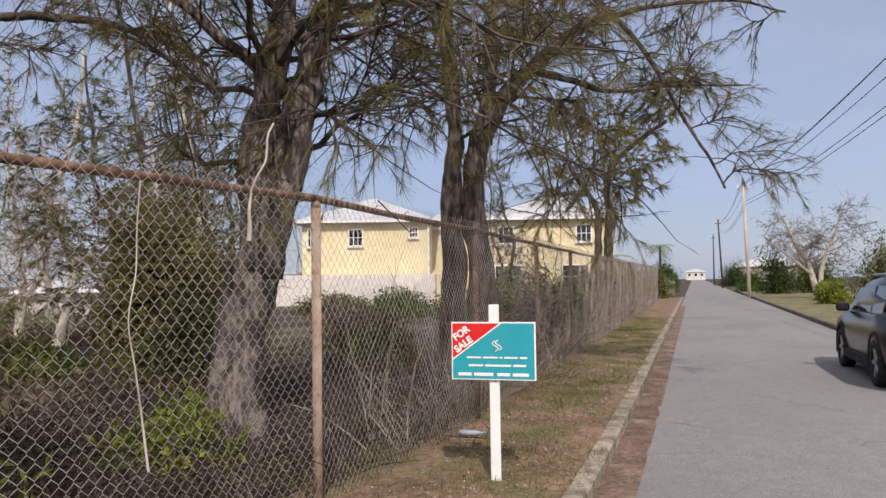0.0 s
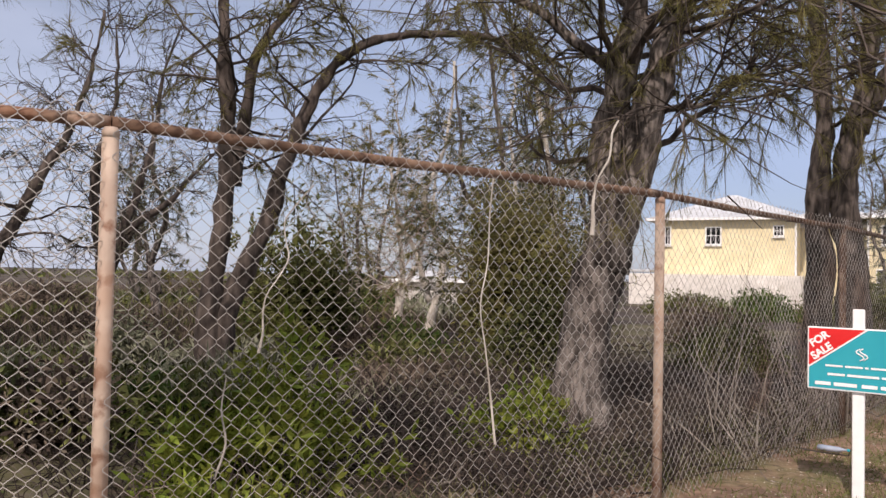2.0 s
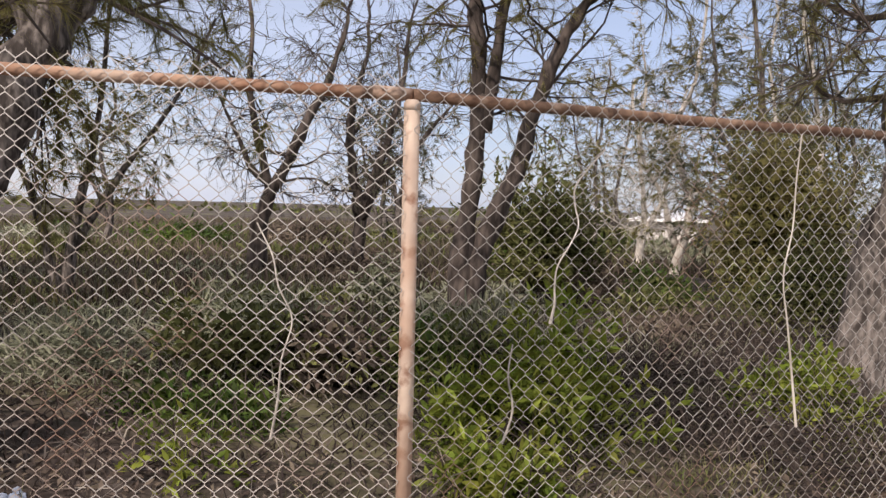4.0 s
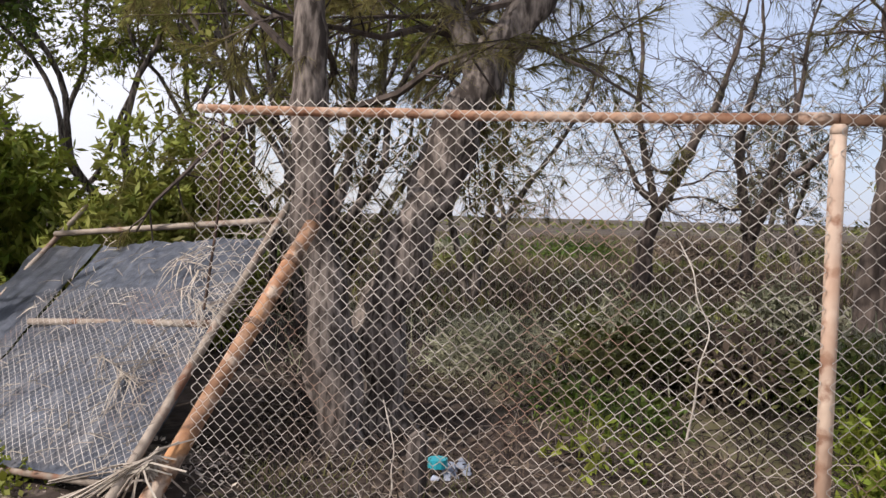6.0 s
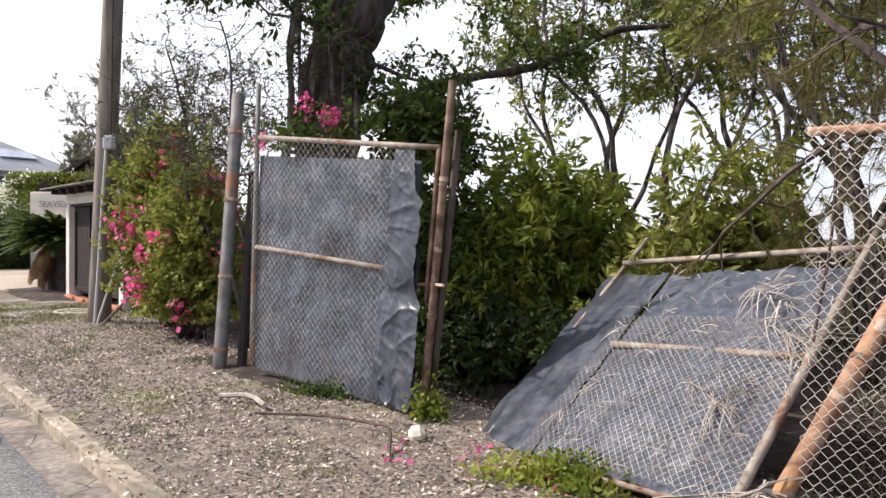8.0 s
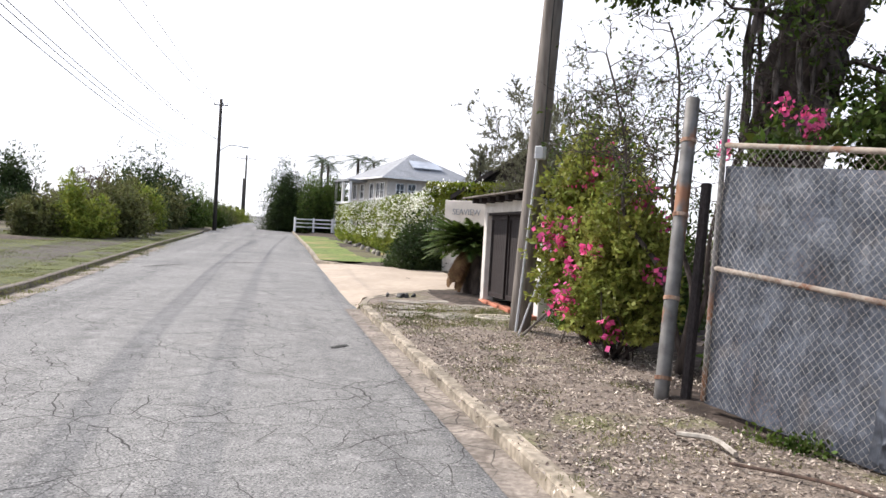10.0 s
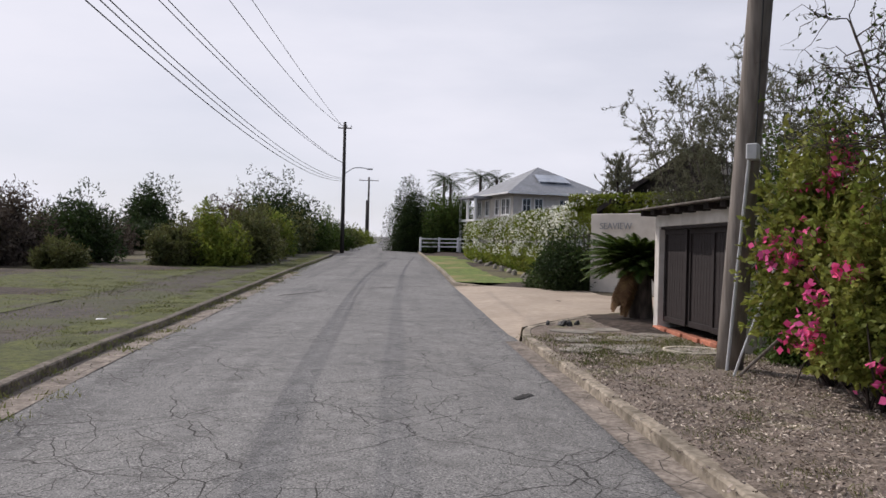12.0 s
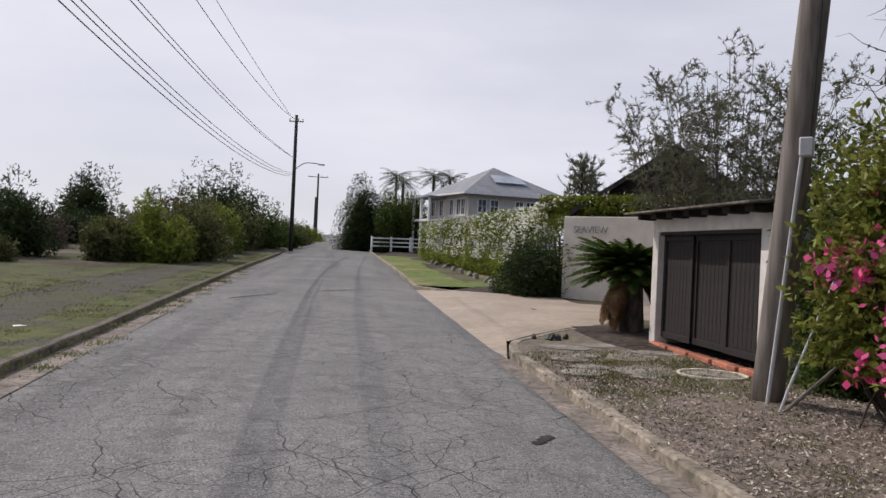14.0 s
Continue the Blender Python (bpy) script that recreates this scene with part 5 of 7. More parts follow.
for c, size, n in (((2.6, -0.9, 5.6), (2.3, 2.3, 1.6), 46000),):
    pos, out = blob_points(rng, n, size, 16, 0.9)
    bits.append(strands(rng, pos + np.array(c), 0.22, 0.008, out * 0.5, 0.6, 0.5))
quads("added_shade_crown", np.concatenate(bits), "needle", fork)
s = Shape()
for far in ((3.4, -1.0, 6.1), (2.2, -1.8, 6.4), (3.0, 0.4, 6.3)):
    s.tube(smooth_line([(-0.1, 1.4, 4.3), (far[0] * 0.4, far[1] * 0.5 + 0.5, 5.2), far], 6), [0.07 - 0.004 * k for k in range(13)], 6)
s.make("bough", "bark_shaded", fork)
tree("straight_tree", "upright grey-barked tree growing through the fallen gate", (-5.45, -1.05, 0),
     [([(0.1, 0.05, -0.1), (0.05, 0, 0.5), (-0.07, -0.12, 1.4), (-0.17, -0.2, 2.35), (-0.27, -0.2, 3.4), (-0.3, -0.3, 5), (-0.3, -0.2, 7.5)], 0.18, 0.09)],
     seed=22, branches=18, blen=2.8, twigs=12, tlen=1.1, leaves=130, lsize=0.22, lwidth=0.0042, low=0.46, rough=0.10, up=0.0, bend=0.28, lean=(-0.6, 0, 0), droop=-0.12, sag=0.4, bare=0.15, bark_twig="bark_dark")
for x, y, k in ((-10.8, -1.0, 0), (-13.2, 1.2, 1)):
    tree("scrub_tree", "olive fine-needled tree beyond the forked trunk", (x, y, 0.05),
         [([(0, 0, -0.1), (0.1, 0.2, 1.4), (0.0, 0.5, 2.8), (0.2, 0.7, 5.6)], 0.10, 0.02), ([(0, 0, -0.1), (0.1, -0.4, 1.5), (0.1, -0.9, 3.0), (0.1, -1.2, 5.2)], 0.08, 0.02), ([(0.05, 0.1, 0.7), (0.0, 0.8, 1.9), (0.1, 1.6, 3.1), (0.1, 2.2, 4.4)], 0.07, 0.02)],
         bark="bark", leaf="needle", seed=230 + k, branches=13, blen=1.9, twigs=10, tlen=0.8, leaves=34, lsize=0.2, lwidth=0.009, low=0.2 if k == 0 else 0.42, droop=-0.10, sag=0.4, bare=0.15, twig_r=0.006, group="olive trees in the scrub")
stump = thing("tree_stump", "short pale broken stump behind the fence", "stump", at=(-4.25, -0.58, 0))
Shape().tube([(0, 0, -0.05), (0.01, 0, 0.25), (0.015, 0.01, 0.37), (0.02, 0.01, 0.40)], [0.075, 0.06, 0.055, 0.02], 9).make("stub", "bark", stump)

# ---- bushes beyond the fence ----
bush("green_bush", "low bright green bush against the fence", (-3.75, 5.1, 0), (0.75, 0.6, 0.75), "leaf_bright", 2600, 0.085, 0.38, 51, per=8, lumps=12, core=0)
bush("green_bush", "large yellow-green leafy bush behind the fence", (-4.25, 2.75, 0), (1.1, 0.95, 1.1), "leaf_bright", 3600, 0.115, 0.28, 52, core=0, lumps=15, per=9)
bush("green_bush", "dark leafy shrub low behind the fence", (-7.2, 1.9, 0), (1.3, 1.0, 0.85), "leaf_scrub", 2200, 0.10, 0.35, 53, per=6)
bush("green_bush", "small green shrub by the fence foot", (-3.55, 2.0, 0), (0.55, 0.5, 0.42), "leaf_bright", 1100, 0.09, 0.4, 54, per=8, core=0)
bush("green_bush", "rounded green tree-bush in the scrub", (-11.6, 8.9, 0.3), (1.9, 1.9, 3.0), "leaf_scrub", 7000, 0.13, 0.35, 55, stems=14, lumps=16, per=5)
bush("green_bush", "tall olive-green bush beyond the old tree", (-8.2, 10.8, 0), (1.9, 1.6, 4.1), "needle", 9000, 0.14, 0.22, 56, stems=14, lumps=18)
bush("green_bush", "olive bush in the scrub", (-6.6, 9.0, 0), (1.0, 1.0, 1.7), "leaf_scrub", 3400, 0.10, 0.35, 57)
bush("grey_grass_clump", "silvery dry grass clump with green shoots", (-8.0, 0.5, 0), (1.1, 0.8, 0.6), "leaf_grey", 2400, 0.20, 0.09, 58, category="grass clump", core=0)
bush("grey_grass_clump", "silvery dry grass clump in the scrub", (-9.0, 2.6, 0), (1.4, 1.1, 0.7), "leaf_grey", 2800, 0.22, 0.09, 59, category="grass clump", core=0)
bush("grey_grass_clump", "pale grass clump beneath the forked tree", (-7.4, 4.4, 0), (1.2, 0.9, 0.65), "leaf_grey", 1900, 0.24, 0.09, 60, category="grass clump", core=0)
for k, (x, y, w, h, lf) in enumerate(((-3.3, 13.5, 0.8, 1.3, "leaf_scrub"), (-3.2, 16.5, 0.9, 1.7, "leaf_dry"), (-4.4, 18.5, 1.4, 1.9, "leaf_scrub"), (-3.2, 21.5, 1.0, 1.8, "leaf"), (-5.5, 24, 1.8, 2.1, "leaf_scrub"), (-3.3, 27.5, 1.0, 1.9, "leaf_dry"),
                                      (-7.5, 28, 2.2, 1.5, "leaf_scrub"), (-3.6, 32, 1.2, 1.9, "leaf"), (-11.5, 31, 2.4, 1.2, "leaf"), (-5.8, 35, 2.0, 1.9, "leaf_scrub"), (-15.5, 34, 2.5, 1.3, "leaf_scrub"), (-8.6, 36, 1.6, 2.0, "leaf"), (-5.2, 12.5, 1.2, 1.1, "leaf_scrub"), (-7.2, 17, 1.5, 1.1, "leaf_dry"))):
    bush("fence_shrub", {"leaf_scrub": "olive shrub tangled with dead vines", "leaf_dry": "dry brown vine-covered shrub", "leaf": "dark green shrub"}[lf] + " behind the fence", (x, y, 0), (w, w, h), lf, 4200, 0.10 + 0.0025 * y, 0.6, 600 + k, group="shrubs behind the fence", far=True)
rng = np.random.default_rng(5)
for k in range(46):
    x = -6.5 - 34 * (k / 46) ** 1.3 + rng.normal() * 1.5
    y = rng.uniform(-1.0, 9) + (-x) * rng.uniform(-0.15, 0.95)
    w, h = rng.uniform(0.8, 1.8), rng.uniform(0.45, 1.0)
    far = -x > 16
    kind = ("leaf_scrub", "leaf_dry", "leaf_scrub", "leaf_grey", "leaf", "leaf_dry")[k % 6]
    bush("scrub_bush", {"leaf_scrub": "low olive scrub bush", "leaf_dry": "low dry brown scrub bush", "leaf_grey": "low pale grassy scrub bush", "leaf": "low dark green scrub bush"}[kind] + " on open ground",
         (x, y, ground_z(x, y)), (w * (1.8 if far else 1), w * (1.8 if far else 1), h * (1.2 if far else 1)), kind, 1500 if not far else 1300, 0.11 if not far else 0.24, 0.3 if not far else 0.5, 200 + k, stems=5, group="scrub bushes", far=far)


def brush(name, label, n, area, hmax, seed, material="twig", r=0.006, lean=0.8):
    """A tangle of dry stems over a stretch of ground."""
    rng = np.random.default_rng(seed)
    s = Shape()
    for _ in range(n):
        x, y = area(rng)
        p = Vector((x, y, ground_z(x, y)))
        w = Vector((rng.normal() * lean, rng.normal() * lean, rng.uniform(0.25, 1.0)))
        ln = rng.uniform(0.3, 1.0) * hmax
        pts, rad = limb(rng, p, w, ln, r * rng.uniform(0.6, 1.5), 0.35, -0.08, 3)
        s.tube(pts, rad, 3, False)
    return tagged(s.make(name, material), label, "brush", kind="stuff")


def behind_fence(lo, hi, d0, d1):
    def pick(rng):
        y = rng.uniform(lo, hi)
        x = np.interp(y, [-1.8, 0.9, 4.4, 8, 30], [-4.3, -2.85, -2.3, -2.15, -2.1])
        return x - rng.uniform(d0, d1), y
    return pick


bush("green_bush", "low leafy plants among the dead stalks", (-5.9, 1.0, 0), (1.0, 0.8, 0.45), "leaf", 1300, 0.09, 0.35, 161, core=0.05, lumps=14)
bush("green_bush", "low green creeper among the dry grass", (-6.6, 3.4, 0), (1.3, 1.1, 0.7), "leaf", 2400, 0.10, 0.35, 162, core=0.05, lumps=14)
bush("green_bush", "yellow-green sprouting weeds by the fence", (-4.7, 0.6, 0), (0.6, 0.5, 0.55), "leaf_bright", 300, 0.09, 0.3, 163, core=0, lumps=14, per=6)
brush("dry_brush", "low tangle of dry brown stems behind the fence", 1700, behind_fence(-1.6, 4.5, 0.15, 4.0), 0.55, 61, "twig_dark", 0.006)
brush("dry_brush", "dense dark dead brush under the old tree", 2400, behind_fence(3.5, 10, 0.15, 4.5), 0.95, 161, "twig_dark", 0.007)
brush("dry_brush", "pale dead sticks and stalks behind the fence", 900, behind_fence(-1.6, 12, 0.1, 4.5), 0.7, 62, "twig", 0.0055, 1.6)
brush("dry_brush", "brown dead undergrowth in the scrub", 3200, behind_fence(-1.5, 16, 3.5, 16), 0.85, 63, "twig_dark", 0.010)
brush("dry_vines", "dead grey vines hanging along the fence", 700, behind_fence(6, 40, 0.0, 0.5), 1.9, 64, "twig", 0.008, 0.3)


def blades(name, label, n, area, h, seed, material="grass", w=0.006):
    rng = np.random.default_rng(seed)
    xy = np.array([area(rng) for _ in range(n)])
    z = np.array([ground_z(*p) for p in xy])
    pos = np.column_stack([xy, z + 0.002])
    d = rng.normal(size=(n, 3)) * 0.5 + np.array([0, 0, 1.0])
    return tagged(quads(name, strands(rng, pos, h, w, d, 0.0), material), label, "grass", kind="stuff")


def clumped(area, seed, spread=0.12, n=160):
    r0 = np.random.default_rng(seed)
    heads = [area(r0) for _ in range(n)]

    def pick(rng):
        c = heads[rng.integers(0, n)]
        return c[0] + rng.normal() * spread, c[1] + rng.normal() * spread
    return pick


def verge_area(y0, y1, o0, o1):
    line = sub(INNER, y0, y1)

    def pick(rng):
        p = line[rng.integers(0, len(line))] + WEST * rng.uniform(o0, o1)
        return p.x + rng.uniform(-0.25, 0.25), p.y + rng.uniform(-0.25, 0.25)
    return pick


blades("grass", "thin short grass on the earth verge", 30000, clumped(verge_area(2, 30, 0.2, 1.45), 71, 0.16, 420), 0.055, 72)
blades("grass", "sparse grass tufts in the wood chips", 6000, clumped(verge_area(-16, -2, 0.2, 2.4), 73, 0.10, 90), 0.05, 74)
blades("grass", "low grass between the flagstones", 9000, clumped(verge_area(-16.4, -13.2, 0.25, 2.9), 173, 0.16, 130), 0.05, 174, "grass", 0.009)
blades("grass", "tall grass along the fence foot", 3200, clumped(behind_fence(-1.5, 14, -0.06, 1.0), 75, 0.12, 160), 0.2, 76, "grass", 0.007)
blades("grass", "pale dead grass in the scrub", 9000, clumped(behind_fence(-1.5, 7, 4.0, 14), 77, 0.35, 170), 0.40, 78, "leaf_grey", 0.012)
def plain_area(rng):
    x = -13 - 55 * rng.uniform() ** 1.7
    return x, rng.uniform(-4, 10) + (-x) * rng.uniform(-0.2, 0.8)


blades("grass", "tufts of dry grass over the open scrubland", 26000, clumped(plain_area, 271, 0.9, 900), 0.5, 272, "leaf_dry", 0.05)
blades("grass", "olive weeds over the open scrubland", 16000, clumped(plain_area, 273, 0.9, 500), 0.4, 274, "leaf_scrub", 0.06)


def shoulder_area(y0, y1, o0, o1):
    line = sub(OUTER, y0, y1)

    def pick(rng):
        p = line[rng.integers(0, len(line))] + Vector((0.895, -0.445)) * (o0 + (o1 - o0) * rng.uniform() ** 1.6)
        return p.x + rng.uniform(-0.3, 0.3), p.y + rng.uniform(-0.3, 0.3)
    return pick


blades("grass", "short grass in bands over the gravel shoulder", 30000, clumped(shoulder_area(-55, -9, 0.15, 1.3), 171, 0.3, 900), 0.035, 172, "grass", 0.012)
blades("grass", "low grass beyond the gravel band", 40000, clumped(shoulder_area(-46, -9, 3.2, 9), 175, 0.8, 700), 0.04, 176, "grass", 0.016)
blades("grass", "dry grass lining the far kerb", 2600, clumped(shoulder_area(-42, -9, -0.42, -0.30), 173, 0.10, 60), 0.07, 174, "grass", 0.010)
rng = np.random.default_rng(81)
pick = verge_area(-16.4, -2.4, 0.15, 3.4)
xy = np.array([pick(rng) for _ in range(40000)])
pos = np.column_stack([xy, [ground_z(*p) + 0.012 for p in xy]])
chips = leaf_quads(rng, pos, 0.05, 0.42, None, 1.0)
chips[:, :, 2] = pos[:, None, 2] - 0.006 + (chips[:, :, 2] - pos[:, None, 2]) * 0.6
tagged(quads("wood_chips", chips, "leaf_litter"), "scattered pale wood chips and dry leaves", "litter", kind="stuff")
pick = behind_fence(-1.6, 9, 0.0, 2.2)
xy = np.array([pick(rng) for _ in range(7000)])
pos = np.column_stack([xy, [ground_z(*p) + 0.02 + abs(lumps(p[0], p[1], 0.10, 0.35)) for p in xy]])
tagged(quads("dry_leaves", leaf_quads(rng, pos, 0.06, 0.4, None, 1.0), "leaf_dry"), "brown leaf litter and twigs behind the fence", "litter", kind="stuff")
pick = verge_area(2, 26, 0.15, 1.5)
xy = np.array([pick(rng) for _ in range(6500)])
pos = np.column_stack([xy, [ground_z(*p) + 0.012 for p in xy]])
chips = leaf_quads(rng, pos, 0.032, 0.5, None, 1.0)
chips[:, :, 2] = pos[:, None, 2] - 0.006 + (chips[:, :, 2] - pos[:, None, 2]) * 0.25
tagged(quads("dry_leaves", chips, "leaf_litter"), "dry leaves and pebbles on the verge", "litter", kind="stuff")

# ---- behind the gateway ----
# The leaf_dark bushes carry the hollow's shade in their leaf colour.
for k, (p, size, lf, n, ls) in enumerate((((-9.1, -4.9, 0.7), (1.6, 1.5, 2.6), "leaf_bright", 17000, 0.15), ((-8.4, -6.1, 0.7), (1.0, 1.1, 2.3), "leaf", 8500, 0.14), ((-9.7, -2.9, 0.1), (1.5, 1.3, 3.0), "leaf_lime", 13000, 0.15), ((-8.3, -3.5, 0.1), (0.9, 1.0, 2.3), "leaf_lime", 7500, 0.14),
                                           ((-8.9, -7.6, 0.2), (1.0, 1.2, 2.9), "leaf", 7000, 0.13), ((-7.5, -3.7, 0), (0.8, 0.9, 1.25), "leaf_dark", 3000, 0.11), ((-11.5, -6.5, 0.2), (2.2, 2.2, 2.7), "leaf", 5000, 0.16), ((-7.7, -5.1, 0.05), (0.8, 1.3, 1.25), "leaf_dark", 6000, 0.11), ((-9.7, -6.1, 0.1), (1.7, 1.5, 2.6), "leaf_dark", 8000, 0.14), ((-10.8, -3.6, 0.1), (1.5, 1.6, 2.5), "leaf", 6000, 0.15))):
    bush("leafy_thicket", "dense glossy green thicket behind the gateway" if lf == "leaf" else "dark thicket under the trees, shade put into its leaf colour" if lf == "leaf_dark" else "sunlit yellow-green thicket behind the gateway",
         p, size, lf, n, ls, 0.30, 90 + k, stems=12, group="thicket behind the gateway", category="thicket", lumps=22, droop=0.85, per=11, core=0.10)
fig = tree("fig_tree", "massive dark trunk with pale hanging roots", (-8.95, -7.45, 0.1),
           [([(0.3, -0.5, -0.2), (0.24, -0.4, 1.5), (0.22, -0.34, 3.0), (0.13, -0.2, 3.9), (-0.03, 0.05, 4.7), (-0.2, 0.3, 7)], 0.50, 0.36), ([(0.1, -0.05, 2.8), (-0.2, 0.3, 3.1), (-0.46, 0.72, 3.4), (-0.8, 1.25, 3.6), (-1.2, 1.9, 3.75), (-1.55, 2.4, 4.0), (-1.9, 2.95, 4.3), (-2.3, 3.6, 4.4)], 0.085, 0.04)],
           bark="bark_dark", leaf="leaf", seed=101, branches=16, blen=2.4, twigs=10, tlen=0.7, leaves=22, lsize=0.11, lwidth=0.42, style="leaf", low=0.40, bend=0.38)
rng = np.random.default_rng(7)
pos, out = blob_points(rng, 5500, (2.2, 2.0, 2.6), 22, 0.8)
pos = pos + np.array([-1.4, -1.0, 5.2])
# low: leaf cluster added on the sunward side to shade the thicket.
low, away = blob_points(rng, 6500, (1.6, 1.8, 1.5), 14, 0.8)
side, aside = blob_points(rng, 6500, (1.1, 1.1, 1.9), 18, 0.8)
pos, out = np.concatenate([pos, low + np.array([1.6, -1.6, 4.6]), side + np.array([-0.1, 0.95, 2.35])]), np.concatenate([out, away, aside])
quads("upper_crown", leaf_quads(rng, pos, 0.12, 0.42, out * 0.6, 1.0, 0.3), "leaf", fig)
Shape().tube(smooth_line([(0, 0, 4.4), (1.0, -0.4, 5.0), (2.4, -0.8, 5.6), (3.4, -0.7, 6.0)], 5), [0.16 - 0.009 * k for k in range(16)], 7).make("bough", "bark_dark", fig)
s = Shape()
for k in range(7):
    a = -0.9 + 0.4 * k + rng.normal() * 0.1
    x, y = 0.24 + 0.44 * math.cos(a), -0.36 + 0.44 * math.sin(a)
    tw = rng.uniform(-0.5, 0.5)
    s.tube(smooth_line([(x * 0.9 - tw * y, y * 0.9 + tw * x, 5.0), (x * 1.05 - tw * y * 0.4, y * 1.05 + tw * x * 0.4, 4.0), (x * 1.08, y * 1.08 + 0.05, 3.1), (x * 1.1 + tw * y * 0.5, y * 1.1 - tw * x * 0.5, 2.2)], 4), [0.03 + 0.012 * math.sin(j * 1.7 + k) for j in range(13)], 6)
s.make("hanging_root", "bark", fig, "pale hanging roots")
for k, (x, y) in enumerate(((-13.2, -4.6), (-14.5, -2.8), (-12.6, -1.9), (-15.5, -6.2), (-16.5, -1.0), (-9.6, -1.4))):
    tree("canopy_tree", "slender many-stemmed tree with a yellow-green crown", (x, y, 0.1),
         [([(0, 0, -0.1), (0.1, 0.2, 2), (-0.2, 0.6, 4), (-0.1, 0.7, 7)], 0.085, 0.03), ([(0, 0, -0.1), (0.2, -0.3, 2), (0.3, -0.8, 3.6), (0.3, -1.2, 6.5)], 0.08, 0.03), ([(0, 0.1, 0.6), (0.1, 0.8, 2.2), (0.3, 1.6, 3.8), (0.3, 2.2, 6.5)], 0.065, 0.02),
          ([(0.1, 0.1, 0.85), (0.0, -0.5, 2.4), (0.1, -1.4, 4.2), (0.1, -2.0, 6.2)], 0.06, 0.02)],
         bark="bark", leaf="leaf_bright" if k % 2 == 0 else "leaf_lime", seed=110 + k, branches=12, blen=1.7, twigs=9, tlen=0.8, leaves=26, lsize=0.13, lwidth=0.36, style="leaf", low=0.6 if k % 2 else 0.66, up=0.10, wob=0.4, bend=0.3, bare=0.35, twig_r=0.007, group="trees behind the gateway")
tree("twiggy_tree", "twiggy half-bare shrub tree over the flowers", (-8.1, -8.6, 0.15),
     [([(0, 0, 0), (0.1, 0.1, 1.4), (0.15, -0.1, 2.6), (0.1, -0.5, 4.2)], 0.045, 0.012), ([(0, 0, 0), (-0.1, 0.3, 1.5), (-0.2, 0.6, 2.8), (0, 1.2, 4)], 0.04, 0.012), ([(0, 0, 0.2), (0.1, -0.6, 1.6), (0.1, -1.0, 2.8), (0.1, -1.6, 4)], 0.04, 0.012)],
     bark="bark_dark", leaf="leaf", seed=121, branches=26, blen=1.25, twigs=9, tlen=0.55, leaves=3, lsize=0.06, lwidth=0.5, style="leaf", low=0.5, bend=0.4, twig_r=0.006, wob=0.3, category="shrub")
bush("bougainvillea", "bougainvillea with bright pink flower clusters", (-8.2, -9.65, 0.15), (0.85, 1.0, 2.9), "leaf_lime", 12000, 0.085, 0.55, 131, lift=0.3, stems=22, extra=(("blossom", "pink", 10, 0.09),), per=6, core=0.06, lumps=16, category="flowering shrub")
bush("bougainvillea", "bougainvillea spilling pink flowers round the pole", (-8.9, -10.75, 0.15), (1.15, 1.3, 3.4), "leaf_lime", 16000, 0.10, 0.5, 132, lift=0.6, stems=22, extra=(("blossom", "pink", 16, 0.095),), per=6, core=0.12, lumps=16, category="flowering shrub")
bush("dark_shrub", "dense dark green shrub between pole and store", (-10.2, -12.25, 0.15), (1.0, 1.0, 3.3), "leaf", 13000, 0.08, 0.45, 137, stems=10)
bush("bougainvillea", "trailing bougainvillea above the gate", (-6.9, -6.8, 2.5), (0.5, 1.0, 0.7), "leaf", 700, 0.07, 0.5, 133, stems=10, extra=(("blossom", "pink", 6, 0.055),), per=5, category="flowering shrub")
bush("weed_patch", "bright green weeds at the gate foot", (-5.85, -4.75, 0.03), (0.25, 0.3, 0.38), "leaf_bright", 420, 0.06, 0.5, 134, stems=4, category="weeds")
bush("weed_patch", "spreading green weeds before the fallen gate", (-4.75, -3.15, 0.0), (0.55, 0.75, 0.24), "leaf_bright", 1500, 0.05, 0.55, 135, stems=6, category="weeds")
bush("weed_patch", "weeds creeping under the standing gate", (-6.1, -6.1, 0.04), (0.2, 0.6, 0.22), "leaf", 420, 0.05, 0.5, 136, stems=4, category="weeds")

# ---- utility poles, wires ----
pole = thing("utility_pole", "thick weathered timber utility pole beside the flowers", "pole", at=(-8.85, -12.2, 0.1))
pb0, pt0 = Vector((-8.85, -12.2, 0.0)), Vector((-8.35, -11.1, 9.0))
under(Shape().tube([pb0.lerp(pt0, t) for t in np.linspace(0, 1, 10)], [0.175 - 0.05 * t for t in np.linspace(0, 1, 10)], 18).make("shaft", "pole", smooth=True), pole)
c0 = Vector((-8.62, -12.03, 0.1))
c1 = Vector((-8.53, -11.68, 2.84))
under(Shape().tube([c0, c1], 0.022, 8).make("conduit", "plastic_grey"), pole)
under(Shape().box(Matrix.Translation((-8.55, -11.64, 2.94)) @ Euler((0, 0, radians(28))).to_matrix().to_4x4(), 0.16, 0.14, 0.20, 0.015).make("meter_box", "plastic_grey"), pole)
under(Shape().tube([(-8.57, -11.62, 3.02), (-8.45, -11.45, 5.0), (-8.25, -10.95, 9)], 0.010, 5).make("service_cable", "cable"), pole)
tagged(Shape().tube([(-8.35, -11.7, 0.12), (-8.4, -11.63, 0.41), (-8.53, -11.4, 1.2), (-8.66, -11.16, 1.98)], 0.016, 7).make("leaning_rod", "plastic_grey"), "thin grey rod leaning into the flowers", "rod")
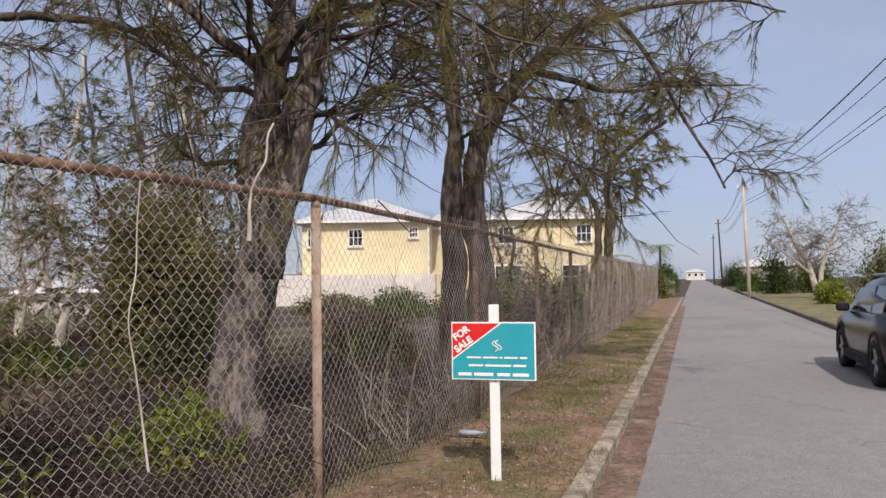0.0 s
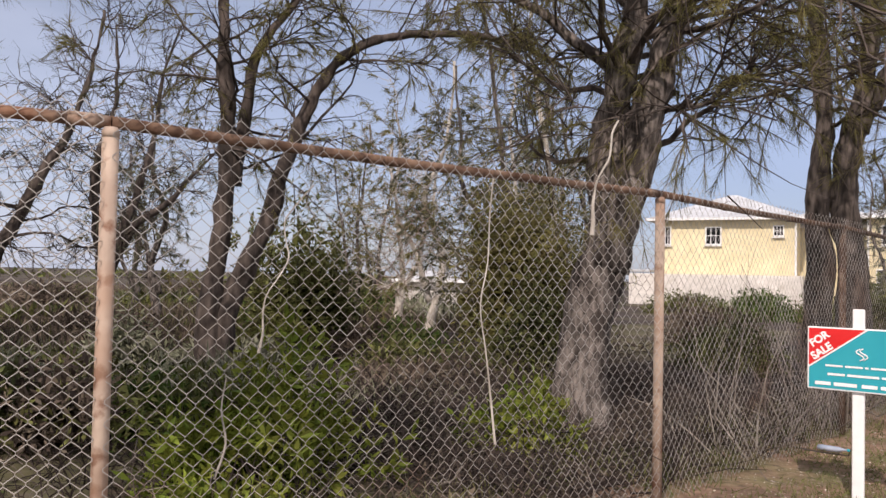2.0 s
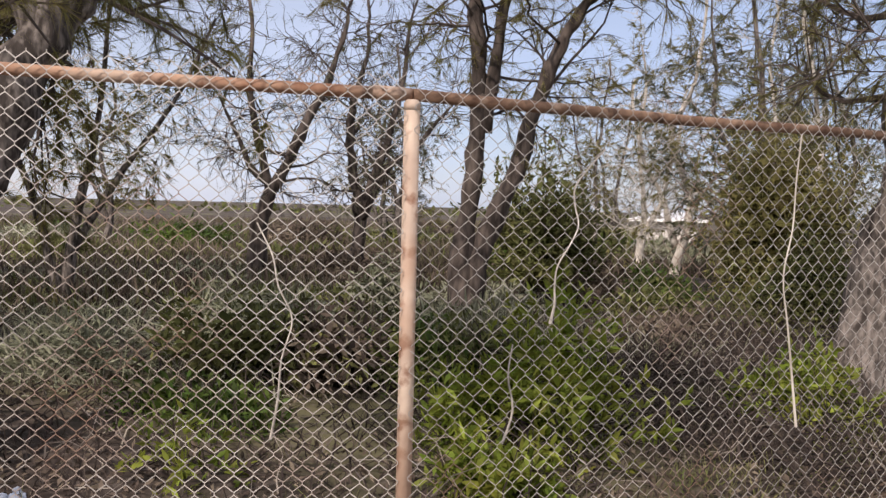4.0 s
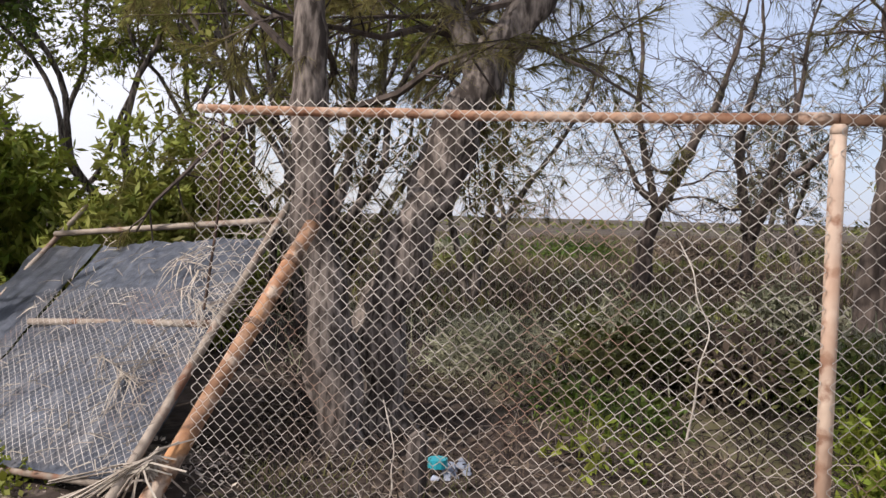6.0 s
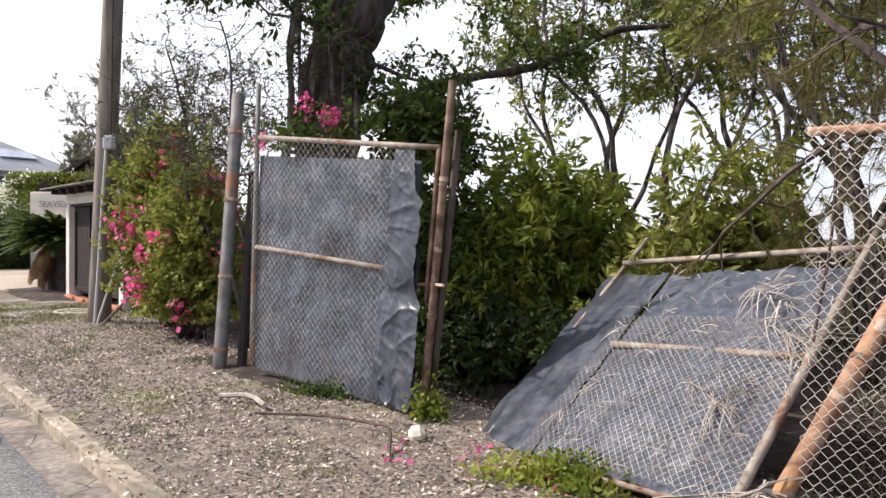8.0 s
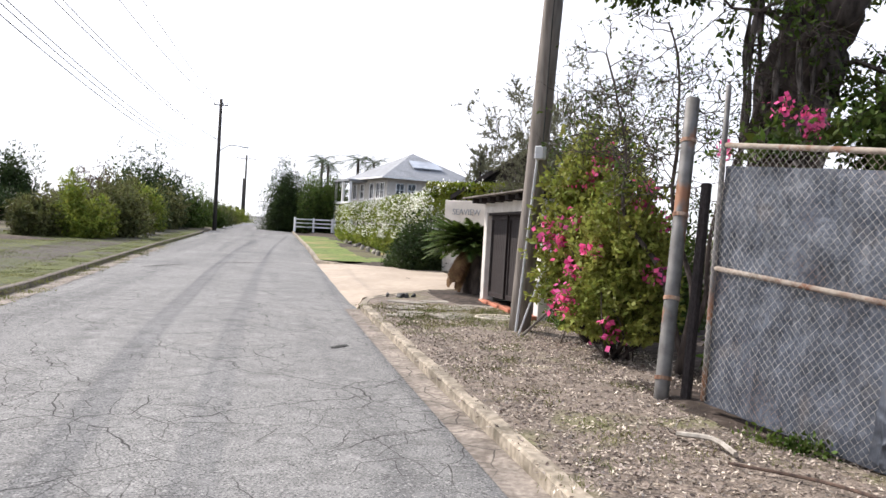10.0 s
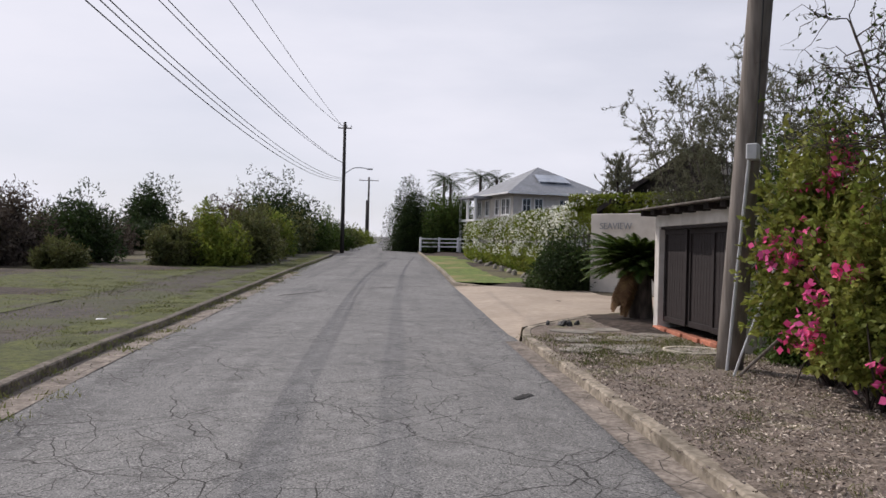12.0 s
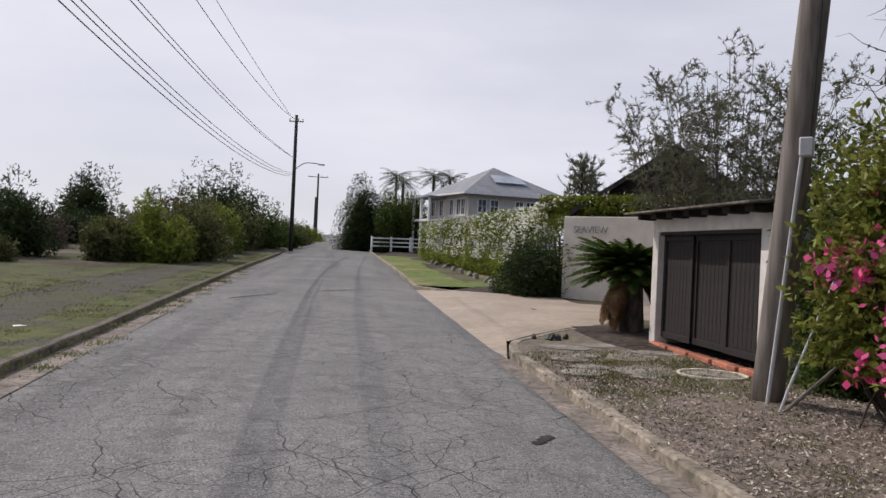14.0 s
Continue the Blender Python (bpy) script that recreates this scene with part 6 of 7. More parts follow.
tagged(Shape().tube([(-8.42, -11.72, 0.13), (-8.6, -11.47, 0.46), (-8.74, -11.24, 0.75)], 0.02, 7).make("leaning_pipe", "pole"), "short grey pipe leaning beside the flowers", "pipe")


def utility(base, height, material, label, r=0.13, arm=None, lean=(0, 0)):
    p = thing("utility_pole", label, "pole", at=base)
    Shape().tube([(0, 0, -0.3), (lean[0] * 0.5, lean[1] * 0.5, height * 0.5), (lean[0], lean[1], height)], [r, r * 0.85, r * 0.7], 10).make("shaft", material, p, smooth=True)
    if arm:
        ax = Vector(arm)
        Shape().tube([-ax + Vector((lean[0], lean[1], height - 0.5)), ax + Vector((lean[0], lean[1], height - 0.5))], 0.05, 6).make("crossarm", material, p)
        for f in (-0.9, -0.3, 0.9):
            q = ax * f + Vector((lean[0], lean[1], height - 0.45))
            Shape().tube([q, q + Vector((0, 0, 0.12)), q + Vector((0, 0, 0.2))], [0.03, 0.05, 0.03], 8).make("insulator", "white_paint", p)
    return p


lamp_pole = utility((-26.4, -67.3, 1.1), 10.7, "pole_dark", "dark creosoted pole carrying a street lamp", 0.17, (0.5, -0.25, 0))
Shape().tube(smooth_line([(0, 0, 6.4), (-0.7, 0.3, 6.95), (-1.4, 0.6, 7.0), (-1.75, 0.75, 6.95)], 4), 0.04, 6).make("lamp_arm", "plastic_grey", lamp_pole)
Shape().box(pose(-1.95, 0.83, 6.92, 0, 0, -23), 0.5, 0.2, 0.12, 0.04).make("lamp_head", "plastic_grey", lamp_pole)
utility((-50.6, -115.6, 1.9), 10.0, "pole_dark", "distant dark pole with a crossarm", 0.17, (1.3, -0.6, 0))
utility((-49.6, -114.0, 1.9), 6.5, "pole_dark", "distant short dark pole", 0.17)
utility((-50.8, -98.0, 1.9), 5.2, "bark_white", "distant bleached dead trunk", 0.10, None, (0.4, 0.1))
utility((3.84, 61.4, 0), 8.1, "pole_pale", "pale timber pole beside the lane", 0.14, (0.4, 0, 0), (-0.25, 0))
utility((3.6, 109.4, 0), 8.6, "pole_dark", "distant pole leaning over the lane", 0.13, (0.4, 0, 0), (-0.4, 0))
utility((3.5, 150, 0), 8.6, "pole_dark", "faint distant pole along the lane", 0.13, (0.4, 0, 0))
utility((8.0, -4.2, 0), 13.4, "pole_dark", "tall dark timber pole on the outer bend", 0.17, (0.6, -0.25, 0))


def wire(a, b, sag, r=0.014):
    a, b = Vector(a), Vector(b)
    pts = [a.lerp(b, t) + Vector((0, 0, -4 * sag * t * (1 - t))) for t in np.linspace(0, 1, 25)]
    return tagged(Shape().tube(pts, r, 4).make("overhead_wire", "cable"), "thin black overhead wire between poles", "wire", "overhead wires")


for za, zb, sag, dx in ((7.0, 8.3, 1.9, -0.1), (7.1, 8.95, 1.85, 0.1), (7.2, 9.1, 1.7, 0.15), (8.4, 9.1, 1.14, 0.0), (8.5, 9.8, 1.08, 0.2), (11.3, 11.4, 1.9, -0.3), (11.5, 13.15, 0.7, 0.3)):
    wire((-26.4 + dx, -67.3, za), (8.0 + dx * 2, -4.2, zb), sag)
for dx, dz in ((-0.4, 0), (-0.1, 0.25), (0.35, 0), (0.2, -1.0), (0.3, -1.2)):
    wire((3.6 + dx * 0.6, 61.4, 7.7 + dz), (8.0 + dx, -4.2, 9.5 + dz), 0.9)
    wire((3.6 + dx * 0.6, 61.4, 7.7 + dz), (3.3 + dx * 0.5, 109.4, 8.2 + dz), 0.8)

# ---- bin store by the drive ----
store = thing("bin_store", "low white store with dark timber doors", "shed", at=(-11.9, -16.7, 0.2))
se = Vector((0.425, 0.905, 0)).normalized()
sb = Vector((-0.905, 0.425, 0))
ang = math.degrees(math.atan2(se.y, se.x))


def on_store(along, back, z):
    return Matrix.Translation(se * along + sb * back + Vector((0, 0, z))) @ pose(0, 0, 0, 0, 0, ang)


W = 3.9
Shape().box(on_store(0.12, 0.1, 0.98), 0.24, 0.26, 2.0, 0.01).make("pillar", "white_wall", store)
Shape().box(on_store(W - 0.12, 0.1, 0.98), 0.24, 0.26, 2.0, 0.01).make("pillar", "white_wall", store)
Shape().box(on_store(W / 2, 0.1, 2.10), W, 0.26, 0.24, 0.01).make("lintel", "white_wall", store)
Shape().box(on_store(W / 2, 2.0, 1.05), W, 0.15, 2.3, 0.01).make("back_wall", "white_wall", store)
for a in (0.075, W - 0.075):
    Shape().box(on_store(a, 1.08, 1.08), 0.15, 1.68, 2.3, 0.005).make("side_wall", "white_wall", store)
for k in range(3):
    c, w = 0.24 + (W - 0.48) * (k + 0.5) / 3, (W - 0.48) / 3
    y = 0.12 + 0.045 * (k % 2)
    fr = Shape()
    for off in (-w / 2 + 0.04, w / 2 - 0.04):
        fr.box(on_store(c + off, y - 0.024, 1.05), 0.08, 0.03, 1.76, 0.004)
    for z in (0.21, 1.88):
        fr.box(on_store(c, y - 0.0235, z), w, 0.03, 0.10, 0.004)
    door = fr.make("sliding_door", "dark_wood", store, "dark boarded sliding door")
    for t in range(9):
        if k == 0 and t == 0:
            plank = Shape().box(Matrix.Identity(4), w / 9 - 0.008, 0.022, 1.72, 0.003).make("board", "dark_wood", door)
            board = plank
        else:
            board = new("board", plank.data)
            board.parent = door
        board.matrix_basis = on_store(c - w / 2 + w * (t + 0.5) / 9, y, 1.05)
Shape().box(on_store(W / 2, 0.07, 1.955), W - 0.48, 0.14, 0.06, 0.004).make("door_track", "dark_wood", store)
for i in range(9):
    Shape().box(on_store(W / 2, -0.32 + 0.32 * i, 2.31 + 0.028 * i) @ pose(0, 0, 0, 6), W + 0.55, 0.36, 0.035, 0.008).make("roof_course", "roof_old", store, "weathered grey roof course")
for k in range(7):
    Shape().box(on_store(0.05 + k * (W - 0.1) / 6, -0.12, 2.235), 0.22 if k else 0.12, 0.42, 0.10, 0.01).make("rafter_tail", "dark_wood", store)
for k in range(14):
    b = Shape().box(Matrix.Translation((0, 0, 0)), 0.25, 0.17, 0.085, 0.01).make("brick", "brick", store) if k == 0 else None
    if b:
        first = b
        b.matrix_basis = on_store(0.36, -0.04, 0.03)
    else:
        ob = new("brick", first.data)
        ob.parent = store
        ob.matrix_basis = on_store(0.36 + k * 0.262, -0.04 - 0.02 * (k % 3), 0.03) @ pose(0, 0, 0, 0, 0, (k * 37 % 7) - 3)


def slab(x, y, r, seed, label, squash=1.0, ring=False):
    rng = np.random.default_rng(seed)
    n = 22 if ring else 13
    poly = []
    for i in range(n):
        a = 2 * math.pi * i / n
        q = r * (1 if ring else rng.uniform(0.82, 1.12))
        poly.append((math.cos(a) * q, math.sin(a) * q * squash))
    z = ground_z(x, y)
    s = Shape().prism(poly, -0.04, 0.016)
    ob = s.make("manhole_cover" if ring else "flagstone", "stone")
    ob.location = (x, y, z)
    ob.rotation_euler = (0, 0, rng.uniform(0, 6))
    tagged(ob, label, "manhole" if ring else "paving stone", "" if ring else "flagstones by the store")
    if ring:
        t = Shape().tube([(math.cos(2 * math.pi * i / 24) * r * 1.05, math.sin(2 * math.pi * i / 24) * r * 1.05 * squash, 0.012) for i in range(25)], 0.028, 5)
        t.make("rim", "limestone", ob)


for k, (x, y, r) in enumerate(((-9.75, -16.55, 0.42), (-10.55, -16.6, 0.38), (-8.9, -15.5, 0.36), (-9.35, -15.7, 0.3), (-10.0, -15.35, 0.52), (-8.15, -14.4, 0.36), (-8.55, -14.75, 0.30), (-9.15, -14.25, 0.55), (-10.9, -15.6, 0.45), (-8.75, -13.9, 0.25))):
    slab(x, y, r, 300 + k, "irregular grey flagstone sunk in dry grass", 0.8)
slab(-9.75, -13.65, 0.42, 330, "round pale concrete manhole cover", 1.0, True)
lump = Shape()
rng = np.random.default_rng(4)
for k in range(9):
    lump.box(pose(rng.normal() * 0.22, rng.normal() * 0.14, 0.07, *rng.uniform(0, 90, 3)), 0.22, 0.16, 0.10, 0.03)
lb = lump.make("rubbish_pile", "cable")
lb.location = (-10.35, -17.5, 0.2)
lb.scale = (0.65, 0.65, 0.6)
tagged(lb, "small dark heap of rubbish by the kerb", "rubbish")

# ---- boundary wall, hedge and planting ----
wall = Shape().box(pose(-18.15, -23.95, 1.62, 0, 0, math.degrees(math.atan2(3.1, -0.93))), 3.3, 0.22, 2.55, 0.02)
wl_ = tagged(wall.make("wall_seaview", "cream_wall"), "cream boundary wall lettered with a house name", "wall", kind="structure")
cu = bpy.data.curves.new("house_name", "FONT")
cu.body, cu.size, cu.extrude = "SEAVIEW", 0.29, 0.012
cu.materials.append(M["roof_grey"])
name_ob = new("house_name", cu)
wdir = Vector((-0.287, 0.958, 0))
name_ob.matrix_world = Matrix.Translation(Vector((-17.6, -25.1, 2.40))) @ Matrix(((wdir.x, 0, wdir.y, 0), (wdir.y, 0, -wdir.x, 0), (0, 1, 0, 0), (0, 0, 0, 1)))
name_ob.parent = wl_
name_ob.matrix_parent_inverse = Matrix.Identity(4)
pier = Shape().box(pose(-19.3, -21.2, 1.75, 0, 0, 20), 1.5, 1.0, 3.1, 0.03).box(pose(-19.3, -21.2, 3.36, 0, 0, 20), 1.7, 1.2, 0.14, 0.03)
tagged(pier.make("wall_pier", "white_wall"), "white masonry pier with a flat cap", "wall", kind="structure")
tagged(Shape().box(pose(-18.55, -20.9, 3.85, 0, 0, 20), 0.22, 0.22, 0.75, 0.02).make("chimney_pot", "white_wall"), "small white pot on the pier", "pot")


def hedge(name, label, line, width, h0, h1, n, lsize, leaf, seed, flowers=0, bottom=0.1):
    rng = np.random.default_rng(seed)
    root = thing(name, label, "hedge", at=(line[0][0], line[0][1], 0))
    p = [Vector((*q, 0)) for q in line]
    t = rng.uniform(0, len(p) - 1.001, n)
    i = t.astype(int)
    a = np.array([tuple(q) for q in p])
    c = a[i] * (1 - (t - i))[:, None] + a[i + 1] * (t - i)[:, None]
    d = unit(a[i + 1] - a[i])
    nn = np.column_stack([-d[:, 1], d[:, 0], 0 * t])
    ang = rng.uniform(0, 2 * math.pi, n)
    rad = 1 - 0.3 * rng.uniform(0, 1, n) ** 2
    bump = 1 + 0.12 * np.array([noise.noise((x * 0.9, y * 0.9, w)) for (x, y, _), w in zip(c, np.cos(ang) * 1.5)])
    hh = (h0 + (h1 - h0) * t / (len(p) - 1))
    gz = np.array([ground_z(x, y) for x, y, _ in c])
    sq = lambda v: np.sign(v) * np.abs(v) ** 0.55
    pos = c + nn * (sq(np.cos(ang)) * width * 0.5 * rad * bump)[:, None]
    pos[:, 2] = gz + bottom + (hh - bottom) * (0.5 + 0.5 * sq(np.sin(ang)) * rad * bump)
    out = nn * np.cos(ang)[:, None] + np.array([0, 0, 1.0]) * np.sin(ang)[:, None]
    under(quads("foliage", leaf_quads(rng, pos, lsize, 0.5, out, 0.8), leaf), root)
    if flowers:
        top = np.where((np.sin(ang) > -0.25) & (rad > 0.9))[0]
        w = np.array([0.25 + 1.2 * max(0, noise.noise((pos[k, 0] * 0.5, pos[k, 1] * 0.5, 7))) for k in top])
        h = pos[rng.choice(top, flowers, p=w / w.sum())]
        fp = np.repeat(h, 10, 0) + rng.normal(size=(flowers * 10, 3)) * 0.085
        under(quads("blossom", leaf_quads(rng, fp, 0.085, 0.9, None, 1), "white_flower"), root)
    s = Shape()
    for k in range(24):
        q = c[rng.integers(0, n)]
        s.tube([(q[0], q[1], ground_z(q[0], q[1]) - 0.05), (q[0] + rng.normal() * 0.2, q[1] + rng.normal() * 0.2, ground_z(q[0], q[1]) + h0 * 0.6)], 0.03, 5)
    under(s.make("branchwork", "bark_dark"), root)
    return root


hedge("flowering_hedge", "tall clipped hedge thick with white blossom", [(-18.9, -27.0), (-22.5, -34.5), (-26, -42.5), (-29.4, -51.5)], 1.7, 2.95, 2.5, 44000, 0.13, "leaf_bright", 141, 1500)
hedge("wall_top_hedge", "green hedge growing over the wall top", [(-18.2, -27.0), (-18.9, -24.5), (-19.5, -21.6)], 1.0, 3.12, 3.12, 8000, 0.13, "leaf_bright", 142, 60, 2.66)
bush("dark_bush", "dense dark green shrub before the hedge", (-17.35, -26.7, 0.35), (1.7, 1.7, 2.35), "leaf_dark", 15000, 0.12, 0.3, 143)
rng = np.random.default_rng(9)
s = Shape()
for k in range(12):
    x, y = -17.9 - 11 * k / 12 + rng.normal() * 0.2, -28.5 - 23 * k / 12
    s.box(Matrix.Translation((x, y, ground_z(x, y) + 0.08)) @ pose(0, 0, 0, *rng.uniform(0, 80, 3)), 0.34, 0.26, 0.2, 0.06)
tagged(s.make("edging_stones", "stone"), "row of rough stones along the hedge foot", "stones", kind="stuff")


def frond(s, root, way, length, leaflets, lw, arch, rng):
    """A feathery palm leaf as a rib with leaflets on both sides."""
    pts, p, d = [Vector(root)], Vector(root), Vector(way).normalized()
    for i in range(8):
        d = (d + Vector((0, 0, -arch))).normalized()
        p = p + d * length / 8
        pts.append(p.copy())
    s.tube(pts, [0.014 * (1 - 0.1 * i) for i in range(9)], 3, False)
    for k in range(leaflets):
        t = 0.12 + 0.86 * k / leaflets
        i = min(int(t * 8), 7)
        q, ax = pts[i].lerp(pts[i + 1], t * 8 - i), (pts[i + 1] - pts[i]).normalized()
        sd = ax.cross(Vector((0, 0, 1))).normalized()
        ln = lw * math.sin(math.pi * (0.15 + 0.8 * t))
        for sgn in (-1, 1):
            tip = q + sd * sgn * ln * 0.85 + ax * ln * 0.5 + Vector((0, 0, -0.25 * ln + 0.1 * ln * rng.normal()))
            w = ax * 0.03
            s.add([q - w, q + w, tip], [(0, 1, 2)])


def palm(name, label, base, height, r, n, length, leaflets, lw, seed, leaf="leaf", dead=0, arch=0.2, rise=0.9, skirt=1.3):
    rng = np.random.default_rng(seed)
    root = thing(name, label, "palm", at=base)
    Shape().tube([(0, 0, -0.2), (0.03, 0.02, height * 0.5), (0, 0, height)], [r * 1.2, r, r * 0.9], 10).make("trunk", "bark_dark", root)
    s = Shape()
    for k in range(n):
        a = 2.4 * k
        frond(s, (0, 0, height), (math.cos(a), math.sin(a), rise * (1 - skirt * k / n)), length * rng.uniform(0.85, 1.1), leaflets, lw, arch, rng)
    s.make("crown", leaf, root)
    if dead:
        s = Shape()
        for k in range(dead):
            a = 2.1 * k
            frond(s, (0, 0, height), (math.cos(a), math.sin(a), rng.uniform(-0.45, 0.15)), length * rng.uniform(0.7, 1.0), leaflets, lw * 0.9, 0.24, rng)
        s.make("dead_skirt", "brown_frond", root, "drooping dead brown fronds")
    return root


palm("cycad", "dark cycad with drooping dead brown fronds", (-12.75, -18.05, 0.2), 1.2, 0.28, 130, 1.35, 44, 0.22, 151, "leaf", 80, 0.10, 1.3, 0.9)
for k, (p, h) in enumerate((((-48.1, -88.8, 1.7), 8.2), ((-49.1, -82.4, 1.7), 8.0), ((-50.6, -81.4, 1.7), 7.8), ((-46.5, -84.5, 1.7), 7.2))):
    palm("coconut_palm", "coconut palm with ragged fronds behind the house", p, h, 0.16, 22, 2.5, 18, 0.75, 160 + k, "leaf_dark", 0, 0.13, 1.15)
plumes = []
for k in range(30):
    a, q = k * 2.4, math.sqrt((k + 0.5) / 30) * 2.9
    x, y = math.cos(a) * q, math.sin(a) * q
    plumes.append(([(x * 0.06, y * 0.06, 0), (x * 0.42, y * 0.42, 1.7), (x * 0.80, y * 0.80, 3.3), (x * 1.08, y * 1.08, 6.75 - 0.66 * q + 0.5 * math.sin(k * 5.1))], 0.028, 0.006))
tree("feathery_tree", "upright feathery grey-green tree behind the store", (-17.6, -19.4, 0.25), plumes,
     bark="bark", leaf="needle_grey", seed=171, branches=14, blen=1.0, twigs=8, tlen=0.45, leaves=27, lsize=0.11, lwidth=0.020, low=0.14, up=0.14, sag=-0.25, bend=0.22, twig_r=0.004, fuzz=1.0, tuft=1.2)
bush("feathery_bush", "dense olive shrub at the store's back", (-15.8, -17.6, 0.25), (1.6, 1.6, 3.4), "needle_grey", 9000, 0.16, 0.16, 172, stems=12)
bush("feathery_bush", "soft olive shrub above the flowers", (-11.9, -12.2, 0.2), (1.5, 1.6, 3.8), "leaf", 14000, 0.10, 0.4, 173, stems=12)
tree("feathery_tree", "pale feathery tree beyond the dark roof", (-28.5, -36.5, 0.7), [([(0, 0, 0), (0.1, 0, 2.5), (0.2, 0.1, 5.2)], 0.14, 0.03), ([(0, 0, 0), (-0.5, -0.4, 2.5), (-0.9, -0.7, 5)], 0.12, 0.03)],
     leaf="needle_grey", seed=174, branches=14, blen=1.2, twigs=8, leaves=34, lsize=0.3, lwidth=0.04, low=0.35, up=0.2, sag=-0.3)
bush("round_tree", "dense dark rounded tree at the roadside", (-36.2, -73.8, 1.3), (3.2, 3.2, 8.8), "leaf_dark", 34000, 0.24, 0.5, 175, category="tree", lumps=22, stems=8, sr=0.05, far=True)
bush("round_tree", "bushy dark green tree by the white fence", (-38.6, -70.6, 1.4), (3.4, 3.4, 7.0), "leaf", 28000, 0.27, 0.6, 176, category="tree", lumps=20, stems=8, sr=0.05, far=True)
rail = thing("rail_fence", "white three-rail timber fence", "fence", at=(-35, -70, 1.3))
fa, fb = Vector((-35.4, -70.6, 1.45)), Vector((-39.2, -67.0, 1.5))
for z in (0.35, 0.7, 1.05):
    under(Shape().tube([fa + Vector((0, 0, z)), fb + Vector((0, 0, z))], 0.07, 4).make("rail", "white_paint"), rail)
for k in range(4):
    q = fa.lerp(fb, k / 3)
    under(Shape().box(Matrix.Translation(q + Vector((0, 0, 0.55))), 0.16, 0.16, 1.3, 0.01).make("post", "white_paint"), rail)

# ---- houses ----


def window(parent, m, w, h, bars=2, louvre=False):
    """A framed window in the local xz plane of m, facing -y."""
    fr = Shape()
    a, b = (w / 2 + 0.03, h / 2 + 0.03), (w / 2 - 0.03, h / 2 - 0.03)
    v = [(sx * r[0], y, sz * r[1]) for y in (-0.08, 0.02) for r in (a, b) for sx, sz in ((-1, -1), (1, -1), (1, 1), (-1, 1))]
    f = []
    for k in range(4):
        q = (k + 1) % 4
        f += [(k, q, 4 + q, 4 + k), (8 + q, 8 + k, 12 + k, 12 + q), (q, k, 8 + k, 8 + q), (4 + k, 4 + q, 12 + q, 12 + k)]
    win = fr.add([m @ Vector(p) for p in v], f).make("window", "white_paint", parent)
    for k in range(1, bars):
        Shape().box(m @ pose(-w / 2 + w * k / bars, -0.02, 0), 0.03, 0.05, h).make("glazing_bar", "white_paint", win)
    Shape().box(m @ pose(0, -0.02, 0), w, 0.04, 0.03).make("glazing_bar", "white_paint", win)
    Shape().box(m @ pose(0, 0.012, 0), w, 0.02, h).make("pane", "glass_dark", win)
    Shape().box(m @ pose(0, -0.07, -h / 2 - 0.08), w + 0.16, 0.14, 0.05).make("sill", "white_paint", win)
    return win


def hip_roof(m, w, d, z, rise, over, parent, material):
    """A hipped roof over a w by d plan at height z."""
    a, b = w / 2 + over, d / 2 + over
    r = max(a - b, 0.0)
    q = max(b - a, 0.0)
    v = [(-a, -b, z), (a, -b, z), (a, b, z), (-a, b, z), (-r, -q, z + rise), (r, q, z + rise)]
    s = Shape()
    f = [(0, 1, 5, 4), (1, 2, 5), (2, 3, 4, 5), (3, 0, 4)] if r >= q else [(0, 1, 4), (1, 2, 5, 4), (2, 3, 5), (3, 0, 4, 5)]
    s.add([m @ Vector(p) for p in v], f + [(3, 2, 1, 0)])
    roof = s.make("roof", material, parent)
    e = Shape()
    for x0, y0, x1, y1 in ((-a, -b, a, -b), (a, -b, a, b), (a, b, -a, b), (-a, b, -a, -b)):
        e.tube([m @ Vector((x0, y0, z - 0.06)), m @ Vector((x1, y1, z - 0.06))], 0.09, 4)
    e.make("fascia", "white_paint", roof)
    return roof


yh = thing("yellow_house", "pale yellow two-storey house with a white metal roof", "house", at=(-12.5, 46.5, -0.4))
ya = math.degrees(math.atan2(4.0, 16.2))
Y = pose(0, 0, 0, 0, 0, ya)
for cx, w, d in ((-6.0, 7.4, 7.0), (4.6, 7.2, 7.0)):
    Shape().box(Y @ pose(cx, 2, 2.6), w, d, 5.4, 0.02).make("wall", "yellow_wall", yh)
    hip_roof(Y @ pose(cx, 2, 0), w, d, 5.32, 1.6, 0.45, yh, "roof_white")
Shape().box(Y @ pose(-0.7, 3.5, 2.4), 5, 5, 5.0, 0.02).make("wall", "yellow_wall", yh)
hip_roof(Y @ pose(-0.7, 3.5, 0), 6, 5, 5.0, 1.3, 0.3, yh, "roof_white")
Shape().box(Y @ pose(-6.4, -2.2, 1.1), 9.0, 1.2, 2.2, 0.02).make("annexe", "white_wall", yh, "low white annexe wall")
Shape().box(Y @ pose(-10.6, -1.0, 2.35), 1.6, 3.0, 0.14, 0.02).make("annexe_roof", "roof_white", yh)
for x, z, w, h in ((-9.1, 4.35, 0.45, 1.0), (-6.55, 4.35, 0.8, 0.95), (-3.2, 4.6, 0.5, 0.55), (2.1, 4.35, 0.85, 0.95), (6.5, 4.4, 0.85, 0.95), (2.2, 1.95, 1.5, 1.3), (6.0, 1.95, 1.5, 1.3)):
    window(yh, Y @ pose(x, -1.52, z), w, h, 3)
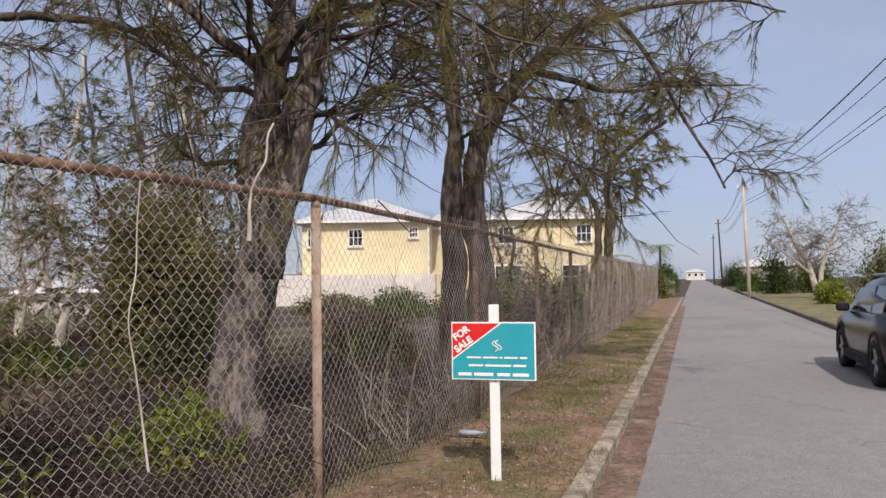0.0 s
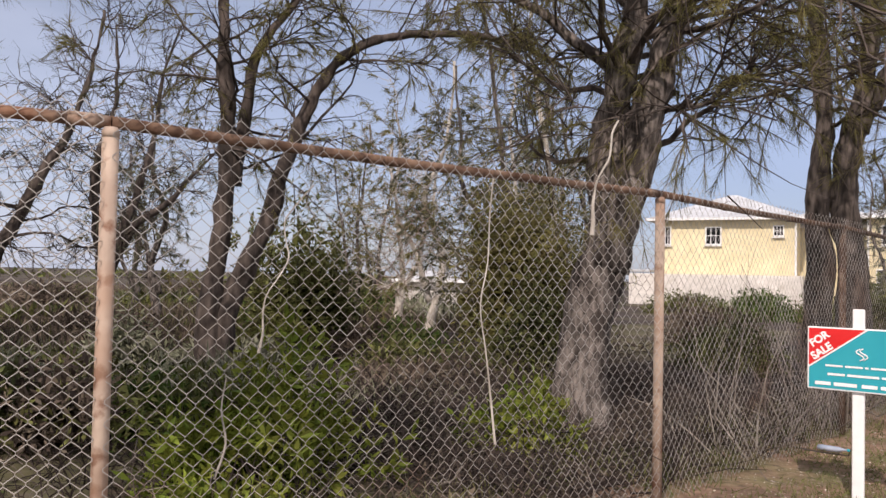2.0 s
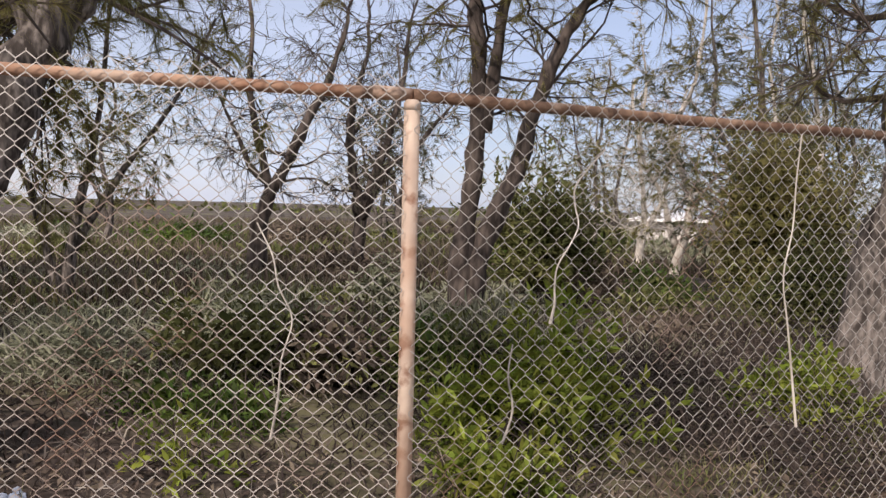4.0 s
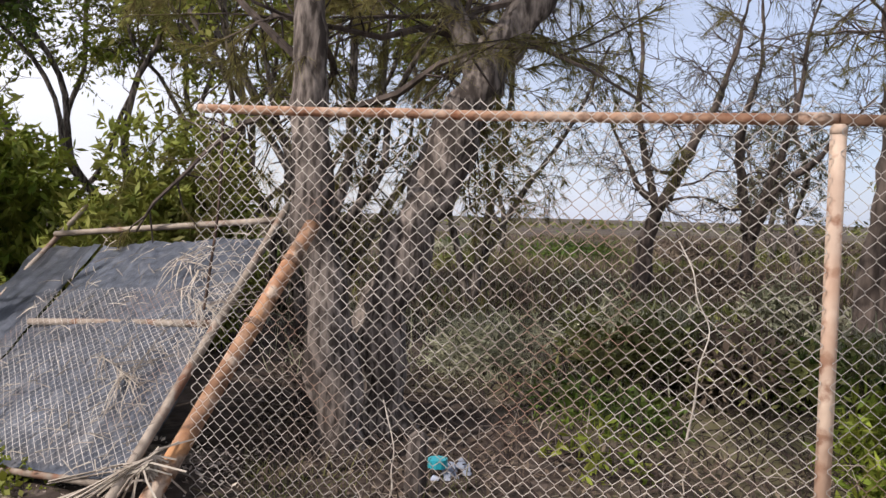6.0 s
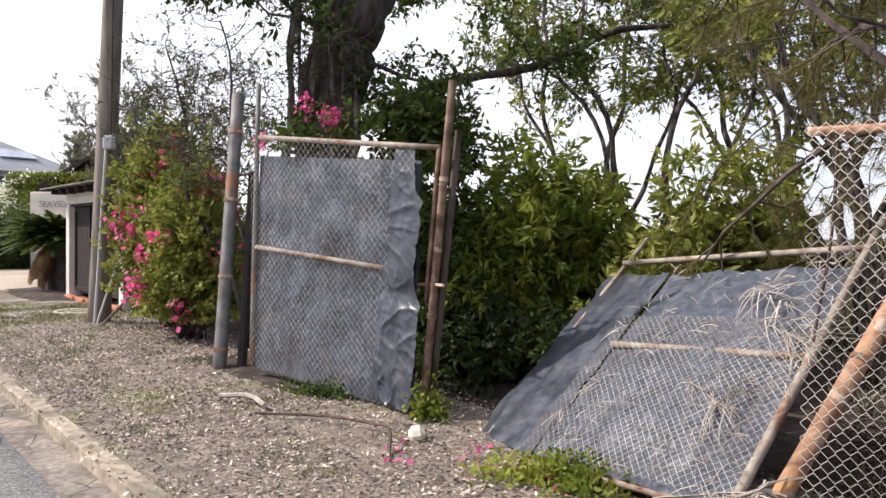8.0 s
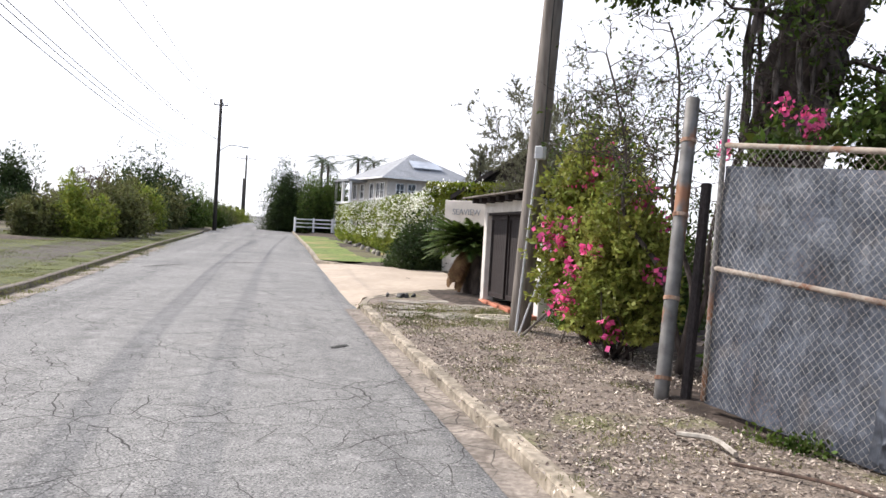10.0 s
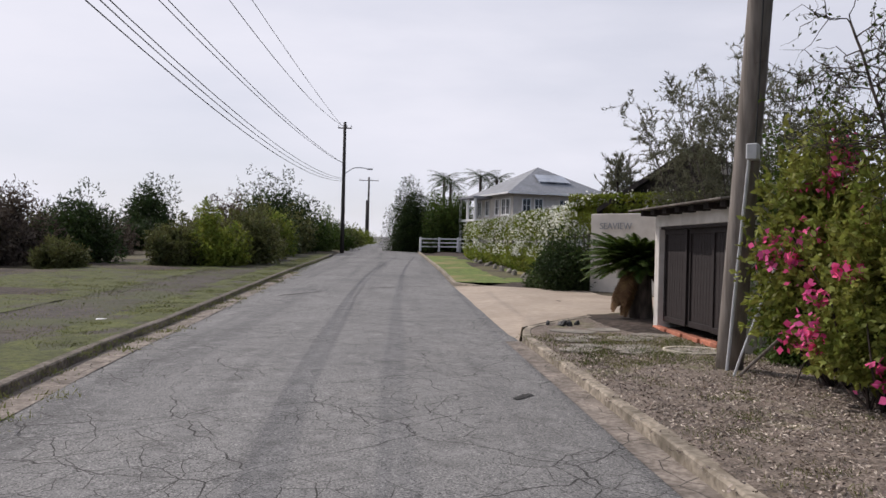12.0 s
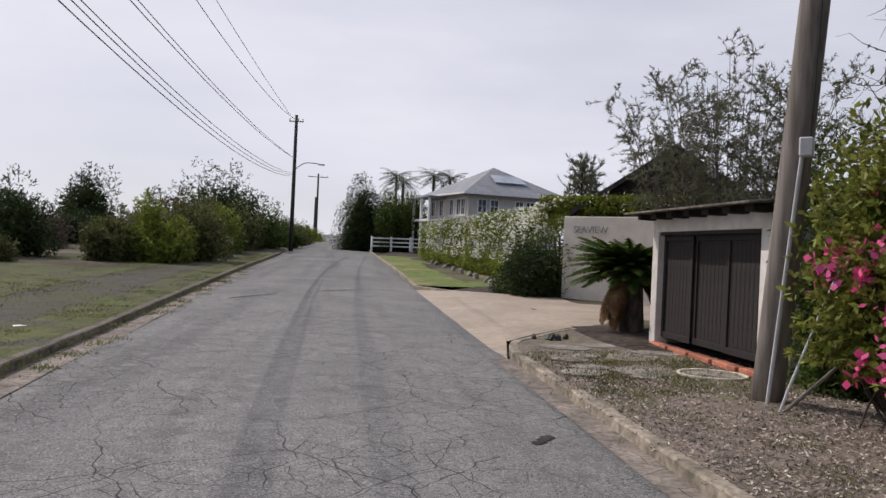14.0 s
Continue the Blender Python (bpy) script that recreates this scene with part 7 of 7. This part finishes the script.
for x in (-2.35, 1.05):
    Shape().tube([Y @ Vector((x, -1.58, -0.2)), Y @ Vector((x, -1.58, 5.2))], 0.06, 6).make("downpipe", "white_paint", yh)

gh_ = thing("hip_roofed_house", "white two-storey house with a grey hipped roof", "house", at=(-43.9, -63.8, 1.3))
C0, CR, CL = Vector((-38.6, -60.6, 0)), Vector((-46.9, -59.1, 0)), Vector((-40.1, -69.0, 0))
o = gh_.location
ctr = (CR + CL) * 0.5 - Vector((o.x, o.y, 0))
G = Matrix.Translation(ctr) @ pose(0, 0, 0, 0, 0, math.degrees(math.atan2(-1.5, 8.3)))
Shape().box(G @ pose(0, 0, 2.5), 8.4, 8.4, 5.2, 0.03).make("wall", "cream_wall", gh_)
hip_roof(G, 8.4, 8.4, 5.1, 2.65, 0.7, gh_, "roof_grey")
Shape().box(G @ pose(5.0, -2.2, 4.9), 1.9, 4.0, 0.2, 0.02).make("porch_roof", "roof_grey", gh_)
for y in (-4.0, -2.2, -0.4):
    Shape().box(G @ pose(5.7, y, 2.4), 0.2, 0.2, 4.9, 0.01).make("porch_column", "white_paint", gh_)
Shape().box(G @ pose(5.0, -2.2, 2.9), 1.7, 3.8, 0.2, 0.01).make("balcony", "white_paint", gh_)
GN = G @ pose(0, 4.22, 0, 0, 0, 180)
for x in (-3.0, -1.9, 0.4, 1.4, 2.5, 3.4):
    window(gh_, GN @ pose(x, 0, 4.1), 0.75, 1.1, 2)
GE = G @ pose(4.22, 0, 0, 0, 0, 90)
for y in (-3.0, -1.2, 1.0, 2.4, 3.3):
    window(gh_, GE @ pose(y, 0, 4.0), 0.8, 1.3, 2)
s = Shape()
s.add([G @ Vector(p) for p in ((-1.6, 3.2, 6.22), (1.4, 3.2, 6.22), (1.2, 1.9, 6.92), (-1.4, 1.9, 6.92))], [(0, 1, 2, 3)])
s.add([G @ Vector(p) for p in ((-1.6, 3.2, 6.12), (1.4, 3.2, 6.12), (1.2, 1.9, 6.82), (-1.4, 1.9, 6.82))], [(3, 2, 1, 0)])
s.make("solar_panel", "solar", gh_)

dk = thing("dark_gabled_house", "dark timber house with a steep gabled roof", "house", at=(-25.3, -28.5, -0.15))
D2 = Matrix.Translation((0, 0, 0)) @ pose(0, 0, 0, 0, 0, math.degrees(math.atan2(1.95, -1.9)))
Shape().add([D2 @ Vector(p) for p in ((-2.6, 0, 0), (2.6, 0, 0), (2.6, 0, 3.4), (0, 0, 5.15), (-2.6, 0, 3.4), (-2.6, -7, 0), (2.6, -7, 0), (2.6, -7, 3.4), (0, -7, 5.15), (-2.6, -7, 3.4))],
            [(0, 1, 2, 3, 4), (9, 8, 7, 6, 5), (0, 4, 9, 5), (1, 6, 7, 2)]).make("wall", "roof_dark", dk)
for sg in (-1, 1):
    Shape().add([D2 @ Vector(p) for p in ((0, 0.5, 5.35), (sg * 3.1, 0.5, 3.25), (sg * 3.1, -7.4, 3.25), (0, -7.4, 5.35), (0, 0.5, 5.2), (sg * 3.1, 0.5, 3.08), (sg * 3.1, -7.4, 3.08), (0, -7.4, 5.2))],
                [(0, 1, 2, 3), (4, 7, 6, 5), (0, 4, 5, 1), (1, 5, 6, 2), (2, 6, 7, 3)]).make("roof_slope", "roof_dark", dk)
    Shape().tube([D2 @ Vector((0, 0.53, 5.3)), D2 @ Vector((sg * 3.15, 0.53, 3.16))], 0.08, 4).make("barge_board", "pole", dk)

fh = thing("distant_house", "small white house at the end of the lane", "house", at=(0.9, 330, 0))
Shape().box(pose(0, 0, 1.5), 7, 6, 3.2, 0.05).make("wall", "white_wall", fh)
hip_roof(pose(0, 0, 0), 7, 6, 3.1, 1.2, 0.4, fh, "roof_white")
for x in (-2.2, 0, 2.2):
    window(fh, pose(x, -3.02, 1.9), 1.0, 1.1, 2)
fh2 = thing("distant_house", "long low white house beyond the trees", "house", at=(13, 150, 0))
Shape().box(pose(0, 0, 1.5), 12, 7, 3.0, 0.05).make("wall", "white_wall", fh2)
hip_roof(pose(0, 0, 0), 12, 7, 3.0, 1.4, 0.4, fh2, "roof_white")
fh3 = thing("distant_house", "white house glimpsed through the scrub", "house", at=(-29.9, 32.8, -0.7))
Shape().box(pose(0, 0, 1.1, 0, 0, 40), 3, 2.4, 1.7, 0.05).make("wall", "white_wall", fh3)
hip_roof(pose(0, 0, 0, 0, 0, 40), 3, 2.4, 1.9, 0.5, 0.4, fh3, "roof_white")

# ---- parked car ----
car = thing("parked_car", "dark grey estate car parked on the lane", "car", at=(3.35, 13.4, -0.10))


def loft(sections):
    """A body from cross-sections (y, half width low, half width high, z low, z shoulder, z top, half width top)."""
    s, rings = Shape(), []
    for y, wl_, wh, z0, zs, zt, wt in sections:
        half = [(wl_ * 0.92, z0), (wl_, z0 + 0.08), (wh, (z0 + zs) * 0.5), (wh * 0.985, zs), ((wh + wt) * 0.5, (zs + zt) * 0.5), (wt, zt - 0.05), (wt * 0.8, zt)]
        rings.append([(x, y, z) for x, z in half] + [(-x, y, z) for x, z in reversed(half)])
    for r in rings:
        s.v += r
    m = len(rings[0])
    for i in range(len(rings) - 1):
        for j in range(m):
            k = (j + 1) % m
            s.f.append((i * m + j, i * m + k, (i + 1) * m + k, (i + 1) * m + j))
    s.f += [tuple(range(m)), tuple(range(len(s.v) - 1, len(s.v) - m - 1, -1))]
    return s


loft([(-2.2, 0.80, 0.84, 0.35, 0.95, 1.05, 0.72), (-2.1, 0.86, 0.90, 0.25, 1.0, 1.15, 0.75), (-1.2, 0.88, 0.91, 0.22, 1.0, 1.02, 0.8), (0.6, 0.88, 0.91, 0.22, 0.98, 1.0, 0.82),
      (1.0, 0.88, 0.91, 0.22, 0.95, 1.0, 0.8), (2.0, 0.84, 0.88, 0.25, 0.78, 0.88, 0.7), (2.25, 0.74, 0.78, 0.35, 0.68, 0.74, 0.6)]).make("body", "car_paint", car, smooth=True)
loft([(-2.05, 0.80, 0.80, 0.9, 1.0, 1.15, 0.7), (-1.75, 0.82, 0.82, 0.9, 1.2, 1.50, 0.62), (-0.6, 0.84, 0.84, 0.9, 1.22, 1.56, 0.64), (0.3, 0.84, 0.84, 0.9, 1.2, 1.50, 0.62), (1.15, 0.80, 0.80, 0.88, 0.94, 1.0, 0.66)]).make("cabin", "car_paint", car, smooth=True)
for sg in (-1, 1):
    for y0, y1, z in ((-1.65, -0.95, 1.40), (-0.88, -0.05, 1.42), (0.02, 0.72, 1.36)):
        Shape().add([(sg * 0.86, y0, 1.02), (sg * 0.86, y1, 1.02), (sg * 0.75, min(y1, 0.35), z), (sg * 0.75, y0 + 0.08, z)], [(0, 1, 2, 3) if sg > 0 else (3, 2, 1, 0)]).make("side_window", "glass_dark", car)
    Shape().box(pose(sg * 0.98, 0.62, 1.05, 0, 0, sg * 10), 0.20, 0.12, 0.14, 0.03).make("wing_mirror", "car_paint", car)
    Shape().box(pose(sg * 0.66, -2.16, 0.90), 0.3, 0.08, 0.16, 0.02).make("tail_light", "red", car)
    Shape().tube([(sg * 0.6, -1.5, 1.57), (sg * 0.6, 0.1, 1.55)], 0.02, 6).make("roof_rail", "alloy", car)
    for y in (-1.32, 1.36):
        c = Vector((sg * 0.82, y, 0.34))
        prof = [(0.20, 0.085), (0.31, 0.10), (0.335, 0.06), (0.335, -0.06), (0.31, -0.10), (0.20, -0.085)]
        s = Shape()
        for a in np.linspace(0, 2 * math.pi, 28, endpoint=False):
            for r, w in prof:
                s.v.append((c.x + w, c.y + r * math.cos(a), c.z + r * math.sin(a)))
        s.f = [(i * 6 + j, i * 6 + (j + 1) % 6, ((i + 1) % 28) * 6 + (j + 1) % 6, ((i + 1) % 28) * 6 + j) for i in range(28) for j in range(6)]
        wheel = s.make("wheel", "tyre", car, smooth=True)
        rim = Shape()
        for k in range(5):
            a = 2 * math.pi * k / 5
            rim.box(Matrix.Translation(c + Vector((sg * 0.07, 0.11 * math.cos(a), 0.11 * math.sin(a)))) @ pose(0, 0, 0, math.degrees(a)), 0.03, 0.20, 0.06, 0.008)
        rim.tube([c + Vector((sg * 0.03, 0, 0)), c + Vector((sg * 0.085, 0, 0))], 0.05, 10)
        rim.make("rim", "alloy", wheel)
        Shape().tube([c - Vector((sg * 0.02, 0, 0)), c + Vector((sg * 0.02, 0, 0))], 0.20, 20).make("disc", "tyre", wheel)
        Shape().tube([(sg * 0.885, c.y + 0.41 * math.cos(a), c.z + 0.41 * math.sin(a)) for a in np.linspace(-0.25, math.pi + 0.25, 15)], 0.04, 6).make("wheel_arch", "tyre", car, smooth=True)
    Shape().box(pose(sg * 0.885, 0.02, 0.30), 0.06, 1.9, 0.16, 0.02).make("side_skirt", "tyre", car)

# ---- far planting on both sides of the road ----
for k, (x, y, w, h, lf) in enumerate(((-8.3, -43.8, 1.5, 2.2, "leaf_scrub"), (-10.2, -44.2, 2.0, 2.8, "leaf_bright"), (-12.2, -46, 2.1, 3.0, "leaf_scrub"), (-14.3, -50.8, 2.2, 3.2, "leaf_scrub"), (-17.2, -56.8, 2.2, 3.3, "leaf_bright"), (-20.6, -63.2, 2.2, 3.9, "leaf_scrub"), (-24.9, -69.8, 2.5, 3.9, "leaf"), (-29.6, -78.8, 2.6, 3.0, "leaf_scrub"), (-29.2, -75, 2.2, 3.0, "leaf"), (-35, -86.5, 2.3, 2.6, "leaf_scrub"), (-41, -98.5, 2.4, 2.3, "leaf_bright"), (-48.5, -113, 2.6, 2.2, "leaf_bright"),
                                      (-17.4, -60, 2.6, 4.2, "leaf_dark"), (-14.6, -58, 2.4, 4.2, "leaf_dry"), (-21.2, -67.8, 4.3, 6.0, "leaf_dark"), (-9.5, -66, 3.0, 2.6, "leaf_dark"), (-15.5, -68, 3.0, 2.9, "leaf_dry"), (-11.6, -50, 1.8, 2.9, "leaf_scrub"), (-12.1, -71, 2.9, 5.6, "leaf_dark"), (-4.4, -47.5, 2.5, 3.8, "leaf_dark"), (-1.5, -45.5, 2.4, 3.6, "leaf_dry"), (1.6, -44.5, 2.6, 3.4, "leaf_scrub"), (-3.4, -42, 1.2, 1.3, "leaf_scrub"), (5.2, -44.5, 3, 3.4, "leaf"), (9.2, -46, 3.4, 3.4, "leaf_scrub"),
                                      (-7.2, -61, 3.0, 3.0, "leaf_dry"), (-2, -60, 3.2, 3.6, "leaf_scrub"), (4, -58, 3.5, 3.6, "leaf"), (-17.5, -76, 3.0, 3.2, "leaf_scrub"), (-5.5, -76, 3.4, 3.6, "leaf_dry"), (9, -58, 3.6, 3.4, "leaf_scrub"))):
    bush("roadside_bush", {"leaf_scrub": "dense olive-green roadside bush", "leaf_dark": "tall dark-leaved roadside bush", "leaf": "deep green roadside bush", "leaf_bright": "light green roadside bush", "leaf_dry": "dry twiggy roadside bush"}[lf] + " beyond the gravel",
         (x, y, ground_z(x, y)), (w * 1.1, w * 1.1, h * 1.18), lf, 13000 if lf == "leaf_dark" else 9500 if y > -57 else 6500, 0.14 + 0.022 * h, 0.6, 400 + k, stems=16, group="bushes beyond the gravel", sr=0.025, lumps=30, far=True, per=4, core=0.3)
for k, (x, y, w, h, lf) in enumerate(((6.2, 69, 2.6, 4.8, "leaf_dark"), (9.3, 72, 3.2, 5.0, "leaf"), (9.6, 46.5, 3.0, 4.4, "leaf_scrub"), (9, 170, 4, 5, "leaf_dark"), (-7, 180, 4, 5, "leaf"), (14, 120, 5, 6, "leaf_scrub"), (-9, 150, 5, 5, "leaf_dark"), (20, 95, 6, 6, "leaf"), (6.6, 44.2, 1.0, 1.3, "leaf_bright"), (5.2, 80, 2.0, 2.4, "leaf"), (12.5, 48, 3.0, 4.0, "leaf"), (7.4, 50, 1.0, 1.2, "leaf_bright"),
                                      (-1.7, 59, 0.8, 1.7, "leaf_grey"), (-2.6, 57, 1.2, 2.3, "leaf_scrub"), (-2.4, 68, 1.4, 2.6, "leaf"), (-3.6, 48, 1.2, 2.6, "leaf_bright"), (-3.4, 38, 1.2, 2.4, "leaf_scrub"), (-2.2, 85, 1.5, 3.0, "leaf"), (5.5, 120, 3, 4, "leaf_dark"), (-4, 130, 3, 5, "leaf_dark"), (7, 145, 3, 5, "leaf"))):
    bush("lane_bush", "bush beside the lane, " + {"leaf_dark": "dark leaved", "leaf": "deep green", "leaf_scrub": "olive green", "leaf_bright": "light green", "leaf_grey": "silvery grey"}[lf],
         (x, y, ground_z(x, y)), (w, w, h * 1.05), lf, 4500, 0.20, 0.7, 430 + k, stems=6, group="bushes beside the lane", sr=0.03, far=True, lumps=22)
tree("bare_crown_tree", "pale wide-crowned nearly bare tree beside the lane", (7.4, 54.5, 0),
     [([(0, 0, -0.2), (-0.5, 0.1, 2), (-1.2, 0.2, 3.4), (-1.9, 0.3, 5.0)], 0.22, 0.06), ([(0, 0, 0.2), (0.3, 0, 2.2), (0.9, -0.2, 3.8), (1.4, 0, 5.2)], 0.18, 0.05), ([(-0.3, 0, 1.4), (-1.6, 0, 2.6), (-3.0, 0.2, 3.6)], 0.10, 0.03)],
     bark="bark_white", leaf="needle_grey", seed=181, branches=20, blen=2.6, twigs=16, tlen=1.0, leaves=6, lsize=0.2, lwidth=0.02, low=0.35, up=0.02, twig_r=0.012, bark_twig="twig")
palm("coconut_palm", "distant palm above the fence line", (-3.2, 88, 0), 4.6, 0.13, 14, 2.0, 12, 0.6, 182, "leaf_bright")
palm("coconut_palm", "young yellow-green palm behind the fence", (-3.3, 34, 0), 2.2, 0.10, 12, 1.3, 14, 0.4, 183, "leaf_bright")
rng = np.random.default_rng(77)
tl = []
for k in range(15000):
    a = rng.uniform(math.radians(20), math.radians(340))
    d = rng.uniform(120, 190)
    x, y = math.sin(a) * -d, math.cos(a) * d
    road_gap = abs(x * 0.895 - y * 0.445) < 9 and y < 0
    if x < -4 and y > -20 and rng.uniform() < 0.7 or road_gap:
        continue
    h = (1.2 + 3.0 * max(0, noise.noise((x * 0.05, y * 0.05, 0)))) * rng.uniform(0, 1) * (0.5 if x < -40 and y > -60 else 1)
    tl.append((x, y, ground_z(x, y) + h))
tagged(quads("distant_scrub", leaf_quads(rng, np.array(tl), 1.1, 0.7, None, 1), "leaf_scrub"), "distant belt of low scrub", "scrub", kind="stuff")

# ---- small things ----
rock = Shape().box(pose(0, 0, 0, 10, 5, 30), 0.20, 0.13, 0.10, 0.035).make("stone", "limestone")
rock.location = (-5.25, -4.55, 0.05)
tagged(rock, "smooth pale stone by the gate", "stone")
tagged(Shape().tube(smooth_line([(-5.1, -6.0, 0.09), (-5.25, -5.4, 0.10), (-5.2, -4.9, 0.10), (-5.0, -4.65, 0.13), (-4.75, -4.5, 0.03), (-4.6, -4.4, 0.02)], 4), 0.012, 6).make("bent_rod", "dark_wire"), "thin bent rusty rod on the ground", "rod")
tagged(Shape().tube(smooth_line([(-5.45, -6.7, 0.11), (-5.5, -6.4, 0.13), (-5.35, -6.1, 0.10)], 3), 0.022, 6).make("fallen_branch", "bark_white"), "pale broken branch before the gate", "branch")
bottle = thing("plastic_bottle", "crushed clear plastic bottle at the fence foot", "bottle", at=(-1.95, 7.0, 0.03))
Shape().tube([(-0.11, 0, 0), (-0.08, 0, 0.0), (0.06, 0, 0), (0.10, 0, 0.005), (0.13, 0, 0.005)], [0.02, 0.026, 0.024, 0.010, 0.009], 10).make("flask", "bottle", bottle, smooth=True)
Shape().tube([(0.13, 0, 0.005), (0.15, 0, 0.005)], 0.012, 10).make("cap", "teal", bottle)
bag = Shape()
rng = np.random.default_rng(3)
for k in range(16):
    bag.box(pose(rng.normal() * 0.08, rng.normal() * 0.08, 0.03 + abs(rng.normal()) * 0.04, *rng.uniform(0, 90, 3)), 0.08, 0.06, 0.02, 0.008)
bg = bag.make("litter_bag", "bottle")
bg.scale = (0.7, 0.7, 0.6)
bg.location = (-4.6, -0.3, 0.02)
tagged(bg, "torn white and blue litter behind the fence", "litter", kind="stuff")
lid = Shape().tube([(0, 0, 0), (0, 0, 0.05)], 0.06, 12).make("cup", "teal")
lid.location = (-4.55, -0.42, 0.10)
tagged(lid, "small blue plastic cup in the litter", "litter")
paper = Shape().add([(-0.1, -0.05, 0.02), (0.1, -0.06, 0.03), (0.11, 0.05, 0.02), (-0.09, 0.06, 0.03), (0, 0, 0.04)], [(0, 1, 4), (1, 2, 4), (2, 3, 4), (3, 0, 4)]).make("paper_scrap", "white_paint")
paper.location = (-2.3, -20.8, 0.2)
tagged(paper, "scrap of white paper on the gravel", "litter")
for k, pts in enumerate(([(-2.28, 3.56, 1.70), (-2.30, 3.60, 1.95), (-2.22, 3.62, 2.15), (-2.20, 3.70, 2.38)], [(-2.36, 2.75, 0.6), (-2.38, 2.7, 1.3), (-2.36, 2.72, 1.95)], [(-2.12, 5.15, 2.06), (-2.05, 5.4, 1.9), (-2.02, 5.5, 1.84)],
                         [(-2.75, 1.55, 1.1), (-2.70, 1.62, 1.35), (-2.80, 1.75, 1.6), (-2.7, 1.8, 1.85)], [(-3.3, 0.55, 0.6), (-3.25, 0.6, 1.1), (-3.3, 0.5, 1.5)], [(-4.05, -0.75, 0.05), (-4.0, -0.72, 0.35), (-4.02, -0.78, 0.62)], [(-3.05, 1.6, 0.5), (-3.1, 1.65, 0.95)])):
    pts = [(p.x + 0.05 * noise.noise((p.z * 4, k, 0)), p.y + 0.06 * noise.noise((p.z * 5, k, 3.0)), p.z) for p in smooth_line(pts, 3)]
    w = [0.014 * (1.1 - 0.05 * j) for j in range(len(smooth_line(pts, 4)))]
    tagged(Shape().tube(smooth_line(pts, 4), [max(v, 0.006) for v in w] if k == 0 else [max(v * 0.42, 0.0035) for v in w], 6).make("dead_stick", "dark_wire" if k == 2 else "bark_white"), "splintered dark stick on the rail" if k == 2 else "bleached dead vine caught in the fence", "stick", "sticks in the fence")
pink = quads("fallen_petals", leaf_quads(rng, np.column_stack([rng.uniform(-5.3, -4.4, 60), rng.uniform(-4.6, -2.9, 60), np.full(60, 0.04)]), 0.045, 0.9, None, 1), "pink")
tagged(pink, "fallen pink petals before the gate", "petals", kind="stuff")
